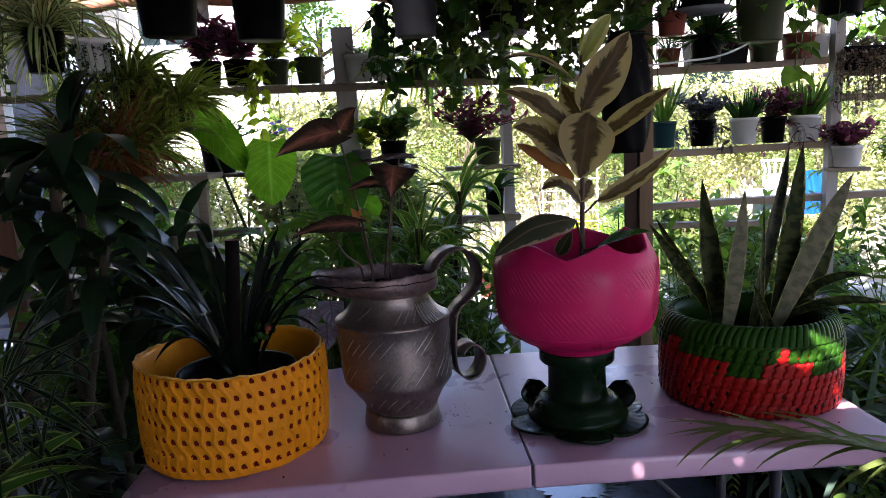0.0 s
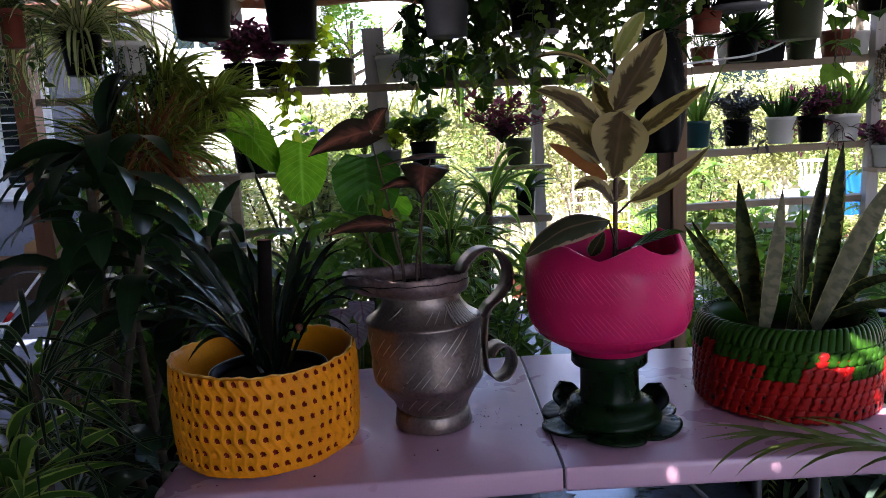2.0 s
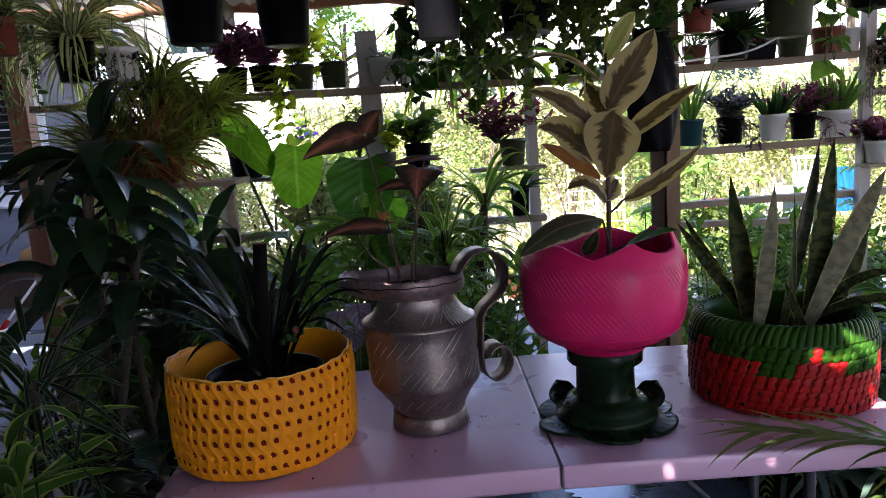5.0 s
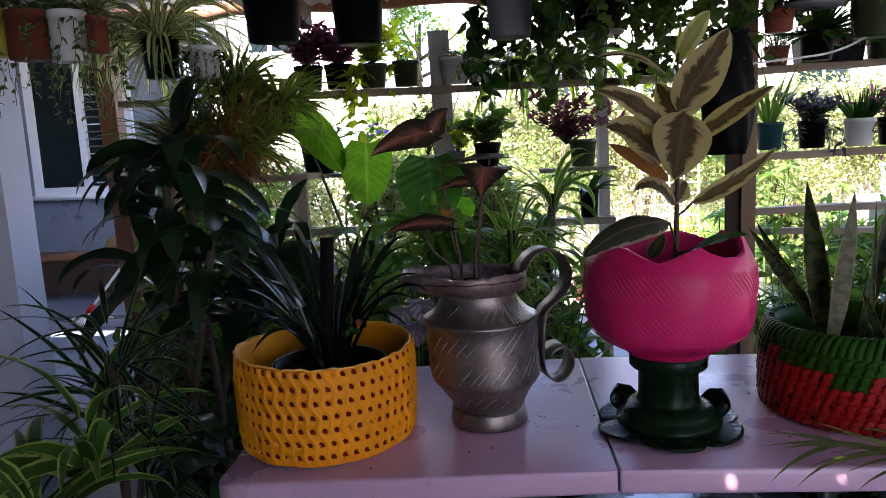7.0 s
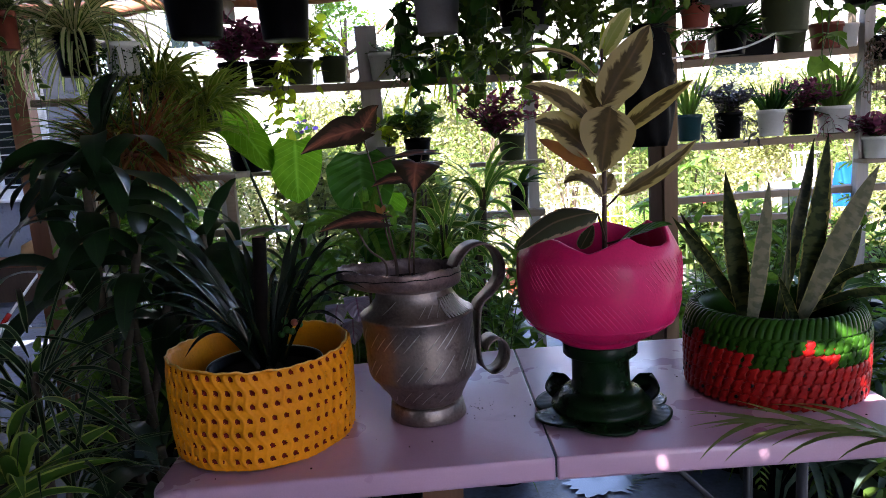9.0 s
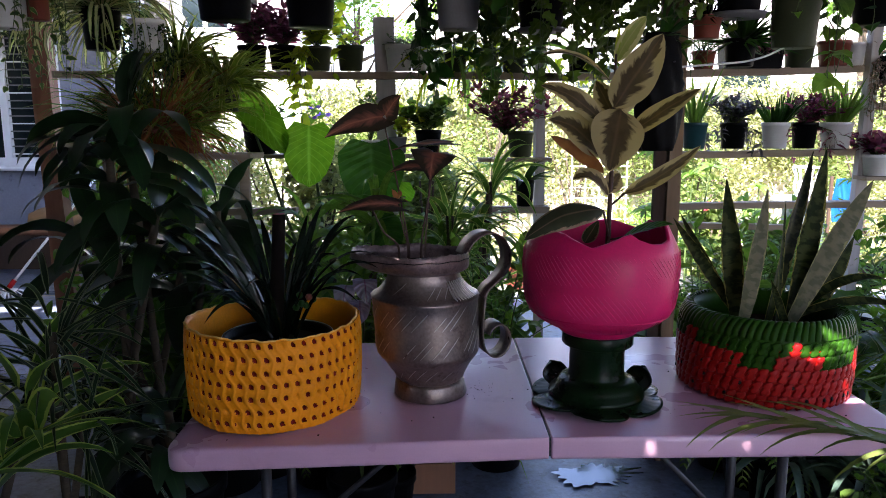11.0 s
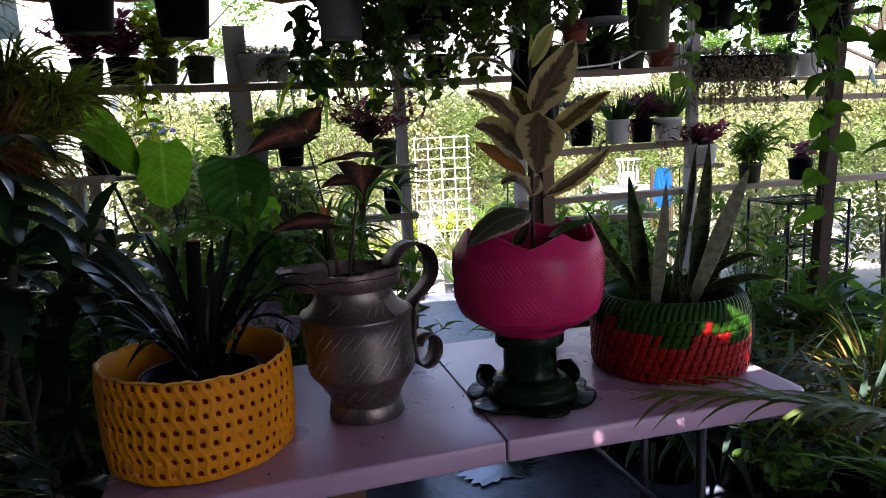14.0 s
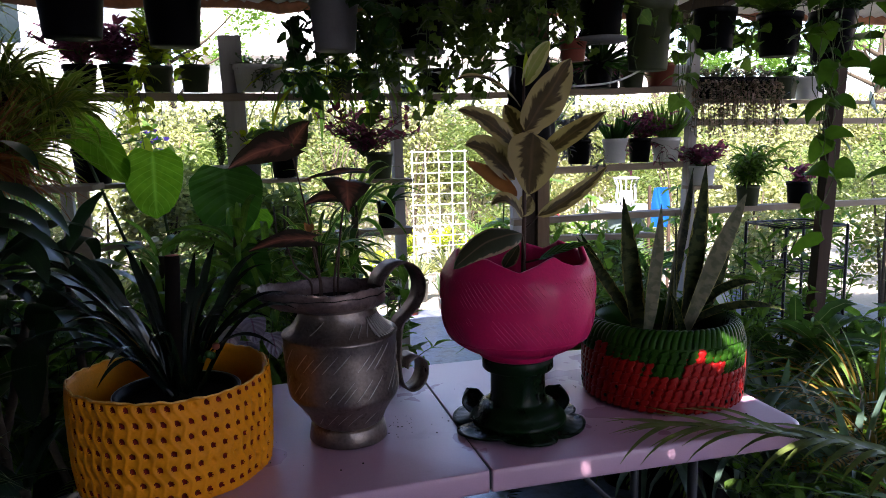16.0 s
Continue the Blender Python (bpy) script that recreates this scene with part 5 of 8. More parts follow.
# ---- the plants in the four planters ----
def rubber_plant():
    o = np.array((0.152, 0.238, 1.09))
    t = thing("rubber_plant", tuple(o), "variegated cream and green rubber plant growing in the pink planter", "plant")

    def leaf(base, tip, w, face, arch, fold=0.16, curl=0.0, material=None):
        part("leaf", blade(Geo(), np.array(base) - o, np.array(tip) - o, w, face, arch, "oval", 16, fold, curl), material or F_RUBBER, t)

    leaf((0.164, 0.22, 1.452), (0.257, 0.17, 1.612), 0.098, (0.25, -1, 0.15), 0.0, 0.22)
    leaf((0.168, 0.24, 1.555), (0.240, 0.25, 1.660), 0.046, (0.2, -1, 0.0), 0.01, 0.30, 0.0, F_RUBBER_NEW)
    leaf((0.160, 0.235, 1.508), (-0.012, 0.18, 1.566), 0.038, (-0.1, -0.5, 1), 0.028, 0.35)
    leaf((0.150, 0.23, 1.410), (-0.014, 0.16, 1.500), 0.060, (-0.3, -1, 0.7), 0.018, 0.18, 0.1)
    leaf((0.200, 0.225, 1.388), (0.352, 0.18, 1.494), 0.056, (0.2, -0.8, 0.9), 0.004, 0.2, 0.1)
    leaf((0.178, 0.20, 1.448), (0.138, 0.13, 1.312), 0.122, (0, -1, 0.25), 0.004, 0.14)
    leaf((0.140, 0.225, 1.340), (0.008, 0.18, 1.425), 0.076, (-0.2, -1, 0.55), 0.022, 0.25)
    leaf((0.150, 0.235, 1.300), (0.018, 0.21, 1.388), 0.046, (-0.4, -0.6, -0.5), 0.012, 0.2, 0.0, F_REDBROWN)
    leaf((0.160, 0.225, 1.248), (0.064, 0.17, 1.289), 0.042, (0, -0.8, 0.7), 0.026, 0.35)
    leaf((0.160, 0.23, 1.252), (0.194, 0.25, 1.296), 0.048, (0.2, -1, 0.3), 0.008)
    leaf((0.195, 0.22, 1.252), (0.366, 0.20, 1.366), 0.040, (0.2, -0.9, 0.5), -0.012, 0.3)
    leaf((0.138, 0.17, 1.218), (-0.058, 0.06, 1.168), 0.074, (-0.35, -0.85, 0.75), 0.022, 0.15, 0.35, F_RUBBER_OLD)
    leaf((0.100, 0.19, 1.140), (0.122, 0.15, 1.198), 0.034, (0, -1, 0.2), 0.0, 0.3, 0.0, F_RUBBER_OLD)
    leaf((0.195, 0.21, 1.150), (0.288, 0.13, 1.192), 0.044, (0.1, -0.5, 0.9), 0.006, 0.2, 0.0, F_EAR_SHADED)
    leaf((0.171, 0.25, 1.436), (0.130, 0.26, 1.516), 0.054, (-0.3, -1, 0.1), 0.0)
    leaf((0.175, 0.25, 1.439), (0.236, 0.26, 1.524), 0.056, (0.3, -1, 0.1), 0.0)
    path = spline([np.array(q) - o for q in ((0.166, 0.238, 1.09), (0.167, 0.236, 1.20), (0.169, 0.236, 1.321), (0.168, 0.236, 1.457), (0.170, 0.238, 1.575))], 24)
    part("stem", Geo().tube(path, np.linspace(0.0068, 0.003, 24), 8), F_STEM_DARK, t)
    for way in (((0.171, 0.236, 1.225), (0.183, 0.230, 1.236), (0.197, 0.22, 1.254)), ((0.166, 0.23, 1.150), (0.152, 0.20, 1.185), (0.137, 0.17, 1.218)), ((0.169, 0.236, 1.37), (0.185, 0.23, 1.378), (0.201, 0.225, 1.389)),
                ((0.168, 0.236, 1.14), (0.182, 0.222, 1.145), (0.196, 0.21, 1.151))):
        part("petiole", Geo().tube(spline([np.array(q) - o for q in way], 8), 0.0028, 6), F_STEM_DARK, t)
    part("bud", blade(Geo(), path[-1], path[-1] + np.array((0.006, 0, 0.06)), 0.012, (0, -1, 0), 0, "oval", 8, 0.4), F_LIME, t)


def caladium():
    o = np.array((-0.285, 0.285, 1.07))
    t = thing("caladium", tuple(o), "dark red caladium on long thin stems in the jug", "plant")

    def leaf(base, tip, w, face, arch, fold=0.16):
        part("leaf", blade(Geo(), np.array(base) - o, np.array(tip) - o, w, face, arch, "heart", 14, fold, 0.15), F_CALADIUM, t)

    leaf((-0.372, 0.235, 1.432), (-0.503, 0.20, 1.386), 0.086, (0.25, -0.75, 0.65), 0.010, 0.25)
    leaf((-0.366, 0.240, 1.436), (-0.328, 0.22, 1.482), 0.060, (0.25, -0.75, 0.65), 0.004, 0.25)
    leaf((-0.252, 0.235, 1.350), (-0.262, 0.15, 1.290), 0.112, (0.05, -0.80, 0.65), 0.012, 0.22)
    leaf((-0.275, 0.205, 1.318), (-0.352, 0.16, 1.308), 0.050, (0.0, -0.55, 0.85), 0.006, 0.22)
    leaf((-0.212, 0.24, 1.372), (-0.350, 0.21, 1.356), 0.062, (0, -0.20, 1), 0.006, 0.2)
    leaf((-0.338, 0.18, 1.232), (-0.470, 0.14, 1.219), 0.070, (0.0, -0.50, 0.9), 0.010, 0.2)
    for stem in (((-0.316, 0.27, 1.126), (-0.345, 0.25, 1.30), (-0.372, 0.235, 1.432)), ((-0.285, 0.27, 1.124), (-0.268, 0.25, 1.235), (-0.254, 0.235, 1.348)), ((-0.275, 0.28, 1.118), (-0.264, 0.27, 1.253), (-0.240, 0.24, 1.368)), ((-0.340, 0.25, 1.124), (-0.372, 0.21, 1.165), (-0.395, 0.165, 1.226)), ((-0.318, 0.27, 1.125), (-0.328, 0.25, 1.169), (-0.337, 0.22, 1.236))):
        path = spline([np.array((stem[0][0], stem[0][1], 1.07)) - o] + [np.array(q) - o for q in stem], 14)
        part("stem", Geo().tube(path, np.linspace(0.0032, 0.0018, 14), 6), F_STEM_DARK, t)
    bud = Geo()
    tuft(bud, 9, 0.03, 0.014, 5, el=(-0.2, 1.4), droop=(0, 0.5), at=(-0.052, -0.065, 0.168), r0=0.004, steps=3)
    part("withered_leaf", bud, F_REDBROWN, t, "small withered orange leaf")


def snake_plant():
    o = np.array((0.627, 0.357, 0.87))
    t = thing("snake_plant", tuple(o), "banded grey-green snake plant with stiff upright leaves in the tyre", "plant")

    def leaf(base, tip, w, face, arch, material=None):
        b, p = np.array(base), np.array(tip)
        b = b - (p - b) / np.linalg.norm(p - b) * 0.06
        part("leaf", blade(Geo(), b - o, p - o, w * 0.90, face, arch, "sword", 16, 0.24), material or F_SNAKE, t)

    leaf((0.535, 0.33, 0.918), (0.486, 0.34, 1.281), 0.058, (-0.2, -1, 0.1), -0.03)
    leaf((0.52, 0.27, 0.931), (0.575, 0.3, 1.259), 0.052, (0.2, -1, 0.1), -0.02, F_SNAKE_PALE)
    leaf((0.536, 0.36, 0.932), (0.362, 0.36, 1.177), 0.035, (-0.5, -1, 0.3), 0.0)
    leaf((0.545, 0.4, 0.936), (0.4, 0.42, 1.182), 0.03, (-0.5, -1, 0.3), -0.01)
    leaf((0.625, 0.36, 0.9), (0.732, 0.4, 1.344), 0.066, (0.6, -1, 0.1), 0.01)
    leaf((0.668, 0.33, 0.906), (0.746, 0.36, 1.356), 0.066, (0.1, -1, 0.1), -0.02)
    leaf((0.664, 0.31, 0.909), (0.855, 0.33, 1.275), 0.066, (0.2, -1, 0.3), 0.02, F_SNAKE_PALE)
    leaf((0.744, 0.4, 0.91), (0.86, 0.4, 1.123), 0.066, (0.5, -1, 0.3), -0.02)
    leaf((0.741, 0.38, 0.915), (0.94, 0.36, 1.009), 0.037, (0.1, -0.5, 1), 0.05)
    leaf((0.713, 0.34, 0.905), (0.969, 0.3, 0.944), 0.039, (0.1, -0.5, 1), 0.04)
    leaf((0.629, 0.27, 0.919), (0.576, 0.25, 1.037), 0.023, (-0.3, -1, 0.1), 0.0)
    leaf((0.62, 0.3, 0.914), (0.636, 0.33, 1.231), 0.021, (0.6, -1, 0.1), -0.02)


def clivia():
    o = np.array((-0.64, 0.255, 0.735))
    t = thing("clivia", tuple(o), "dark strap-leaved clivia in a black pot inside the tyre", "potted plant")
    nursery_pot(t, 0.130, 0.165, 0.004)
    part("white_rim", Geo().lathe([(0.1348, 0.1685), (0.1356, 0.170), (0.1348, 0.1712), (0.1335, 0.1708)], 40), M_WHITEPOT, t, "thin pale rim of the pot")
    part("soil", Geo().disc(0.122, 0.145, 28), M_SOIL, t)

    def leaf(base, tip, w, face, arch):
        b, p = np.array(base) - o, np.array(tip) - o
        b[2] -= 0.05
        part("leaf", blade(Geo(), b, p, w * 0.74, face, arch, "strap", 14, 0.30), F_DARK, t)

    leaf((-0.647, 0.24, 0.945), (-0.835, 0.1, 1.211), 0.024, (0, -0.4, 1), 0.05)
    leaf((-0.658, 0.26, 0.946), (-0.863, 0.25, 1.233), 0.026, (0, -0.4, 1), 0.06)
    leaf((-0.656, 0.28, 0.947), (-0.866, 0.34, 1.218), 0.026, (0, -0.4, 1), 0.07)
    leaf((-0.649, 0.22, 0.951), (-0.873, 0.2, 1.169), 0.023, (0, -0.4, 1), 0.03)
    leaf((-0.654, 0.3, 0.948), (-0.75, 0.42, 1.21), 0.026, (0, -0.5, 1), 0.04)
    leaf((-0.621, 0.3, 0.946), (-0.548, 0.42, 1.208), 0.026, (0, -0.5, 1), 0.04)
    leaf((-0.606, 0.26, 0.95), (-0.444, 0.3, 1.194), 0.025, (0.2, -0.4, 1), 0.07)
    leaf((-0.604, 0.25, 0.953), (-0.438, 0.22, 1.177), 0.023, (0.2, -0.4, 1), 0.07)
    leaf((-0.591, 0.22, 0.954), (-0.38, 0.14, 1.091), 0.024, (0.2, -0.4, 1), 0.075)
    leaf((-0.612, 0.2, 0.962), (-0.709, 0.05, 1.142), 0.023, (0, -0.4, 1), 0.05)
    leaf((-0.606, 0.2, 0.961), (-0.467, 0.08, 1.157), 0.022, (0.1, -0.4, 1), 0.05)
    leaf((-0.644, 0.34, 0.935), (-0.73, 0.5, 1.165), 0.028, (0, -0.5, 1), 0.03)
    leaf((-0.63, 0.34, 0.934), (-0.603, 0.52, 1.171), 0.027, (0, -0.5, 1), 0.03)
    leaf((-0.613, 0.18, 0.968), (-0.544, 0.04, 1.169), 0.021, (0, -0.4, 1), 0.05)
    leaf((-0.622, 0.19, 0.965), (-0.64, 0.02, 1.088), 0.02, (0, -0.4, 1), 0.05)
    leaf((-0.635, 0.3, 0.94), (-0.907, 0.46, 1.123), 0.028, (0, -0.4, 1), 0.05)
    r = rng(9)
    for k in range(34):
        a = r.rand() * 2 * math.pi
        d = 0.12 + 0.18 * r.rand()
        h = 0.26 + 0.16 * r.rand()
        leaf((o[0] + 0.02 * math.cos(a), o[1] + 0.02 * math.sin(a), o[2] + 0.21), (o[0] + d * math.cos(a), o[1] + d * math.sin(a), o[2] + h - 0.03), 0.022, (0.1 * math.cos(a), -0.4, 1), 0.07)
    trunk = Geo().tube([(-0.005, 0.02, 0.16), (-0.002, 0.025, 0.30), (0.006, 0.035, 0.462)], [0.017, 0.017, 0.016], 10)
    part("cut_cane", trunk, F_CANE, t, "sawn-off dark cane")
    part("cane_end", Geo().disc(0.0155, 0.4635, 14, (0.006, 0.035)), M_REDEND, t, "reddish sawn end")
    berries = ((0.03, -0.02), (0.045, -0.03), (0.06, -0.015), (0.05, 0.0), (0.065, 0.012), (0.035, 0.005))
    for k, (bx, by) in enumerate(berries):
        a = np.linspace(0, math.pi, 7)
        part("berry", Geo().lathe([(max(0.0004, 0.0085 * math.sin(q)), 0.0085 * (1 - math.cos(q)) + 0.245 + 0.012 * (k % 3)) for q in a], 10, (bx + 0.03, by - 0.05, 0)), F_DEEP if k != 2 else M_TERRA, t)


rubber_plant()
caladium()
snake_plant()
clivia()


def elephant_ear():
    o = np.array((-0.75, 2.15, 0.0))
    t = thing("elephant_ear", tuple(o), "elephant ear plant with large bright backlit leaves behind the table", "plant")

    def leaf(base, tip, w, face, arch, material=None):
        b, p = np.array(base) - o, np.array(tip) - o
        part("leaf", blade(Geo(), b, p, w, face, arch, "ear", 14, 0.10), material or F_EAR, t)
        stalk = spline([(0.1 * b[0], 0.05, 0.35), (0.5 * b[0], 0.08, b[2] * 0.6), b + (p - b) * 0.15 + np.array((0, 0.02, 0))], 12)
        part("stalk", Geo().tube(stalk, np.linspace(0.011, 0.006, 12), 7), F_STEM, t)

    leaf((-0.880, 2.25, 1.405), (-0.872, 2.15, 1.105), 0.260, (0.1, -1, 0.35), 0.03)
    leaf((-0.568, 2.21, 1.318), (-0.553, 2.11, 0.998), 0.332, (0.15, -1, 0.3), 0.03, F_EAR_SHADED)
    leaf((-1.254, 2.3, 1.56), (-0.985, 2.15, 1.270), 0.190, (0.35, -1, 0.35), 0.04)
    leaf((-0.425, 2.32, 1.117), (-0.46, 2.3, 0.987), 0.172, (0.3, -1, 0.2), 0.0)
    leaf((-0.507, 1.8, 0.981), (-0.436, 1.7, 0.845), 0.17, (0, -1, 0.4), 0.02, F_EAR_SHADED)
    part("pot", Geo().lathe([(0.01, 0), (0.12, 0), (0.15, 0.28), (0.16, 0.28), (0.16, 0.32), (0.145, 0.32), (0.14, 0.27)], 24), M_BLACKPOT, t)
    part("soil", Geo().disc(0.145, 0.28, 20), M_SOIL, t)


elephant_ear()


# ---- hanging pots under the roof ----
HANG = "pots hung under the roof"


def hung(x, y, z, r, h, material, label, seed=0, rim=True):
    return Plant("hanging_pot", (x, y, z), r, h, material, label, HANG, turn=seed * 40, hang=roof_z(y), rim=rim)


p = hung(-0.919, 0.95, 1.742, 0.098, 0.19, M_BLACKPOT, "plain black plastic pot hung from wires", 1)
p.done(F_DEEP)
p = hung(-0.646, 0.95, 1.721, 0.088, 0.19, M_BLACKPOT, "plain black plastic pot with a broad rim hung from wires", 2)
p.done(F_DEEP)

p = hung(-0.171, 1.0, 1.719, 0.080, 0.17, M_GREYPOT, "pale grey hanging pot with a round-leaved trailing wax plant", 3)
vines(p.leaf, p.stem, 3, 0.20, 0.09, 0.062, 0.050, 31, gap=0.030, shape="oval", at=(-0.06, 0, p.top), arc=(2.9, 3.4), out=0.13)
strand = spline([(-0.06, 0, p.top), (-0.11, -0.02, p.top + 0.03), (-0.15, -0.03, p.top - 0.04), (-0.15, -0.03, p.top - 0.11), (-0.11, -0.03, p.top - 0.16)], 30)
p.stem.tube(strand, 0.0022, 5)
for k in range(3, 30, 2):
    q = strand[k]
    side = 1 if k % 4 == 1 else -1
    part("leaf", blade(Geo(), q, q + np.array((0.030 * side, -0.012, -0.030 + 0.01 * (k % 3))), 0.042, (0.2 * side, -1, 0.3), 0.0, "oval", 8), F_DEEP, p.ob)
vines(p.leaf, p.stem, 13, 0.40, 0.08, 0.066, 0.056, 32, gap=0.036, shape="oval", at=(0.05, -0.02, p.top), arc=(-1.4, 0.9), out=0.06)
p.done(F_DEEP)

p = hung(0.096, 0.95, 1.713, 0.085, 0.15, M_BLACKPOT, "dark hanging pot overgrown with trailing ivy", 4)
vines(p.leaf, p.stem, 26, 0.36, 0.09, 0.052, 0.056, 33, gap=0.024, shape="lobed", steps=7, at=(-0.03, 0, p.top), out=0.10)
bush(p.leaf, p.stem, 8, 0.14, 0.22, 0.055, 0.05, 34, shape="heart", at=(0, 0, p.top))
p.done(F_IVY)
part("saucer", Geo().lathe([(0.01, -0.006), (0.075, -0.006), (0.08, 0.004), (0.076, 0.004)], 28), M_GREYPOT, p.ob)

for k, (x, y, z, n, d) in enumerate(((0.30, 0.95, 1.86, 22, 0.30), (0.46, 1.02, 1.90, 20, 0.28), (-0.02, 1.12, 1.88, 18, 0.34), (0.20, 1.15, 1.86, 18, 0.30), (0.62, 1.12, 1.88, 14, 0.24))):
    p = hung(x, y, z, 0.075, 0.13, M_BLACKPOT, "small hanging pot hidden in trailing ivy", 5 + k)
    vines(p.leaf, p.stem, n + 3, d * 1.1, 0.075, 0.050, 0.054, 40 + k, gap=0.024, shape="lobed", steps=7, at=(0, 0, p.top), out=0.09)
    bush(p.leaf, p.stem, 4, 0.12, 0.16, 0.055, 0.05, 60 + k, shape="heart", at=(0, 0, p.top))
    p.done(F_IVY)


def grow_bag(x, y, z):
    t = thing("grow_bag", (x, y, z), "tall sagging black plastic grow bag tied to the post", "plant bag")
    a = np.linspace(0, 2 * math.pi, 40, endpoint=False)
    rows = []
    for b in a:
        line = [(0.004, 0, 0.004)]
        for u in np.linspace(0, 1, 22):
            r = 0.076 * (0.75 + 0.35 * math.sin(math.pi * min(1, u * 1.05)) ** 0.7) + 0.006 * math.sin(7 * b + 9 * u) + 0.005 * math.sin(u * 70) * (u > 0.4)
            line.append((r * math.cos(b), 0.8 * r * math.sin(b), 0.40 * u))
        rows.append(line)
    part("bag", Geo().grid(np.array(rows), close_u=True), M_BLACKBAG, t)
    part("soil", Geo().disc(0.045, 0.385, 16), M_SOIL, t)
    part("tie", Geo().tube([(0.03, -0.06, 0.3), (0.075, 0, 0.31), (0.05, 0.05, 0.3)], 0.003, 5), M_BLACK_METAL, t)
    g, s = Geo(), Geo()
    tuft(g, 26, 0.20, 0.018, 71, el=(-0.3, 1.3), droop=(0.3, 1.4), at=(0, 0, 0.38), shape="grass")
    part("foliage", g, F_DEEP, t)


grow_bag(0.530, 1.10, 1.32)

p = hung(0.68, 1.08, 1.70, 0.05, 0.075, M_TERRA, "small brown pot with a spiky air plant", 9)
tuft(p.leaf, 60, 0.13, 0.008, 72, el=(-0.5, 1.4), droop=(-0.5, 0.8), shape="grass", at=(0, 0, p.top), steps=4)
p.done(F_DARK)
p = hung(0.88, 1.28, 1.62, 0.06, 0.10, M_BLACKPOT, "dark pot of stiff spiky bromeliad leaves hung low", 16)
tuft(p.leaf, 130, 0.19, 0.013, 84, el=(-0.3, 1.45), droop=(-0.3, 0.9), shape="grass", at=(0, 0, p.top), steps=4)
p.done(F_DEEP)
p = hung(0.773, 1.05, 1.773, 0.082, 0.14, M_BLACKPOT, "black hanging pot with an attached saucer", 10)
vines(p.leaf, p.stem, 6, 0.35, 0.08, 0.075, 0.05, 73, gap=0.07, at=(0.03, -0.02, p.top), out=0.08)
p.done(F_MID)
part("saucer", Geo().lathe([(0.01, -0.008), (0.088, -0.008), (0.094, 0.006), (0.088, 0.004)], 28), M_GREYPOT, p.ob)
p = hung(0.99, 1.1, 1.67, 0.088, 0.25, M_OLIVEPOT, "tall olive-green hanging pot with a few pothos strands", 11)
vines(p.leaf, p.stem, 5, 0.42, 0.085, 0.085, 0.065, 74, gap=0.085, at=(0, -0.02, p.top), arc=(3.4, 6.2), out=0.05)
bush(p.leaf, p.stem, 6, 0.10, 0.14, 0.075, 0.06, 75, shape="heart", at=(0, 0, p.top), per=5)
p.done(F_MID)
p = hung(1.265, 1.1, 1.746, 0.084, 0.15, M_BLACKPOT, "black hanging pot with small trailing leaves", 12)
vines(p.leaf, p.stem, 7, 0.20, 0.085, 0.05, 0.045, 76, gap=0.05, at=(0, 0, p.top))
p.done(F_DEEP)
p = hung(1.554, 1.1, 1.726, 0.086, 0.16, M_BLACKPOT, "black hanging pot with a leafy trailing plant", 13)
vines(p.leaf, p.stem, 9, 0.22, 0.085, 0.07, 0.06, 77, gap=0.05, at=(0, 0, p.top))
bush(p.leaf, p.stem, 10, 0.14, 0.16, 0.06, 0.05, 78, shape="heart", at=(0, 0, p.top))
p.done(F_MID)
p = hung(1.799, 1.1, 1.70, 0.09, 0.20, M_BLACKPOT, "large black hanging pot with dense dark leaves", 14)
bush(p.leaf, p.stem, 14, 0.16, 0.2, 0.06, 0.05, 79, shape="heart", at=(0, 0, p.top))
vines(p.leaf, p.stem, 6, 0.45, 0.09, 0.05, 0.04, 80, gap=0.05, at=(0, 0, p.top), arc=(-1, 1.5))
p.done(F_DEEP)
p = hung(1.50, 0.52, 1.84, 0.09, 0.16, M_BLACKPOT, "hanging pot of golden pothos with long leafy strands", 15)
vines(p.leaf, p.stem, 13, 0.95, 0.10, 0.120, 0.095, 81, steps=9, gap=0.12, at=(-0.06, 0, p.top), arc=(1.8, 4.6), out=0.12, sway=0.05)
p.done(F_POTHOS)
hose = spline([(0.52, 1.06, 1.60), (0.71, 1.1, 1.616), (0.85, 1.1, 1.63), (0.962, 1.1, 1.675), (1.05, 1.1, 1.75), (1.12, 1.1, 1.95)], 30)
solid("white_cord", Geo().tube(hose, 0.004, 6), M_WHITEPOT, "thin white plastic cord looped between the hanging pots", "cord", smooth=True)

# ---- pots on the fence rails ----
RAILS = "pots set along the wooden rails"


def on_rail(x, y, z, r, h, material, label, name="flower_pot"):
    p = Plant(name, (x, y, z), r, h, material, label, RAILS, turn=x * 90)
    return p


for k, (x, z, s) in enumerate(((-1.183, 1.684, 90), (-1.025, 1.684, 91))):
    p = on_rail(x, 2.4, z, 0.076, 0.125, M_BLACKPOT, "dark pot of purple wandering plant on the rail")
    bush(p.leaf, p.stem, 30, 0.27, 0.19, 0.080, 0.032, s, per=10, at=(0, 0, p.top))
    p.done(F_PURPLE)
p = on_rail(-0.849, 2.4, 1.683, 0.075, 0.12, M_OLIVEPOT, "pot of yellow-green pothos spilling over the rail")
bush(p.leaf, p.stem, 20, 0.28, 0.15, 0.07, 0.055, 92, shape="heart", per=8, at=(0, 0, p.top))
vines(p.leaf, p.stem, 11, 0.40, 0.08, 0.07, 0.055, 93, gap=0.05, at=(0, -0.02, p.top), arc=(3.3, 6.1))
p.done(F_LIME)
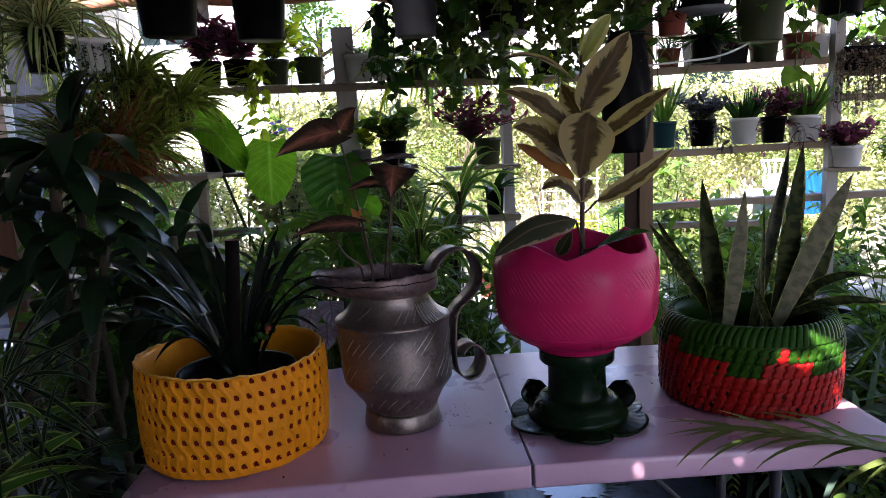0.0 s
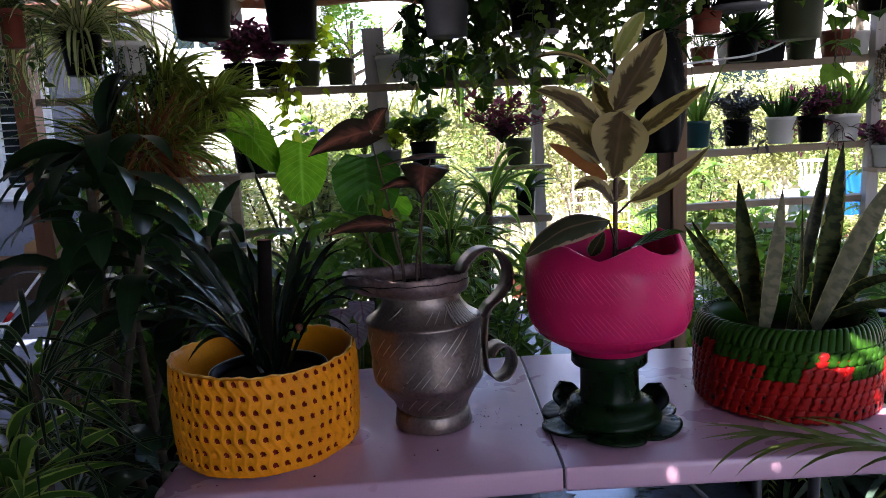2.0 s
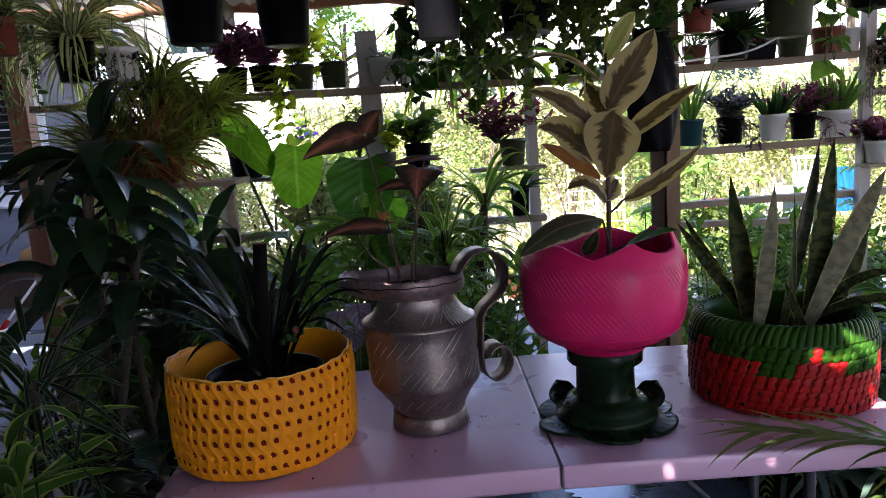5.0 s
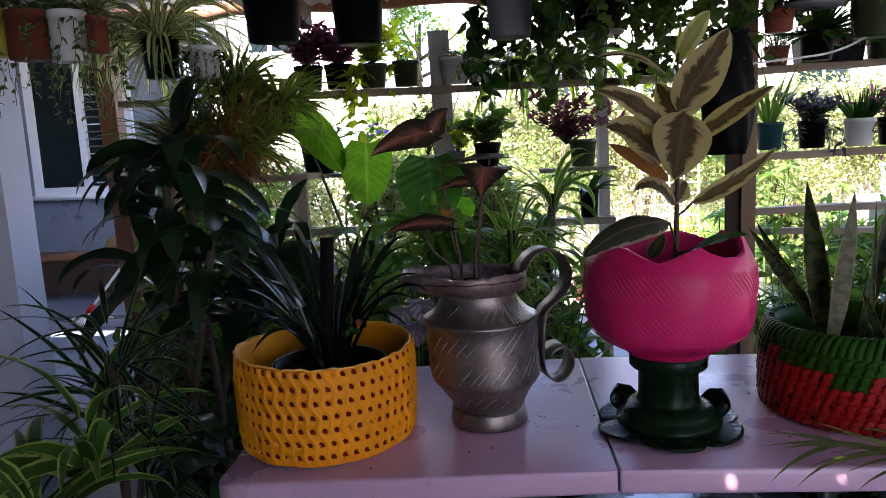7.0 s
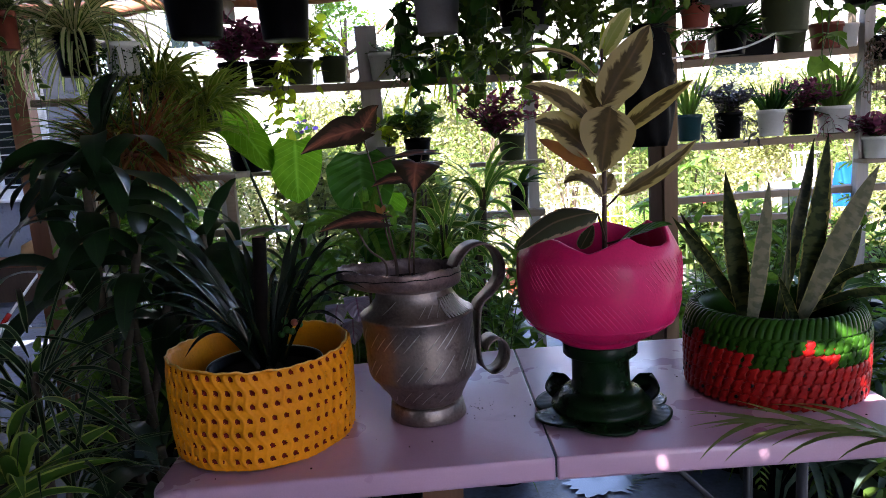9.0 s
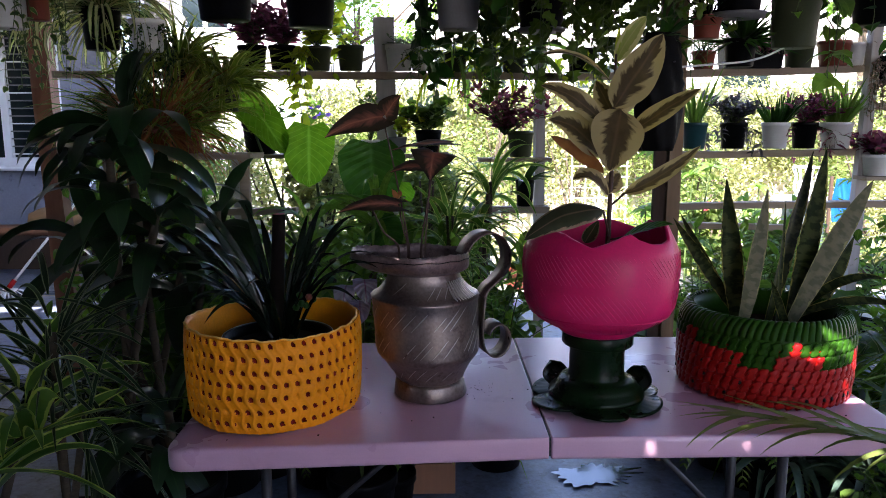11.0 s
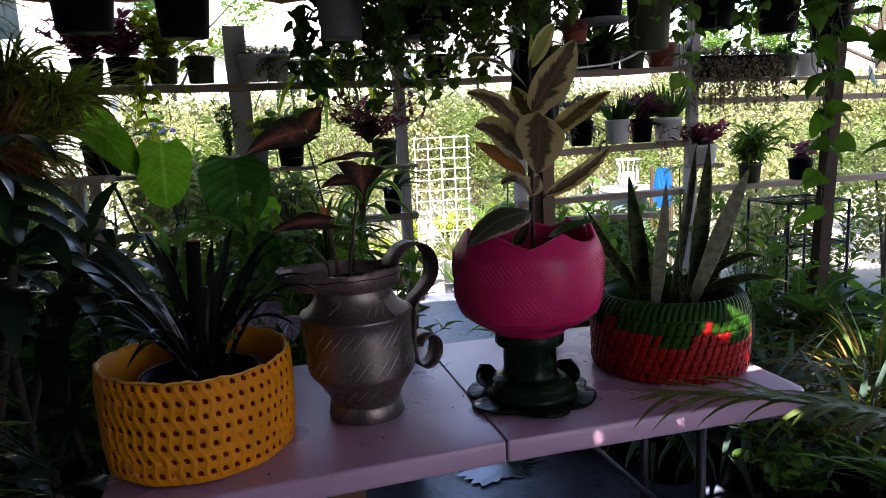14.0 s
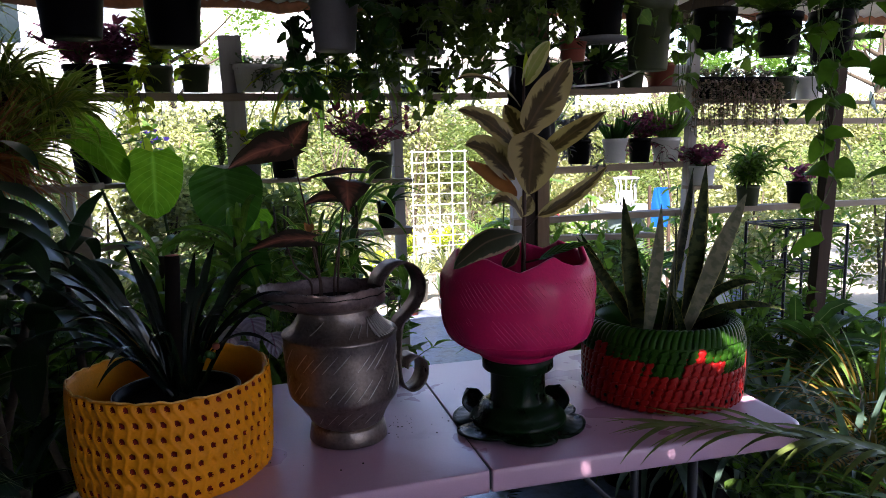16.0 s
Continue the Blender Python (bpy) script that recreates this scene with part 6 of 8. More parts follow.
p = on_rail(-0.678, 2.4, 1.683, 0.072, 0.125, M_OLIVEPOT, "olive pot with a small yellowing pothos")
bush(p.leaf, p.stem, 5, 0.12, 0.09, 0.05, 0.04, 94, shape="heart", per=4, at=(0, 0, p.top))
vines(p.leaf, p.stem, 3, 0.30, 0.07, 0.06, 0.045, 95, gap=0.07, at=(0, -0.02, p.top), arc=(3.4, 5.5))
p.done(F_LIME)
for x, r, s in ((-0.427, 0.076, 96), (-0.313, 0.062, 97)):
    p = on_rail(x, 2.4, 1.682, r, 0.13, M_PALEPOT, "pale grey plastic pot with fine trailing leaves")
    bush(p.leaf, p.stem, 12, 0.07, 0.11, 0.022, 0.016, s, per=9, at=(0, 0, p.top))
    if s == 97:
        vines(p.leaf, p.stem, 12, 0.16, 0.065, 0.022, 0.016, 98, gap=0.014, at=(0, 0, p.top), arc=(-2, 1))
    p.done(F_SILVERGREEN)

# trailing ferns and cactus strands between the posts
for k, (x, z, d) in enumerate(((-0.14, 1.675, 0.30), (0.02, 1.672, 0.36), (0.16, 1.67, 0.28))):
    p = on_rail(x, 2.4, z, 0.065, 0.10, M_OLIVEPOT, "pot of long drooping strap fern on the rail")
    fronds(p.leaf, p.stem, 18, d * 1.1, 100 + k, leaflet=0.030, at=(0, 0, p.top), el=(-0.2, 1.1), droop=1.9, pairs=14)
    tuft(p.leaf, 18, d * 1.35, 0.020, 104 + k, el=(-0.4, 0.9), droop=(1.2, 2.0), shape="strap", at=(0, 0, p.top), steps=7)
    p.done((F_BRIGHT, F_LIME, F_BRIGHT)[k])
p = on_rail(0.203, 2.4, 1.240, 0.07, 0.135, M_OLIVEPOT, "olive pot of purple plant fixed on the post")
bush(p.leaf, p.stem, 40, 0.30, 0.26, 0.066, 0.025, 110, per=11, at=(-0.10, -0.02, p.top))
p.done(F_PURPLE)
solid("shelf", Geo().box((-0.02, 2.32, 1.218), (0.36, 2.44, 1.236)), M_WOOD_RAIL, "small board shelf nailed to the post", "shelf")
p = on_rail(-0.28, 2.35, 1.262, 0.07, 0.12, M_BLACKPOT, "dark pot of broad green leaves")
bush(p.leaf, p.stem, 22, 0.20, 0.17, 0.08, 0.055, 111, shape="heart", per=8, at=(0, 0, p.top))
p.done(F_BRIGHT)
solid("shelf", Geo().box((-0.64, 2.29, 1.240), (-0.16, 2.40, 1.258)), M_WOOD_RAIL, "board shelf between the posts", "shelf")
p = on_rail(-0.44, 2.35, 1.262, 0.050, 0.085, M_GREYPOT, "grey pot of pale heart-shaped leaves")
bush(p.leaf, p.stem, 9, 0.20, 0.12, 0.060, 0.046, 113, shape="heart", per=5, at=(0, 0.02, p.top))
p.done(F_LIME)
p = on_rail(-0.58, 2.35, 1.262, 0.05, 0.07, M_PALEPOT, "small pale pot of tangled small leaves")
bush(p.leaf, p.stem, 13, 0.34, 0.07, 0.036, 0.024, 115, shape="oval", per=8, at=(0, 0, p.top))
p.done(F_BRIGHT)
p = on_rail(0.228, 2.38, 0.982, 0.05, 0.142, M_BLACKPOT, "narrow black pot on the lower rail")
tuft(p.leaf, 14, 0.2, 0.03, 112, at=(0, 0, p.top), shape="lance")
p.done(F_DEEP)
p = on_rail(0.518, 2.42, 1.675, 0.079, 0.12, M_BLACKPOT, "dark pot of ivy on the rail")
vines(p.leaf, p.stem, 10, 0.16, 0.08, 0.05, 0.05, 113, gap=0.035, at=(0, 0, p.top))
p.done(F_LIME)

ROW = (("teal", 1.116, 0.067, M_TEALPOT, "dark teal pot with thin green shoots"), ("grey", 1.32, 0.07, M_BLACKPOT, "dark pot of greyish purple trailing leaves"),
       ("aloe", 1.541, 0.072, M_WHITEPOT, "white pot of spiky aloe shoots"), ("purple", 1.695, 0.066, M_BLACKPOT, "dark pot of purple wandering plant"),
       ("aloe", 1.862, 0.084, M_WHITEPOT, "broad white pot of upright aloe leaves"))
for k, (kind, x, r, m, label) in enumerate(ROW):
    p = on_rail(x, 2.385, 1.282, r, 0.135, m, label)
    if kind == "teal":
        tuft(p.leaf, 22, 0.30, 0.02, 120, el=(1.0, 1.5), droop=(0.1, 0.5), at=(0, 0, p.top))
        p.done(F_BRIGHT)
    elif kind == "aloe":
        tuft(p.leaf, 60, 0.16 if k < 4 else 0.23, 0.020, 121 + k, el=(0.7, 1.5), droop=(-0.4, 0.3), at=(0, 0, p.top), r0=0.045, fold=0.6)
        p.done(F_DEEP if k < 4 else F_BRIGHT)
    else:
        bush(p.leaf, p.stem, 40, 0.19, 0.18, 0.062, 0.019, 122 + k, per=10, at=(0, 0, p.top))
        vines(p.leaf, p.stem, 16, 0.20, 0.08, 0.055, 0.016, 123 + k, gap=0.02, shape="lance", at=(0, 0, p.top))
        p.done(F_PURPLE if kind == "purple" else F_LAVENDER)
p = on_rail(2.046, 2.30, 1.144, 0.075, 0.11, M_WHITEPOT, "white pot of dark purple leaves hung on the post")
bush(p.leaf, p.stem, 34, 0.16, 0.20, 0.070, 0.026, 130, per=9, at=(0, 0, p.top))
p.done(F_PURPLE)
solid("shelf", Geo().box((1.96, 2.24, 1.122), (2.14, 2.36, 1.142)), M_WOOD_RAIL, "small bracket board on the pale post", "shelf")
p = on_rail(1.815, 2.385, 1.703, 0.083, 0.125, M_TERRA, "plain terracotta-red plastic pot on the upper rail")
p.done(F_DEEP)
p = on_rail(1.932, 2.395, 1.706, 0.052, 0.115, M_WHITEPOT, "small white plastic pot with a scrawled dark mark")
for dx in (-0.02, -0.004, 0.012):
    part("mark", Geo().box((dx, -0.0535, 0.062), (dx + 0.006, -0.0475, 0.082)), M_BLACKPOT, p.ob, smooth=False)
p.done(F_DEEP)
p = on_rail(1.139, 2.38, 1.688, 0.061, 0.09, M_TERRA, "small brown pot with thin wiry leaves")
tuft(p.leaf, 40, 0.16, 0.006, 131, shape="grass", at=(0, 0, p.top))
p.done(F_DEEP)
p = on_rail(1.64, 2.395, 1.694, 0.078, 0.135, M_OLIVEPOT, "olive plastic pot on the upper rail")
bush(p.leaf, p.stem, 6, 0.1, 0.1, 0.04, 0.03, 132, at=(0, 0, p.top))
p.done(F_MID)


def trough(x, y, z, length, label, material, leaf_material, seed, drop=0.2):
    t = thing("trough_planter", (x, y, z), label, "planter", RAILS)
    g = Geo()
    a, h, d = length / 2, 0.12, 0.065
    o = [(-a, -d, h), (a, -d, h), (a, d, h), (-a, d, h)]
    b = [(q[0] * 0.95, q[1] * 0.8, 0) for q in o]
    i = [(q[0] * 0.97, q[1] * 0.9, h) for q in o]
    j = [(q[0] * 0.96, q[1] * 0.86, h - 0.02) for q in o]
    g.add(b + o + i + j, [(3, 2, 1, 0)] + [(k, (k + 1) % 4, 4 + (k + 1) % 4, 4 + k) for k in range(4)] + [(4 + k, 4 + (k + 1) % 4, 8 + (k + 1) % 4, 8 + k) for k in range(4)]
          + [(8 + k, 8 + (k + 1) % 4, 12 + (k + 1) % 4, 12 + k) for k in range(4)])
    part("trough", g, material, t, smooth=False)
    part("soil", Geo().add(j, [(0, 1, 2, 3)]), M_SOIL, t, smooth=False)
    leaf, stem = Geo(), Geo()
    for k in range(int(length / 0.045)):
        ax = -a + 0.045 * (k + 0.5)
        bush(leaf, stem, 6, 0.11, 0.06, 0.024, 0.014, seed + k, per=9, at=(ax, 0, h - 0.02))
        if drop:
            vines(leaf, stem, 7, drop, 0.05, 0.022, 0.017, seed + 50 + k, gap=0.012, shape="oval", at=(ax, -0.02, h - 0.01), arc=(3.6, 5.8), sway=0.01, out=0.03)
    part("foliage", leaf, leaf_material, t)
    part("twigwork", stem, F_STEM, t)


trough(1.383, 2.385, 1.690, 0.30, "dark trough planter with low purple flowers on the rail", M_BLACKPOT, F_PURPLE, 140, 0.05)
trough(2.275, 2.36, 1.628, 0.51, "long dark trough with fine trailing strands on the rail", M_BLACKPOT, F_ROSARY, 160, 0.34)
p = on_rail(2.635, 2.395, 1.626, 0.090, 0.13, M_OLIVEPOT, "olive pot beside the trough")
bush(p.leaf, p.stem, 8, 0.1, 0.1, 0.04, 0.03, 180, at=(0, 0, p.top))
p.done(F_MID)
p = on_rail(2.83, 2.395, 1.624, 0.096, 0.13, M_WHITEPOT, "pale blue-white pot at the end of the rail")
bush(p.leaf, p.stem, 8, 0.08, 0.1, 0.03, 0.02, 181, at=(0, 0, p.top))
p.done(F_DEEP)
p = on_rail(2.42, 2.385, 1.004, 0.07, 0.12, M_OLIVEPOT, "pot of bushy arching narrow-leaved plant on the rail")
bush(p.leaf, p.stem, 46, 0.30, 0.16, 0.12, 0.022, 182, per=9, at=(0, 0, p.top), droop=1.5)
p.done(F_MID)
p = on_rail(2.78, 2.385, 1.004, 0.075, 0.13, M_BLACKPOT, "black pot of violet-leaved sorrel")
bush(p.leaf, p.stem, 12, 0.14, 0.10, 0.06, 0.05, 183, shape="heart", per=4, at=(0, 0, p.top))
p.done(F_PURPLE)

# ---- pots hung beside the brown post and the column ----
p = Plant("hanging_pot", (-1.727, 1.9, 1.739), 0.088, 0.18, M_BLACKPOT, "dark hanging pot with a large cream-striped spider plant", HANG, hang=roof_z(1.9))
tuft(p.leaf, 150, 0.52, 0.019, 190, el=(0.1, 1.5), droop=(1.4, 2.8), shape="strap", at=(0, 0, p.top), steps=9)
tuft(p.leaf, 30, 0.42, 0.016, 189, el=(-0.9, 0.3), droop=(0.6, 1.2), shape="grass", at=(0, 0, p.top), steps=7)
p.done(F_SPIDER)
p = Plant("hanging_pot", (-1.47, 1.75, 1.72), 0.075, 0.13, M_WHITEPOT, "white hanging pot with bead-like trailing strings", HANG, hang=roof_z(1.75))
vines(p.leaf, p.stem, 26, 0.40, 0.075, 0.018, 0.013, 191, gap=0.012, shape="oval", at=(0, 0, p.top), sway=0.012, out=0.03)
p.done(F_DEEP)
for x, y, z, r, h, m, label, s in ((-2.043, 1.45, 1.795, 0.093, 0.185, M_TERRA, "red-brown hanging pot with trailing vines", 192), (-1.888, 1.45, 1.778, 0.073, 0.195, M_WHITEPOT, "white hanging pot with variegated trailing vines", 193),
                                   (-2.195, 1.43, 1.815, 0.075, 0.18, M_YELLOWPOT, "yellow-green hanging pot with trailing vines", 194), (-1.770, 1.45, 1.808, 0.040, 0.14, M_TERRA, "small terracotta pot beside the brown post", 195)):
    p = Plant("hanging_pot", (x, y, z), r, h, m, label, HANG, hang=roof_z(y), taper=0.9)
    bush(p.leaf, p.stem, 8, 0.1, 0.14, 0.05, 0.035, s, shape="heart", at=(0, 0, p.top), per=6)
    vines(p.leaf, p.stem, 9, 0.42, r, 0.036, 0.026, s + 20, gap=0.035, at=(0, 0, p.top), sway=0.03)
    p.done(F_VARIEGATED)


# ---- plants standing on the ground round the table ----
SHADE = "shade plants round the table"


def ground_pot(name, x, y, label, r=0.13, h=0.22, material=None):
    return Plant(name, (x, y, 0.015), r, h, material or M_BLACKPOT, label, SHADE, turn=(x * 130 + y * 70) % 360)


def dracaena(x, y, crowns, L, W, leaf_material, label, seed, per=34, canes=F_BARK, el=(-0.2, 1.45), droop=(0.9, 2.3), shape="lance"):
    """Bare canes with a rosette of long drooping leaves at each top."""
    p = ground_pot("dracaena", x, y, label, 0.16, 0.26)
    p.ob.rotation_euler[2] = 0
    for k, (dx, dy, z) in enumerate(crowns):
        r = rng(seed + k)
        path = spline([(dx * 0.25, dy * 0.25, p.top - 0.02), (dx * 0.6 + 0.02 * r.randn(), dy * 0.6, z * 0.5), (dx, dy, z)], 16)
        g = Geo()
        g.tube(path, 0.017 + 0.0025 * (np.arange(16) % 2), 8)
        part("cane", g, canes, p.ob)
        leaf_parts(p.ob, leaf_material, per, L, W, seed + 10 + k, el, droop, shape, (dx, dy, z - 0.06))
        leaf_parts(p.ob, leaf_material, per // 2, L * 0.9, W, seed + 30 + k, (-0.7, 0.6), (0.6, 1.4), shape, (dx, dy, z - 0.20))
    return p.done(leaf_material)


def corn_plant(x, y, crowns, L, W, label, seed, foot=0.10):
    """Ringed canes whose broad leaves stand out and then hang straight down."""
    p = ground_pot("corn_plant", x, y, label, 0.17, 0.28)
    p.ob.rotation_euler[2] = 0
    r = rng(seed)
    for k, (dx, dy, z, n, upright) in enumerate(crowns):
        b = 2.1 * k
        path = spline([(foot * math.cos(b), foot * math.sin(b), p.top - 0.02), (0.5 * (dx + foot * math.cos(b)) + 0.015 * r.randn(), 0.5 * (dy + foot * math.sin(b)), z * 0.55), (dx, dy, z)], 40)
        part("cane", Geo().tube(path, 0.0130 + 0.0022 * (np.arange(40) % 3 == 0), 9), F_BARK, p.ob)
        for j in range(n):
            az = 2 * math.pi * (j + 0.6 * r.rand()) / n + 0.8 * k
            if j < upright:
                e, bend, ln = 1.15 + 0.3 * r.rand(), 0.3 + 0.6 * r.rand(), 0.62
            else:
                e = -0.1 + 1.1 * r.rand()
                bend, ln = e + 0.95 + 0.5 * r.rand(), 0.8 + 0.35 * r.rand()
            base = (dx + 0.016 * math.cos(az), dy + 0.016 * math.sin(az), z - 0.14 * r.rand() * (j >= upright))
            g = Geo().leaves([base], az, e, L * ln, W * (0.75 + 0.4 * r.rand()), bend, 12, "oval", 0.16, 0.35 * r.randn(), 0.07)
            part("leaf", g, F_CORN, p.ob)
    return p.done(F_CORN)


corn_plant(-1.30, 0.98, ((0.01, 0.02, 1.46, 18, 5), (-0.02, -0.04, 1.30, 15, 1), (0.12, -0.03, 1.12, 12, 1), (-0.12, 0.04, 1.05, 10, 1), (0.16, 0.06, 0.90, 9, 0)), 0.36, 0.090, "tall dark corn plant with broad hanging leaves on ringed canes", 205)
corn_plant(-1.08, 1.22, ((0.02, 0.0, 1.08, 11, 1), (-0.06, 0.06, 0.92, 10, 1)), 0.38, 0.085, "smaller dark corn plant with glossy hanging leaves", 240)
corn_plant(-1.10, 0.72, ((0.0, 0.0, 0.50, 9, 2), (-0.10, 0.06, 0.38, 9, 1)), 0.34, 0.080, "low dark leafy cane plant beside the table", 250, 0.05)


def edged_dracaena(x, y, crowns, n, L, W, leaf_material, label, seed, el, droop):
    """A short-caned plant whose leaves, each a part, spread from one or two crowns."""
    p = ground_pot("dracaena", x, y, label, 0.13, 0.22)
    p.ob.rotation_euler[2] = 0
    for k, (dx, dy, z) in enumerate(crowns):
        part("cane", Geo().tube(spline([(0, 0, p.top - 0.02), (dx * 0.4, dy * 0.4, z * 0.6), (dx, dy, z)], 14), 0.012, 8), F_BARK, p.ob)
        leaf_parts(p.ob, leaf_material, n, L, W, seed + k, el, droop, "lance", (dx, dy, z - 0.04), 9, 0.3)
    return p.done(leaf_material)


edged_dracaena(-1.37, 0.58, ((0.0, 0.0, 0.80), (-0.05, 0.06, 0.66), (0.06, 0.02, 0.52)), 44, 0.36, 0.017, F_THIN, "narrow-leaved dracaena with thin pale leaf edges", 280, (-0.5, 1.4), (0.3, 1.5))
edged_dracaena(-1.46, 0.30, ((0.0, 0.0, 0.50), (0.06, 0.16, 0.60)), 14, 0.46, 0.062, F_BROADSTRIPE, "dracaena with broad yellow-edged leaves near the floor", 260, (0.3, 1.35), (0.7, 1.9))
dracaena(0.02, 2.05, ((0.0, 0.0, 1.12), (-0.06, 0.05, 0.86)), 0.36, 0.032, F_STRIPE, "upright dracaena with white-edged leaves behind the table", 300, per=30)
dracaena(-0.95, 1.35, ((0.0, 0.0, 0.86), (0.15, 0.1, 0.72)), 0.34, 0.03, F_MID, "slender dracaena among the shade plants", 320, per=28)

dracaena(-0.52, 1.88, ((0.0, 0.0, 1.02), (0.12, 0.05, 0.84)), 0.36, 0.034, F_MID, "slender dracaena with arching green leaves", 370, per=26)
dracaena(-0.18, 1.85, ((0.0, 0.0, 0.98), (-0.10, 0.05, 0.80)), 0.36, 0.030, F_STRIPE, "slender dracaena with pale-edged leaves", 380, per=26)
dracaena(-0.86, 2.12, ((0.0, 0.0, 0.92), (0.10, 0.0, 0.76)), 0.34, 0.036, F_MID, "slender leafy dracaena by the fence", 390, per=24)

# ribbon plants on a shelf against the yard
solid("shelf", Geo().box((-1.78, 1.72, 1.262), (-1.05, 1.98, 1.284)).box((-1.74, 1.83, 0.0), (-1.70, 1.87, 1.262)).box((-1.13, 1.83, 0.0), (-1.09, 1.87, 1.262)), M_WOOD_RAIL, "narrow board shelf on two legs", "shelf")
for x, y, m, n, L, W, el, droop, fm, seed, label in (
        (-1.60, 1.85, M_WHITEPOT, 220, 0.42, 0.018, (0.0, 1.5), (0.9, 2.3), F_VARIEGATED, 340, "white pot of green and cream ribbon grass"),
        (-1.46, 1.74, M_TERRA, 320, 0.38, 0.011, (-0.7, 1.3), (0.2, 1.5), F_REDBROWN, 341, "terracotta pot of reddish grass-like leaves"),
        (-1.36, 1.85, M_TERRA, 240, 0.29, 0.024, (-0.2, 1.5), (0.7, 2.1), F_RIBBON, 342, "terracotta pot of dense yellow-edged ribbon leaves"),
        (-1.44, 1.93, M_OLIVEPOT, 220, 0.44, 0.026, (0.6, 1.5), (0.6, 1.9), F_RIBBON, 343, "olive pot of tall yellow-edged ribbon leaves")):
    p = Plant("flower_pot", (x, y, 1.286), 0.072, 0.11, m, label, SHADE)
    tuft(p.leaf, n, L, W, seed, el=el, droop=droop, shape="grass", at=(0, 0, p.top), r0=0.04, steps=7)
    p.done(fm)
for x, y, z, n, seed in ((-1.43, 2.0, 1.56, 170, 346), (-1.24, 2.04, 1.47, 190, 348)):
    p = Plant("hanging_pot", (x, y, z), 0.08, 0.12, M_OLIVEPOT, "hung pot of yellow-edged ribbon leaves", HANG, hang=roof_z(y))
    tuft(p.leaf, n, 0.33, 0.028, seed, el=(0.1, 1.5), droop=(0.8, 2.2), shape="grass", at=(0, 0, p.top), r0=0.04, steps=7)
    p.done(F_RIBBON)
solid("shelf", Geo().box((-1.36, 2.36, 1.236), (-1.02, 2.52, 1.256)), M_WOOD_RAIL, "short board shelf on a wooden stake", "shelf")
p = Plant("flower_pot", (-1.17, 2.44, 1.258), 0.095, 0.17, M_BLACKPOT, "black pot with a bushy small-leaved plant on a board", SHADE)
bush(p.leaf, p.stem, 30, 0.13, 0.20, 0.040, 0.024, 344, shape="oval", at=(0.04, 0, p.top))
p.done(F_MID)

# lilac leaves between the yellow and silver planters
p = ground_pot("caladium", -0.50, 0.82, "pale lilac caladium with papery heart-shaped leaves", 0.12, 0.24)
p.ob.rotation_euler[2] = 0
for k, (dx, dz, w, turn) in enumerate(((-0.035, 0.885, 0.075, -0.3), (0.02, 0.905, 0.08, 0.4), (0.005, 0.835, 0.07, 0.2), (0.075, 0.855, 0.07, 0.5), (-0.09, 0.83, 0.07, -0.5))):
    blade(p.leaf, (dx, 0, dz), (dx + 0.03 * turn, -0.06, dz - 0.065), w, (turn * 0.5, -0.8, 0.6), 0.02, "ear", 8)
    p.stem.tube(spline([(0, 0, p.top), (dx * 0.4, 0.02, dz * 0.6), (dx, 0.0, dz - 0.01)], 8), 0.003, 5)
p.done(F_LILAC)

KINDS = {}


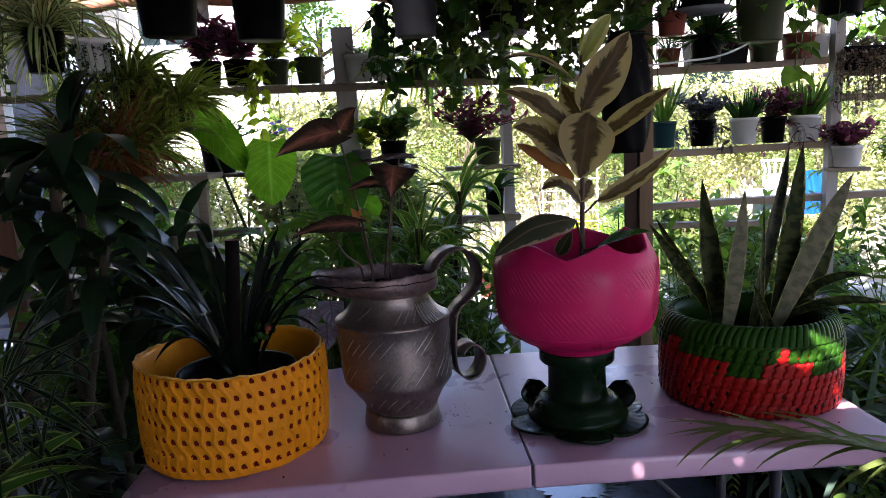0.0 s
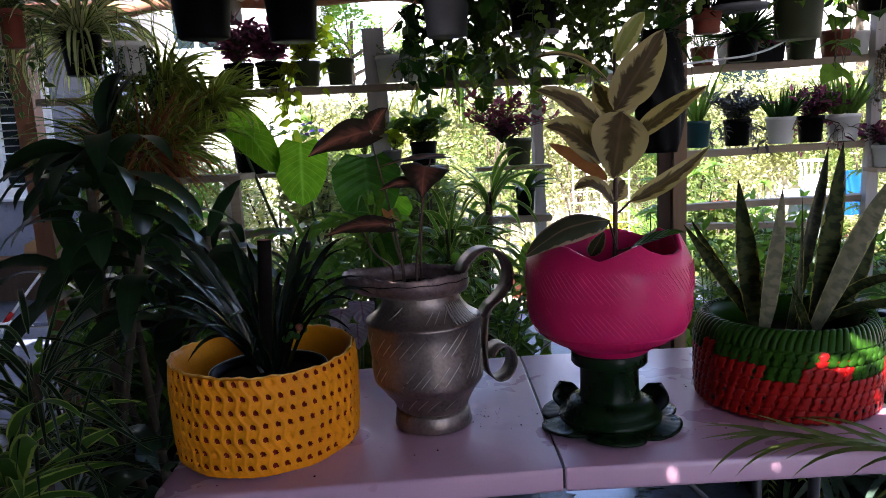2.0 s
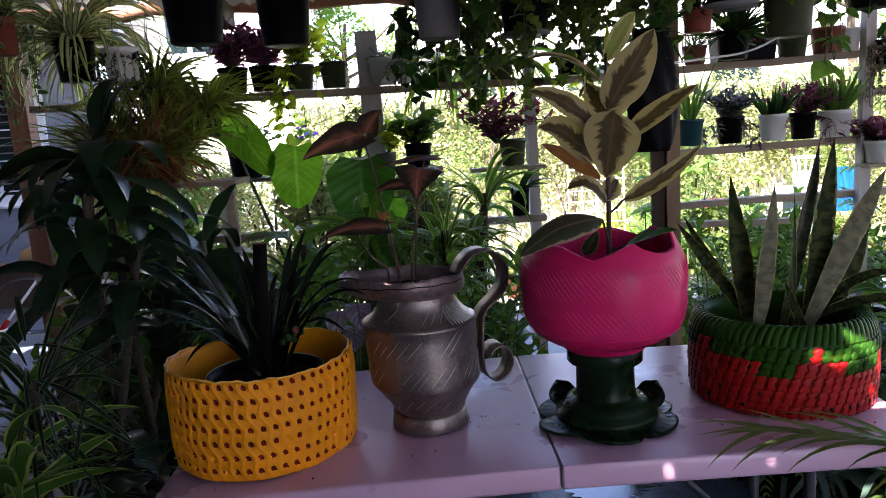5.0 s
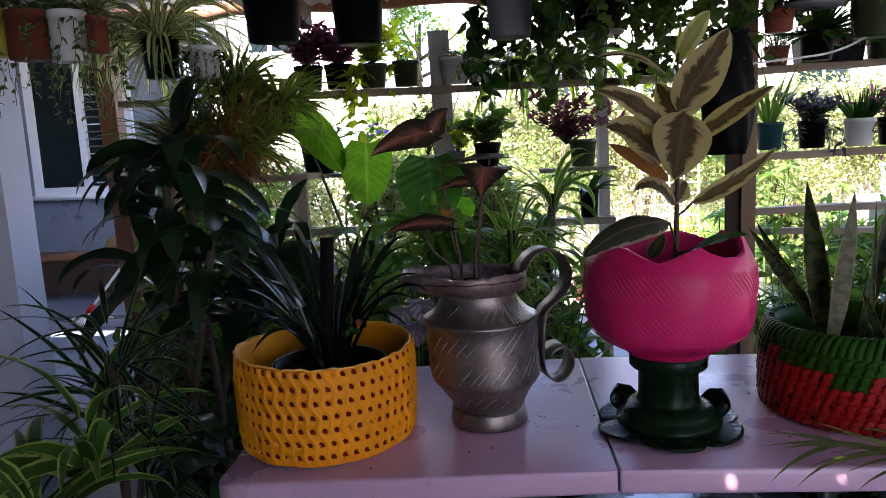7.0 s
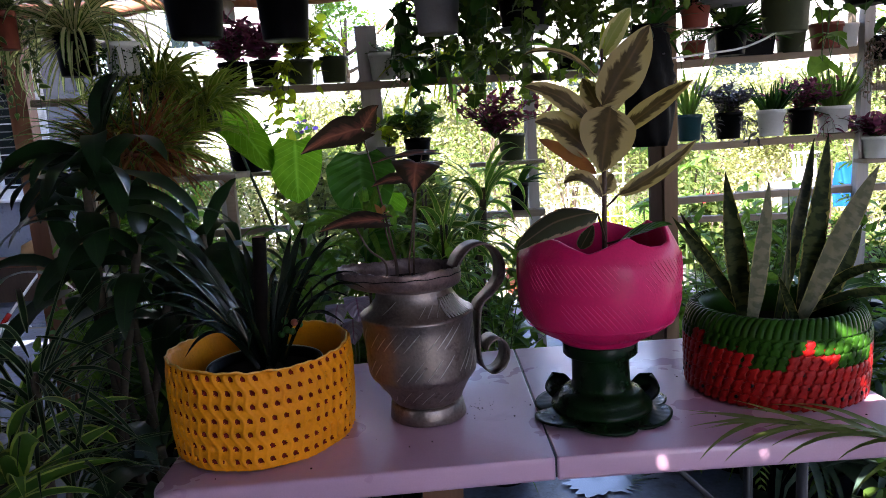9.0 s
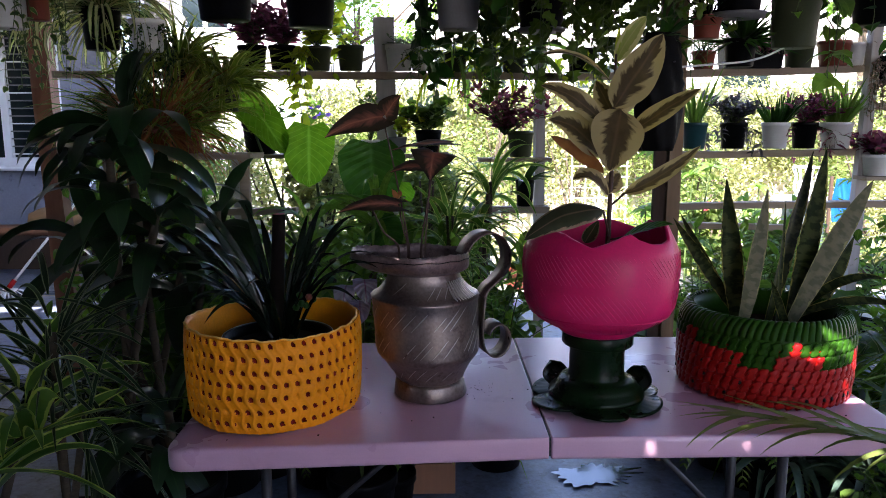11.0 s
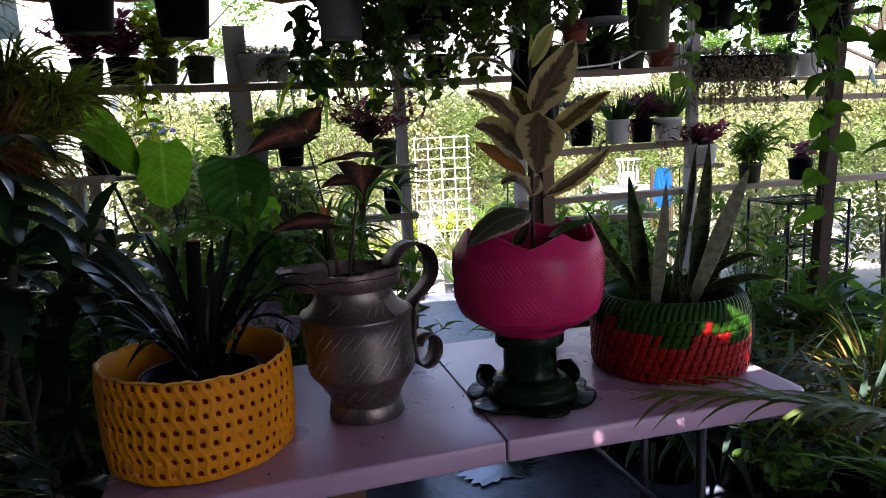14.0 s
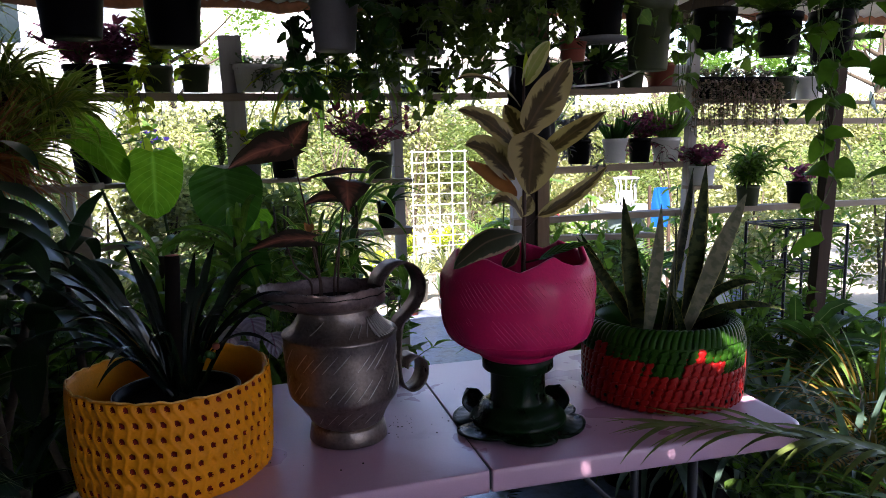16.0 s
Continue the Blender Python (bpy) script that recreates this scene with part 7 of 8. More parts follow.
def shade_kind(kind, seed):
    """Prototypes of the leafy plants that fill the beds."""
    if kind == "broad":
        p = ground_pot("broad_leaf_plant", 0, 0, "glossy broad-leaved shade plant in a black pot")
        bush(p.leaf, p.stem, 16, 0.42, 0.30, 0.17, 0.08, seed, per=6, shape="oval", at=(0, 0, p.top), droop=1.0)
        return p.done(F_MID)
    if kind == "fern":
        p = ground_pot("fern", 0, 0, "feathery green fern with arching fronds")
        fronds(p.leaf, p.stem, 30, 0.48, seed, leaflet=0.085, at=(0, 0, p.top), pairs=20)
        return p.done(F_BRIGHT)
    if kind == "grass":
        p = ground_pot("strap_leaf_plant", 0, 0, "strap-leaved plant with arching green leaves")
        tuft(p.leaf, 70, 0.52, 0.026, seed, el=(0.3, 1.5), droop=(0.6, 2.0), at=(0, 0, p.top), r0=0.04)
        return p.done(F_MID)
    if kind == "blue":
        p = ground_pot("blue_strap_plant", 0, 0, "plant with folded bluish-green strap leaves in a black pot")
        tuft(p.leaf, 60, 0.46, 0.036, seed, el=(0.4, 1.5), droop=(0.5, 2.2), at=(0, 0, p.top), r0=0.05, fold=0.4)
        return p.done(F_BLUESTRAP)
    if kind == "gold":
        p = ground_pot("gold_grass", 0, 0, "tall grassy plant with long arching golden leaves")
        tuft(p.leaf, 60, 0.62, 0.013, seed, el=(0.8, 1.5), droop=(1.0, 2.3), shape="grass", at=(0, 0, p.top), r0=0.05, steps=9)
        return p.done(F_GOLDFERN)
    if kind == "heart":
        p = ground_pot("heart_leaf_plant", 0, 0, "bushy heart-leaved plant in a pot")
        bush(p.leaf, p.stem, 18, 0.5, 0.30, 0.12, 0.10, seed, per=6, shape="heart", at=(0, 0, p.top))
        return p.done(F_MID)
    if kind == "tall":
        p = ground_pot("tall_shrub", 0, 0, "tall thin-stemmed shrub with small leaves")
        bush(p.leaf, p.stem, 12, 0.95, 0.28, 0.09, 0.035, seed, per=16, at=(0, 0, p.top))
        return p.done(F_MID)
    if kind == "hedge":
        p = ground_pot("leafy_shrub", 0, 0, "dense green leafy shrub in a black pot")
        bush(p.leaf, p.stem, 70, 1.45, 0.30, 0.13, 0.036, seed, per=11, shape="lance", at=(0, 0, p.top), droop=1.1)
        return p.done(F_MID)
    if kind == "small":
        p = ground_pot("small_leaf_plant", 0, 0, "dense small-leaved plant low on the ground", 0.1, 0.16)
        bush(p.leaf, p.stem, 34, 0.30, 0.24, 0.05, 0.028, seed, per=10, at=(0, 0, p.top))
        return p.done(F_MID)
    p = ground_pot("dumb_cane", 0, 0, "leafy cane plant with pale-ribbed leaves")
    bush(p.leaf, p.stem, 9, 0.62, 0.18, 0.24, 0.085, seed, per=7, shape="oval", at=(0, 0, p.top), droop=1.1)
    return p.done(F_PALEVEIN)


BED = []
for side, spots in (("mid", ((0.0, 1.38, "tall"), (0.0, 1.70, "cane"), (-0.05, 1.50, "tall"), (-0.95, 2.05, "cane"), (-0.62, 1.62, "broad"), (-0.35, 1.95, "tall"), (-0.70, 1.25, "heart"), (-0.30, 1.40, "grass"), (-0.28, 1.60, "fern"), (-0.40, 1.55, "fern"),
                             (-0.42, 1.12, "small"), (-1.10, 1.75, "tall"), (-1.30, 1.55, "grass"), (-0.55, 2.2, "grass"), (-1.45, 2.2, "heart"), (-1.64, 2.50, "hedge"), (-1.95, 2.60, "hedge"), (-1.30, 2.42, "cane"), (-1.62, 1.55, "tall"), (-1.55, 2.1, "cane"), (-1.75, 2.25, "heart"), (-1.42, 1.62, "cane"), (-2.0, 2.3, "heart"), 
                             (-0.12, 2.25, "cane"), (-0.42, 0.98, "small"), (-1.25, 1.9, "tall"), (-0.9, 1.5, "fern"), (-1.15, 2.1, "cane"), (-0.85, 1.9, "cane"), (-0.5, 1.75, "tall"), (-0.2, 2.2, "cane"), (-1.3, 2.25, "tall"))),
                    ("right", ((1.14, 1.42, "tall"), (2.30, 2.78, "tall"), (3.25, 2.75, "tall"), (1.78, 2.95, "tall"), (2.05, 2.80, "cane"), (1.25, 3.05, "small"), (1.52, 3.1, "fern"), (1.32, 1.66, "cane"), (1.12, 1.22, "blue"), (1.42, 1.86, "grass"), (1.0, 1.2, "fern"), (1.05, 1.55, "fern"), (1.30, 1.30, "grass"), (1.55, 1.70, "cane"), (1.25, 0.85, "blue"), (1.60, 1.05, "blue"), (1.85, 0.80, "grass"),
                               (1.95, 1.75, "tall"), (1.30, 1.95, "cane"), (0.95, 2.05, "grass"), (2.25, 1.15, "fern"), (2.45, 1.60, "broad"), (2.7, 2.0, "tall"), (1.50, 0.55, "blue"), (1.95, 0.95, "gold"), (1.72, 0.70, "gold"), (1.75, 0.40, "small"),
                               (2.15, 0.70, "blue"), (1.15, 0.45, "small"), (1.65, 2.1, "blue"), (0.75, 1.75, "small"), (2.05, 0.25, "fern"), (1.02, 1.0, "blue"), (2.2, 2.1, "grass"), (1.4, 0.1, "grass"),
                               (2.9, 1.5, "cane"), (0.85, 2.2, "heart"), (1.95, 1.3, "cane"), (1.5, 1.4, "grass"), (0.95, 1.35, "fern"), (1.0, 1.85, "tall"), (1.2, 1.65, "grass"), (0.82, 1.5, "heart"), (1.4, 2.2, "tall"), (1.8, 1.5, "tall")))):
    BED += spots
for k, (x, y, kind) in enumerate(BED):
    if kind not in KINDS:
        KINDS[kind] = shade_kind(kind, 400 + 7 * len(KINDS))
        KINDS[kind].matrix_basis = pose(x, y, 0.015, 0, 0, k * 77)
    else:
        copy_thing(KINDS[kind], pose(x, y, 0.015, 0, 0, k * 77 % 360))


# ---- the palm in front of the table ----
def areca():
    t = thing("areca_palm", (1.22, -0.22, 0.015), "small palm with long drooping leaflets in front of the table", "potted plant")
    pot_parts(t, 0.14, 0.24, M_BLACKPOT)
    o = np.array((1.22, -0.22, 0.015))
    ways = [((1.22, -0.22, 0.22), (1.13, -0.21, 0.56), (0.98, -0.18, 0.68), (0.78, -0.11, 0.742), (0.60, -0.04, 0.768), (0.43, 0.0, 0.790)),
            ((1.22, -0.22, 0.22), (1.26, -0.30, 0.60), (1.22, -0.36, 0.78), (1.10, -0.38, 0.80)),
            ((1.22, -0.22, 0.22), (1.30, -0.18, 0.55), (1.42, -0.10, 0.72), (1.60, 0.0, 0.70)),
            ((1.22, -0.22, 0.22), (1.28, -0.30, 0.45), (1.42, -0.40, 0.58), (1.62, -0.45, 0.52))]
    for k, way in enumerate(ways):
        path = spline([np.array(q) - o for q in way], 30)
        f = part("frond_stalk", Geo().tube(path, np.linspace(0.006, 0.0015, 30), 6), F_STEM, t)
        r = rng(500 + k)
        d = np.gradient(path, axis=0)
        az = np.arctan2(d[:, 1], d[:, 0])
        for j in range(8, 30, 1 if k == 0 else 2):
            for sign in (-1, 1):
                g = Geo()
                u = j / 29
                spread = (0.85 - 0.62 * u) * sign
                g.leaves(path[j:j + 1], az[j] + spread + 0.08 * r.randn(), 0.60 * (1 - u) + 0.16 + 0.1 * r.randn(), (0.19 + 0.05 * r.rand()) * (0.8 + 0.25 * math.sin(math.pi * u)), 0.042 - 0.022 * u, 0.45 + 1.7 * (1 - u) + 0.2 * r.randn(), 7, "grass", 0.2)
                part("leaflet", g, F_PALM, f)
    return t


areca()
p = Plant("fern", (1.62, 0.55, 0.015), 0.13, 0.24, M_BLACKPOT, "golden-tipped fern with arching yellowish fronds", SHADE)
fronds(p.leaf, p.stem, 22, 0.55, 540, leaflet=0.06, at=(0, 0, p.top), el=(0.7, 1.4), pairs=20)
p.done(F_GOLDFERN)


def crate(x, y):
    t = thing("wooden_crate", (x, y, 0.018), "low reddish wooden crate filled with soil and small leaves", "crate")
    for k in range(2):
        part("side_board", Geo().box((-0.15, -0.11 + k * 0.205, 0), (0.15, -0.095 + k * 0.205, 0.12)), M_WOOD_BROWN, t, smooth=False)
        part("end_board", Geo().box((-0.165 + k * 0.315, -0.11, 0), (-0.15 + k * 0.315, 0.11, 0.13)), M_WOOD_BROWN, t, smooth=False)
    part("soil", Geo().box((-0.149, -0.094, 0.01), (0.149, 0.094, 0.085)), M_SOIL, t, smooth=False)
    g, s = Geo(), Geo()
    bush(g, s, 8, 0.08, 0.1, 0.05, 0.03, 530, per=4, at=(0, 0, 0.085), shape="oval")
    part("foliage", g, F_DEEP, t)


crate(-0.34, 1.22)


def rack(x, y):
    t = thing("metal_rack", (x, y, 0.015), "black wire-framed plant rack standing in the bed", "rack")
    for dx in (0, 0.36):
        for dy in (0, 0.3):
            part("upright", Geo().tube([(dx, dy, 0), (dx, dy, 0.96)], 0.008, 6), M_BLACK_METAL, t)
    for z in (0.25, 0.5, 0.74, 0.955):
        part("shelf_frame", Geo().tube([(0, 0, z), (0.36, 0, z), (0.36, 0.3, z), (0, 0.3, z), (0, 0, z)], 0.006, 5), M_BLACK_METAL, t)
        for k in range(1, 6):
            part("wire", Geo().tube([(0.06 * k, 0, z), (0.06 * k, 0.3, z)], 0.003, 4), M_BLACK_METAL, t)


rack(2.05, 1.60)


# ---- the porch of the old house ----
def porch_bench(x, y):
    t = thing("bench", (x, y, 0.0), "low dark wooden porch bench under the window", "bench")
    part("seat", Geo().box((-0.75, -0.2, 0.40), (0.75, 0.2, 0.45), bevel=0.01), M_WOOD_BROWN, t)
    part("front_board", Geo().box((-0.72, -0.18, 0.08), (0.72, -0.15, 0.40)), M_WOOD, t, smooth=False)
    for dx in (-0.66, 0.66):
        for dy in (-0.14, 0.14):
            part("leg", Geo().box((dx - 0.03, dy - 0.03, 0), (dx + 0.03, dy + 0.03, 0.40)), M_WOOD, t, smooth=False)


def sack(x, y, z):
    a = np.linspace(0, 2 * math.pi, 30, endpoint=False)
    P = np.array([[((0.02 + r * (1 + 0.08 * math.sin(3 * b + 4 * h))) * math.cos(b) * 1.6, (0.02 + r) * math.sin(b), h) for r, h in ((0.0, 0.001), (0.16, 0.0), (0.2, 0.06), (0.19, 0.13), (0.12, 0.18), (0.0, 0.19))] for b in a])
    solid("sack", Geo().grid(P, close_u=True), M_TAN, "tan cloth sack lying on the porch bench", "sack", place=(x, y, z), smooth=True)


def mop(x, y):
    t = thing("mop", (x, y, 0.014), "string mop with a pale handle and a red socket", "mop")
    part("handle", Geo().tube([(0.02, 0.01, 0.10), (0.48, 0.72, 0.95)], 0.012, 8), M_WHITEPOT, t)
    part("socket", Geo().tube([(-0.01, -0.02, 0.05), (0.035, 0.03, 0.13)], 0.022, 8), M_RED, t)
    r = rng(900)
    for k in range(40):
        b = r.rand() * 2 * math.pi
        part("strand", Geo().tube(spline([(0, 0, 0.07), (0.07 * math.cos(b), 0.07 * math.sin(b), 0.05), ((0.14 + 0.06 * r.rand()) * math.cos(b), 0.16 * math.sin(b), 0.006)], 6), 0.005, 4), M_WHITEPOT, t)


porch_bench(-4.2, 5.45)
sack(-3.75, 5.45, 0.45)
mop(-3.75, 4.45)


# ---- the sunlit garden beyond the fence ----
def leaf_mass(geo, n, centre, size, seed, L=0.08, W=0.05, hollow=0.55, lumps=9):
    """Leaves gathered in uneven clumps that fill a rounded crown, with gaps between the clumps."""
    r = rng(seed)
    c = r.randn(lumps, 3)
    c /= np.linalg.norm(c, axis=1)[:, None]
    c *= (0.35 + 0.5 * r.rand(lumps))[:, None]
    k = r.randint(0, lumps, n)
    d = r.randn(n, 3)
    d /= np.linalg.norm(d, axis=1)[:, None]
    q = c[k] + d * ((hollow + (1 - hollow) * r.rand(n)) * (0.30 + 0.18 * r.rand(lumps)[k]))[:, None]
    base = np.array(centre) + q * np.array(size)
    geo.leaves(base, r.rand(n) * 2 * math.pi, -0.6 + 1.6 * r.rand(n), L * (0.6 + 0.7 * r.rand(n)), W * (0.6 + 0.7 * r.rand(n)), 0.6 * r.rand(n), 2, "oval", 0.25, r.randn(n))


def shrub(x, y, w, h, seed, material, label, n=1500, L=0.08, W=0.045, name="garden_shrub"):
    t = thing(name, (x, y, 0), label, "shrub", "garden shrubs in the sun")
    g = Geo()
    leaf_mass(g, n, (0, 0, h * 0.55), (w, w * 0.8, h * 0.52), seed, L, W)
    part("crown", g, material, t)
    r = rng(seed)
    for k in range(5):
        a = r.rand() * 2 * math.pi
        part("branch", Geo().tube(spline([(0, 0, 0), (0.15 * w * math.cos(a), 0.15 * w * math.sin(a), h * 0.35), (0.5 * w * math.cos(a), 0.5 * w * math.sin(a), h * 0.8)], 8), np.linspace(0.018, 0.006, 8), 6), F_BARK, t)
    return t


SHRUBS = ((-1.55, 4.7, 0.6, 1.55), (-0.75, 5.2, 0.7, 1.5), (-0.15, 4.4, 0.5, 1.25), (0.25, 6.4, 0.7, 1.75), (-1.3, 6.6, 0.8, 1.9), (2.35, 5.9, 0.6, 1.5), (3.9, 5.4, 0.8, 1.6),
          (4.8, 4.4, 0.7, 1.5), (3.6, 3.9, 0.5, 1.2), (1.95, 4.35, 0.25, 0.72), (5.4, 6.2, 1.0, 2.0), (4.3, 7.0, 0.9, 1.9), (3.0, 7.2, 0.8, 1.7), (6.4, 5.0, 0.9, 1.9), (4.1, 3.0, 0.6, 1.35), (5.2, 3.3, 0.7, 1.6), (-1.0, 3.0, 0.36, 1.30), (-0.28, 2.9, 0.34, 1.36), (3.2, 3.1, 0.40, 1.0), (-0.65, 3.3, 0.36, 1.42),
          (1.4, 7.2, 0.8, 1.75), (1.95, 3.3, 0.3, 0.85), (-2.9, 6.4, 0.8, 1.35), (-2.2, 5.5, 0.7, 1.25), (-3.3, 7.2, 0.8, 1.45), (-2.6, 4.9, 0.6, 1.1), (5.0, 7.4, 0.7, 1.9), (2.3, 7.4, 0.6, 1.8), (-0.6, 7.5, 0.7, 1.85), (0.6, 7.3, 0.5, 1.7))
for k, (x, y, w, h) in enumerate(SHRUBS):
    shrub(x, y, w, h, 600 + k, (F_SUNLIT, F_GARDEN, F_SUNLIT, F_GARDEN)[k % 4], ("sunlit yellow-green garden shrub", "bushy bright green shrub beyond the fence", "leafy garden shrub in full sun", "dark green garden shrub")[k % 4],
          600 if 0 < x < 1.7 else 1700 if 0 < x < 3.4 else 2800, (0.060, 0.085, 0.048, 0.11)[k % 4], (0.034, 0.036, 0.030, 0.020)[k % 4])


def vine_wall():
    solid("wall_garden", Geo().box((-1.9, 8.05, 0), (9.5, 8.2, 1.85)), M_GARDEN_WALL, "stained pale garden wall half hidden under climbing leaves", "wall", "structure")
    r = rng(650)
    n = 30000
    clump = 0.10 + 0.22 * np.abs(np.sin(3.1 * r.rand(n)))
    base = np.stack([-1.9 + 11.4 * r.rand(n), 8.02 - clump * r.rand(n) ** 2, 0.85 + 1.15 * r.rand(n) - 0.7 * r.rand(n) ** 3], -1)
    g = Geo().leaves(base, -math.pi / 2 + 0.8 * r.randn(n), -0.9 + 0.7 * r.rand(n), 0.062 * (0.6 + 0.7 * r.rand(n)), 0.046 * (0.6 + 0.6 * r.rand(n)), 0.4 * r.rand(n), 2, "oval", 0.2, 0.5 * r.randn(n))
    tagged(solid("climbing_vine", g, F_CLIMB, "thick sunlit climbing vine covering the garden wall", "vine", "stuff", smooth=True))


vine_wall()


def garden_tree(x, y, h, seed):
    t = thing("tree", (x, y, 0), "leafy garden tree against the bright sky", "tree")
    r = rng(seed)
    trunk = spline([(0, 0, 0), (0.08, 0.02, h * 0.3), (-0.02, 0.05, h * 0.6), (0.05, 0, h * 0.85)], 14)
    part("trunk", Geo().tube(trunk, np.linspace(0.12, 0.03, 14), 9), F_BARK, t)
    g = Geo()
    for k in range(9):
        a, z0 = r.rand() * 2 * math.pi, h * (0.35 + 0.4 * r.rand())
        reach = 0.8 + 0.9 * r.rand()
        end = (reach * math.cos(a), reach * math.sin(a), z0 + 0.5 + 0.6 * r.rand())
        part("limb", Geo().tube(spline([(0.03, 0.03, z0), (0.5 * end[0], 0.5 * end[1], z0 + 0.35), end], 9), np.linspace(0.04, 0.008, 9), 6), F_BARK, t)
        leaf_mass(g, 420, end, (0.8, 0.8, 0.55), seed + k, 0.11, 0.05, 0.3, 6)
    part("crown", g, F_MID, t)


garden_tree(-1.7, 13.0, 4.2, 700)
garden_tree(6.6, 10.5, 4.6, 720)
garden_tree(9.5, 8.5, 4.0, 740)


def plant_ladder(x, y):
    t = thing("trellis", (x, y, 0), "white-painted garden trellis shelf standing in the sun", "trellis")
    for k in range(5):
        part("upright", Geo().box((k * 0.131 - 0.003, -0.012, 0), (k * 0.131 + 0.003, 0.012, 1.33)), M_FRAME, t, smooth=False)
    for k in range(13):
        z = 0.10 + k * 0.101
        part("bar", Geo().box((-0.02, -0.0165, z - 0.0035), (0.545, -0.0125, z + 0.0035)), M_FRAME, t, smooth=False)


plant_ladder(1.06, 5.5)


def urn(x, y):
    t = thing("garden_urn", (x, y, 0), "white ribbed urn on a grey-green drum pedestal in the garden", "urn")
    t.scale = (0.74, 0.74, 0.95)
    part("pedestal", Geo().lathe([(0.01, 0.001), (0.22, 0), (0.24, 0.10), (0.24, 0.70), (0.22, 0.75)], 28), M_SAGE, t)
    part("tray", Geo().lathe([(0.01, 0.75), (0.36, 0.75), (0.38, 0.78), (0.36, 0.80), (0.01, 0.79)], 32), M_URN, t)
    for k in range(12):
        a = k * 2 * math.pi / 12
        part("rib", Geo().tube([(q * math.cos(a), q * math.sin(a), h) for q, h in ((0.07, 0.79), (0.13, 0.87), (0.12, 1.00), (0.16, 1.08))], 0.009, 5), M_URN, t)
    part("bowl", Geo().lathe([(0.01, 0.795), (0.07, 0.795), (0.09, 0.85), (0.085, 0.95), (0.01, 0.95)], 20), M_URN, t)
    part("ring", Geo().lathe([(0.152, 1.07), (0.166, 1.07), (0.166, 1.085), (0.152, 1.085), (0.152, 1.07)], 24), M_URN, t)


urn(3.05, 5.0)
GARDEN = "pots standing in the sunlit yard"
r_pots = rng(800)
SPOTS = ((1.30, 5.15), (1.55, 5.25), (1.80, 5.6), (0.95, 4.9), (0.70, 5.0), (2.05, 5.2), (0.45, 4.75), (1.15, 6.2), (2.6, 5.4), (3.6, 4.8), (2.1, 4.5), (2.5, 4.4), (0.2, 5.3), (1.6, 6.6), (3.9, 4.4), (0.75, 5.9), (1.78, 6.25), (2.25, 6.9), (2.0, 7.4), (2.75, 6.1), (3.3, 6.4), (4.3, 6.6), (2.6, 7.7), (3.7, 5.7), (2.3, 5.8))
for k, (x, y) in enumerate(SPOTS):
    m = (M_WHITEPOT, M_TERRA, M_WHITEPOT, M_GREYPOT, M_BLACKPOT)[k % 5]
    p = Plant("garden_pot", (x, y, 0.0), 0.09 + 0.03 * r_pots.rand(), 0.16 + 0.06 * r_pots.rand(), m, ("white pot with a leafy plant in the sun", "terracotta pot with a leafy plant in the sun", "white pot with a leafy plant in the sun",
              "grey pot with a leafy plant in the sun", "black pot with a leafy plant in the sun")[k % 5], GARDEN)
    if k % 3:
        bush(p.leaf, p.stem, 12, 0.34, 0.2, 0.09, 0.04, 820 + k, per=8, at=(0, 0, p.top))
    else:
        tuft(p.leaf, 34, 0.36, 0.03, 820 + k, el=(0.6, 1.5), droop=(0.3, 1.2), at=(0, 0, p.top))
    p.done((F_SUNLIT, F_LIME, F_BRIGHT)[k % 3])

g = Geo()
s = np.linspace(0, 1, 16)
P = np.array([[(3.04 + 0.16 * u, 4.5 + 0.03 * math.sin(9 * u + 4 * v), 0.60 + 0.36 * v) for v in s] for u in s])
solid("tarpaulin", g.grid(P), M_BLUE, "bright blue tarpaulin hung between the shrubs", "tarpaulin", smooth=True)
for x in (3.02, 3.22):
    post("post_stake", x, 4.52, 0, 0.98, 0.022, 0.022, M_WOOD, "thin wooden stake holding the tarpaulin")
for k, (x, y, z) in enumerate(((-0.97, 3.00, 1.50), (-0.92, 3.00, 1.46), (-1.0, 3.01, 1.44), (-0.90, 3.01, 1.40))):
    g = Geo()
    tuft(g, 7, 0.030, 0.024, 860 + k, el=(0.1, 0.6), droop=(0, 0.4), shape="oval", steps=3)
    part("petals", g, M_FLOWER, thing("violet_flower", (x, y, z), "violet flower on the garden shrub", "flower", "violet flowers"))
shrub(-0.95, 3.10, 0.15, 1.60, 880, F_BRIGHT, "flowering vine shrub with violet blooms", 420, 0.055, 0.040, "flowering_shrub")
g = Geo()
tuft(g, 30, 0.06, 0.03, 870, el=(-0.5, 1.4), droop=(0, 0.6), shape="oval", r0=0.04, steps=3)
part("petals", g, M_REDFLOWER, thing("red_flower", (1.93, 4.2, 0.76), "red flower head among the leaves", "flower"))


# ---- more of the garden that shows through the fence ----
def garden_palm(x, y, seed, h=0.75):
    p = Plant("garden_palm", (x, y, 0.0), 0.12, 0.18, M_GREYPOT, "small garden palm with splayed green fronds", GARDEN)
    fronds(p.leaf, p.stem, 13, h, seed, leaflet=0.20, at=(0, 0, p.top), el=(0.7, 1.45), droop=1.1, pairs=15, wide=0.020)
    return p.done(F_BRIGHT)


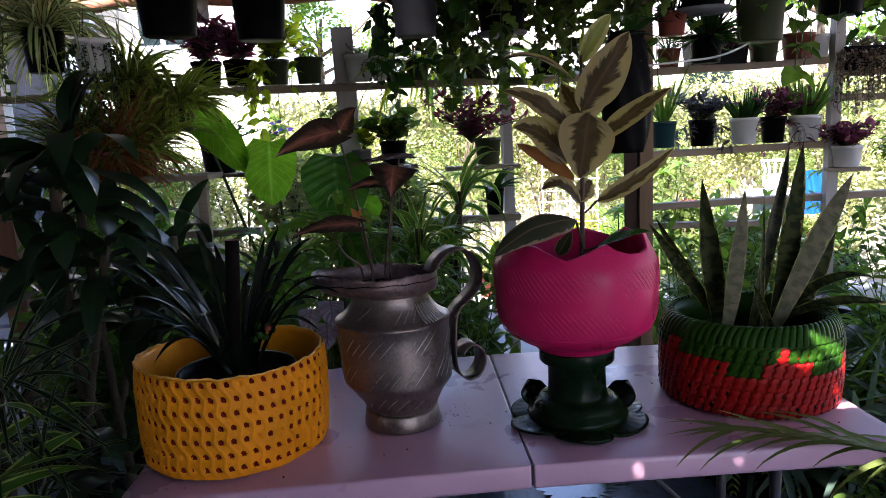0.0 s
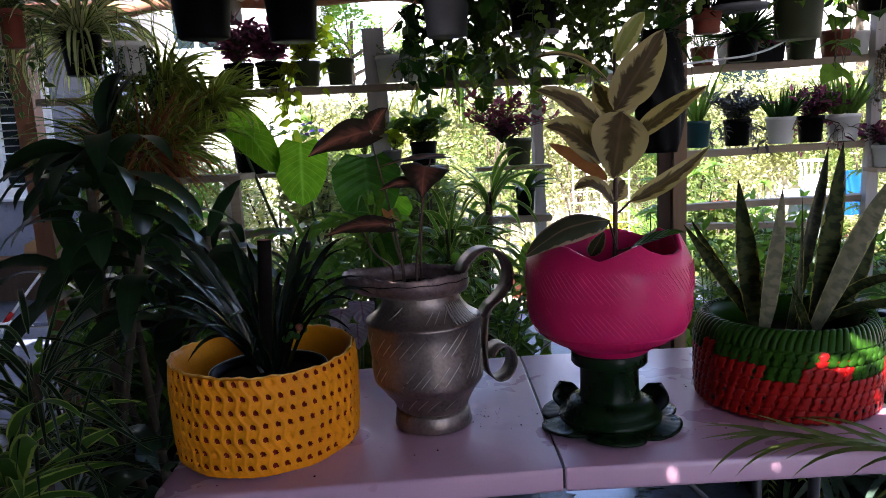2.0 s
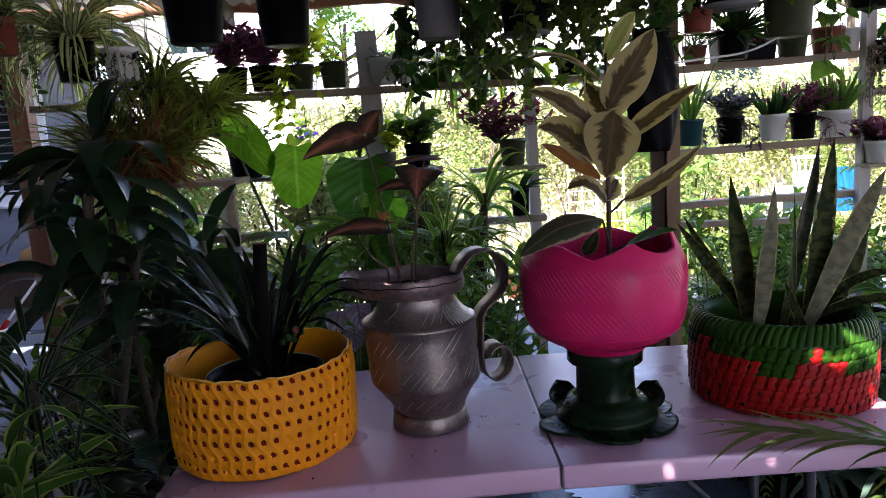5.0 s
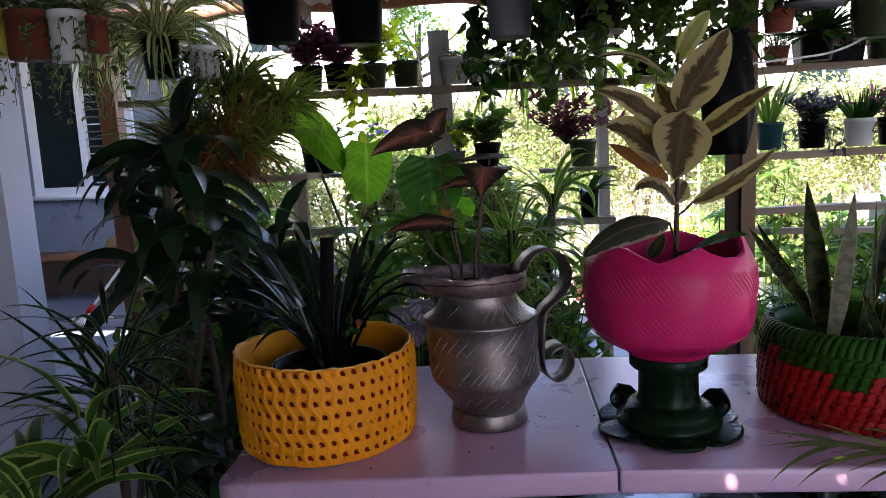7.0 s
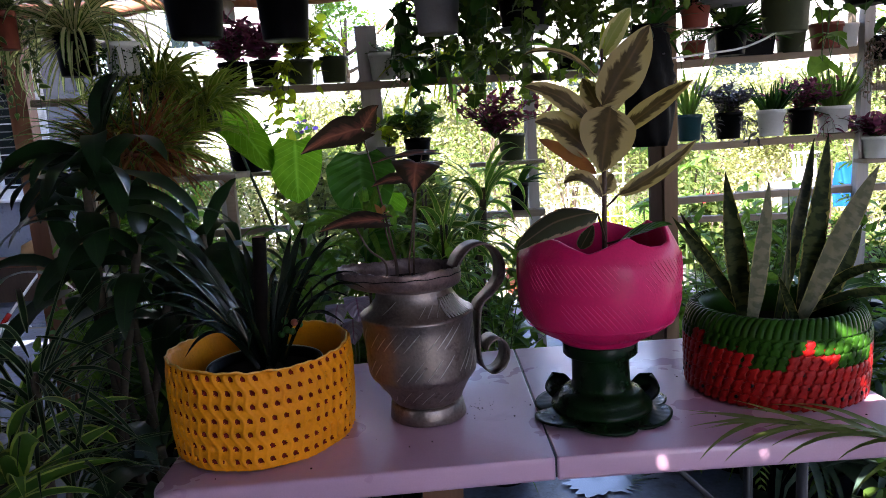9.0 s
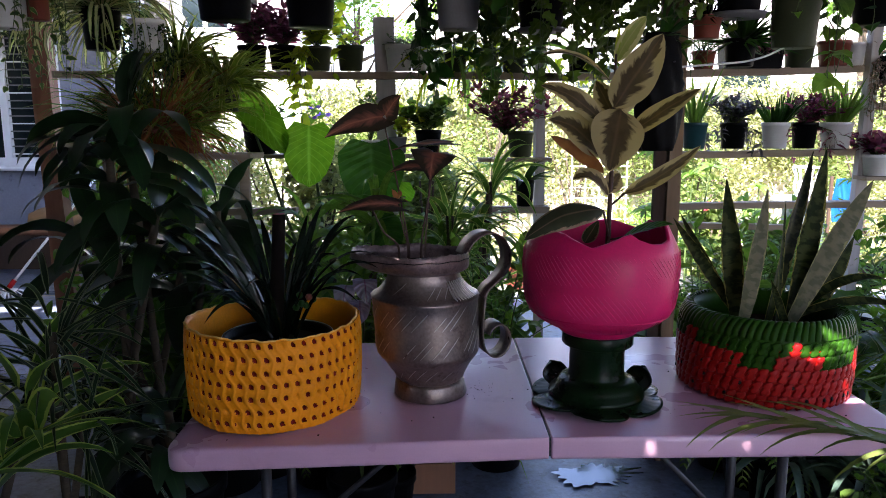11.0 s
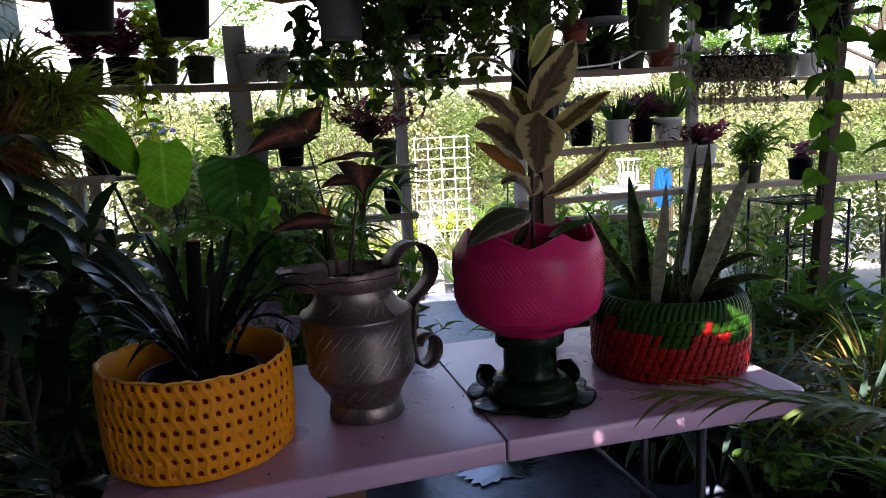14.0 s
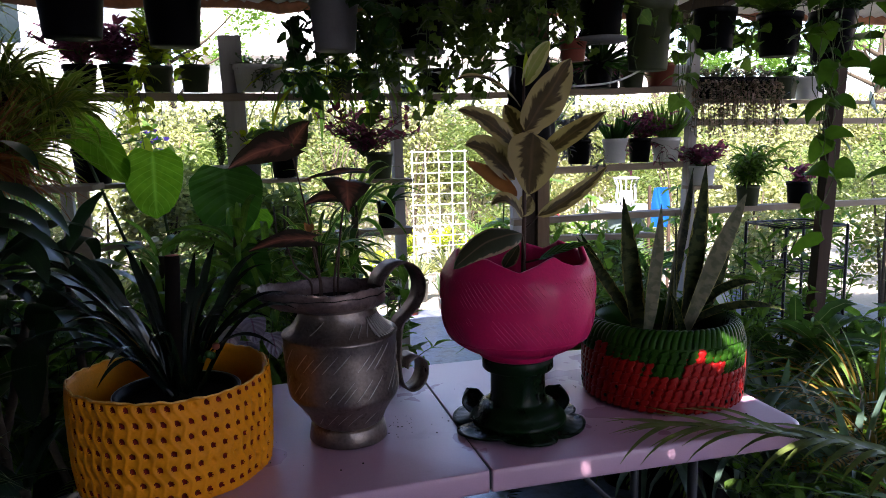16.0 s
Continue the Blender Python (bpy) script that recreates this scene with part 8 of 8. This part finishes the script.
def sapling(x, y, h, seed, leaf=0.16, whorls=4, low=0.5):
    """A thin stem with whorls of long pointed leaves."""
    t = thing("sapling", (x, y, 0.0), "slender garden sapling with whorls of backlit pointed leaves", "plant", "saplings beyond the fence")
    r = rng(seed)
    stem = spline([(0, 0, 0), (0.02 * r.randn(), 0.02, h * 0.5), (0.03 * r.randn(), 0, h)], 14)
    part("stem", Geo().tube(stem, np.linspace(0.009, 0.004, 14), 6), F_STEM, t)
    for k in range(whorls):
        at = stem[int(13 * (low + (1 - low) * k / max(1, whorls - 1)))]
        g = Geo()
        n = 9
        g.leaves(np.repeat(at[None], n, 0), np.arange(n) * 2 * math.pi / n + r.rand(), 0.55 - 0.7 * r.rand(n), leaf * (0.7 + 0.5 * r.rand(n)), leaf * 0.26 * (0.8 + 0.4 * r.rand(n)), 0.6 + 0.7 * r.rand(n), 6, "lance", 0.2, 0.4 * r.randn(n))
        part("leaf_whorl", g, F_BRIGHT, t)


for k, (x, y, h, leaf, whorls, low) in enumerate(((1.17, 3.2, 1.25, 0.17, 4, 0.55), (1.05, 3.05, 0.88, 0.12, 3, 0.7), (1.62, 3.5, 1.12, 0.15, 3, 0.6), (1.74, 4.2, 1.02, 0.15, 3, 0.6), (2.32, 4.2, 0.92, 0.14, 3, 0.6), (2.0, 3.7, 0.80, 0.13, 3, 0.6),
                                                  (0.10, 3.1, 1.15, 0.13, 4, 0.6), (-0.30, 3.2, 1.30, 0.12, 4, 0.6), (2.55, 3.3, 1.05, 0.14, 4, 0.5), (1.42, 3.9, 0.72, 0.14, 2, 0.7))):
    sapling(x, y, h, 970 + k, leaf, whorls, low)
for k, (x, y, h, n) in enumerate(((-1.15, 2.72, 0.72, 40), (-0.98, 2.62, 0.62, 44), (-0.20, 2.70, 0.74, 40))):
    p = Plant("garden_pot", (x, y, 0.0), 0.11, 0.2 + 0.05 * (k % 2), M_BLACKPOT, "black pot of tall sunlit strap leaves by the fence", GARDEN)
    tuft(p.leaf, n, h, 0.030, 990 + k, el=(1.0, 1.55), droop=(0.4, 1.4), at=(0, 0, p.top), r0=0.05)
    p.done(F_STRIPE)
garden_palm(1.68, 4.75, 950, 0.95)
garden_palm(2.75, 4.1, 951, 0.70)
garden_palm(-0.55, 3.75, 952, 0.80)
for k, (x, y) in enumerate(((1.10, 4.55), (1.24, 4.62), (1.40, 4.50), (1.02, 5.25), (1.62, 5.05), (1.48, 5.6), (1.28, 5.75), (0.92, 5.6), (1.12, 4.25), (0.78, 4.35))):
    p = Plant("garden_pot", (x, y, 0.0), 0.055 + 0.012 * (k % 3), 0.10 + 0.03 * (k % 2), (M_GREYPOT, M_TERRA, M_WHITEPOT, M_BLACKPOT)[k % 4], ("grey pot of upright succulent leaves in the sun", "terracotta pot of upright succulent leaves", "white pot of upright succulent leaves", "black pot of upright succulent leaves")[k % 4], GARDEN)
    tuft(p.leaf, 22, 0.20 + 0.05 * (k % 3), 0.026, 960 + k, el=(0.9, 1.55), droop=(-0.2, 0.4), at=(0, 0, p.top), r0=0.03, fold=0.5)
    p.done((F_SILVERGREEN, F_GARDEN, F_BRIGHT)[k % 3])
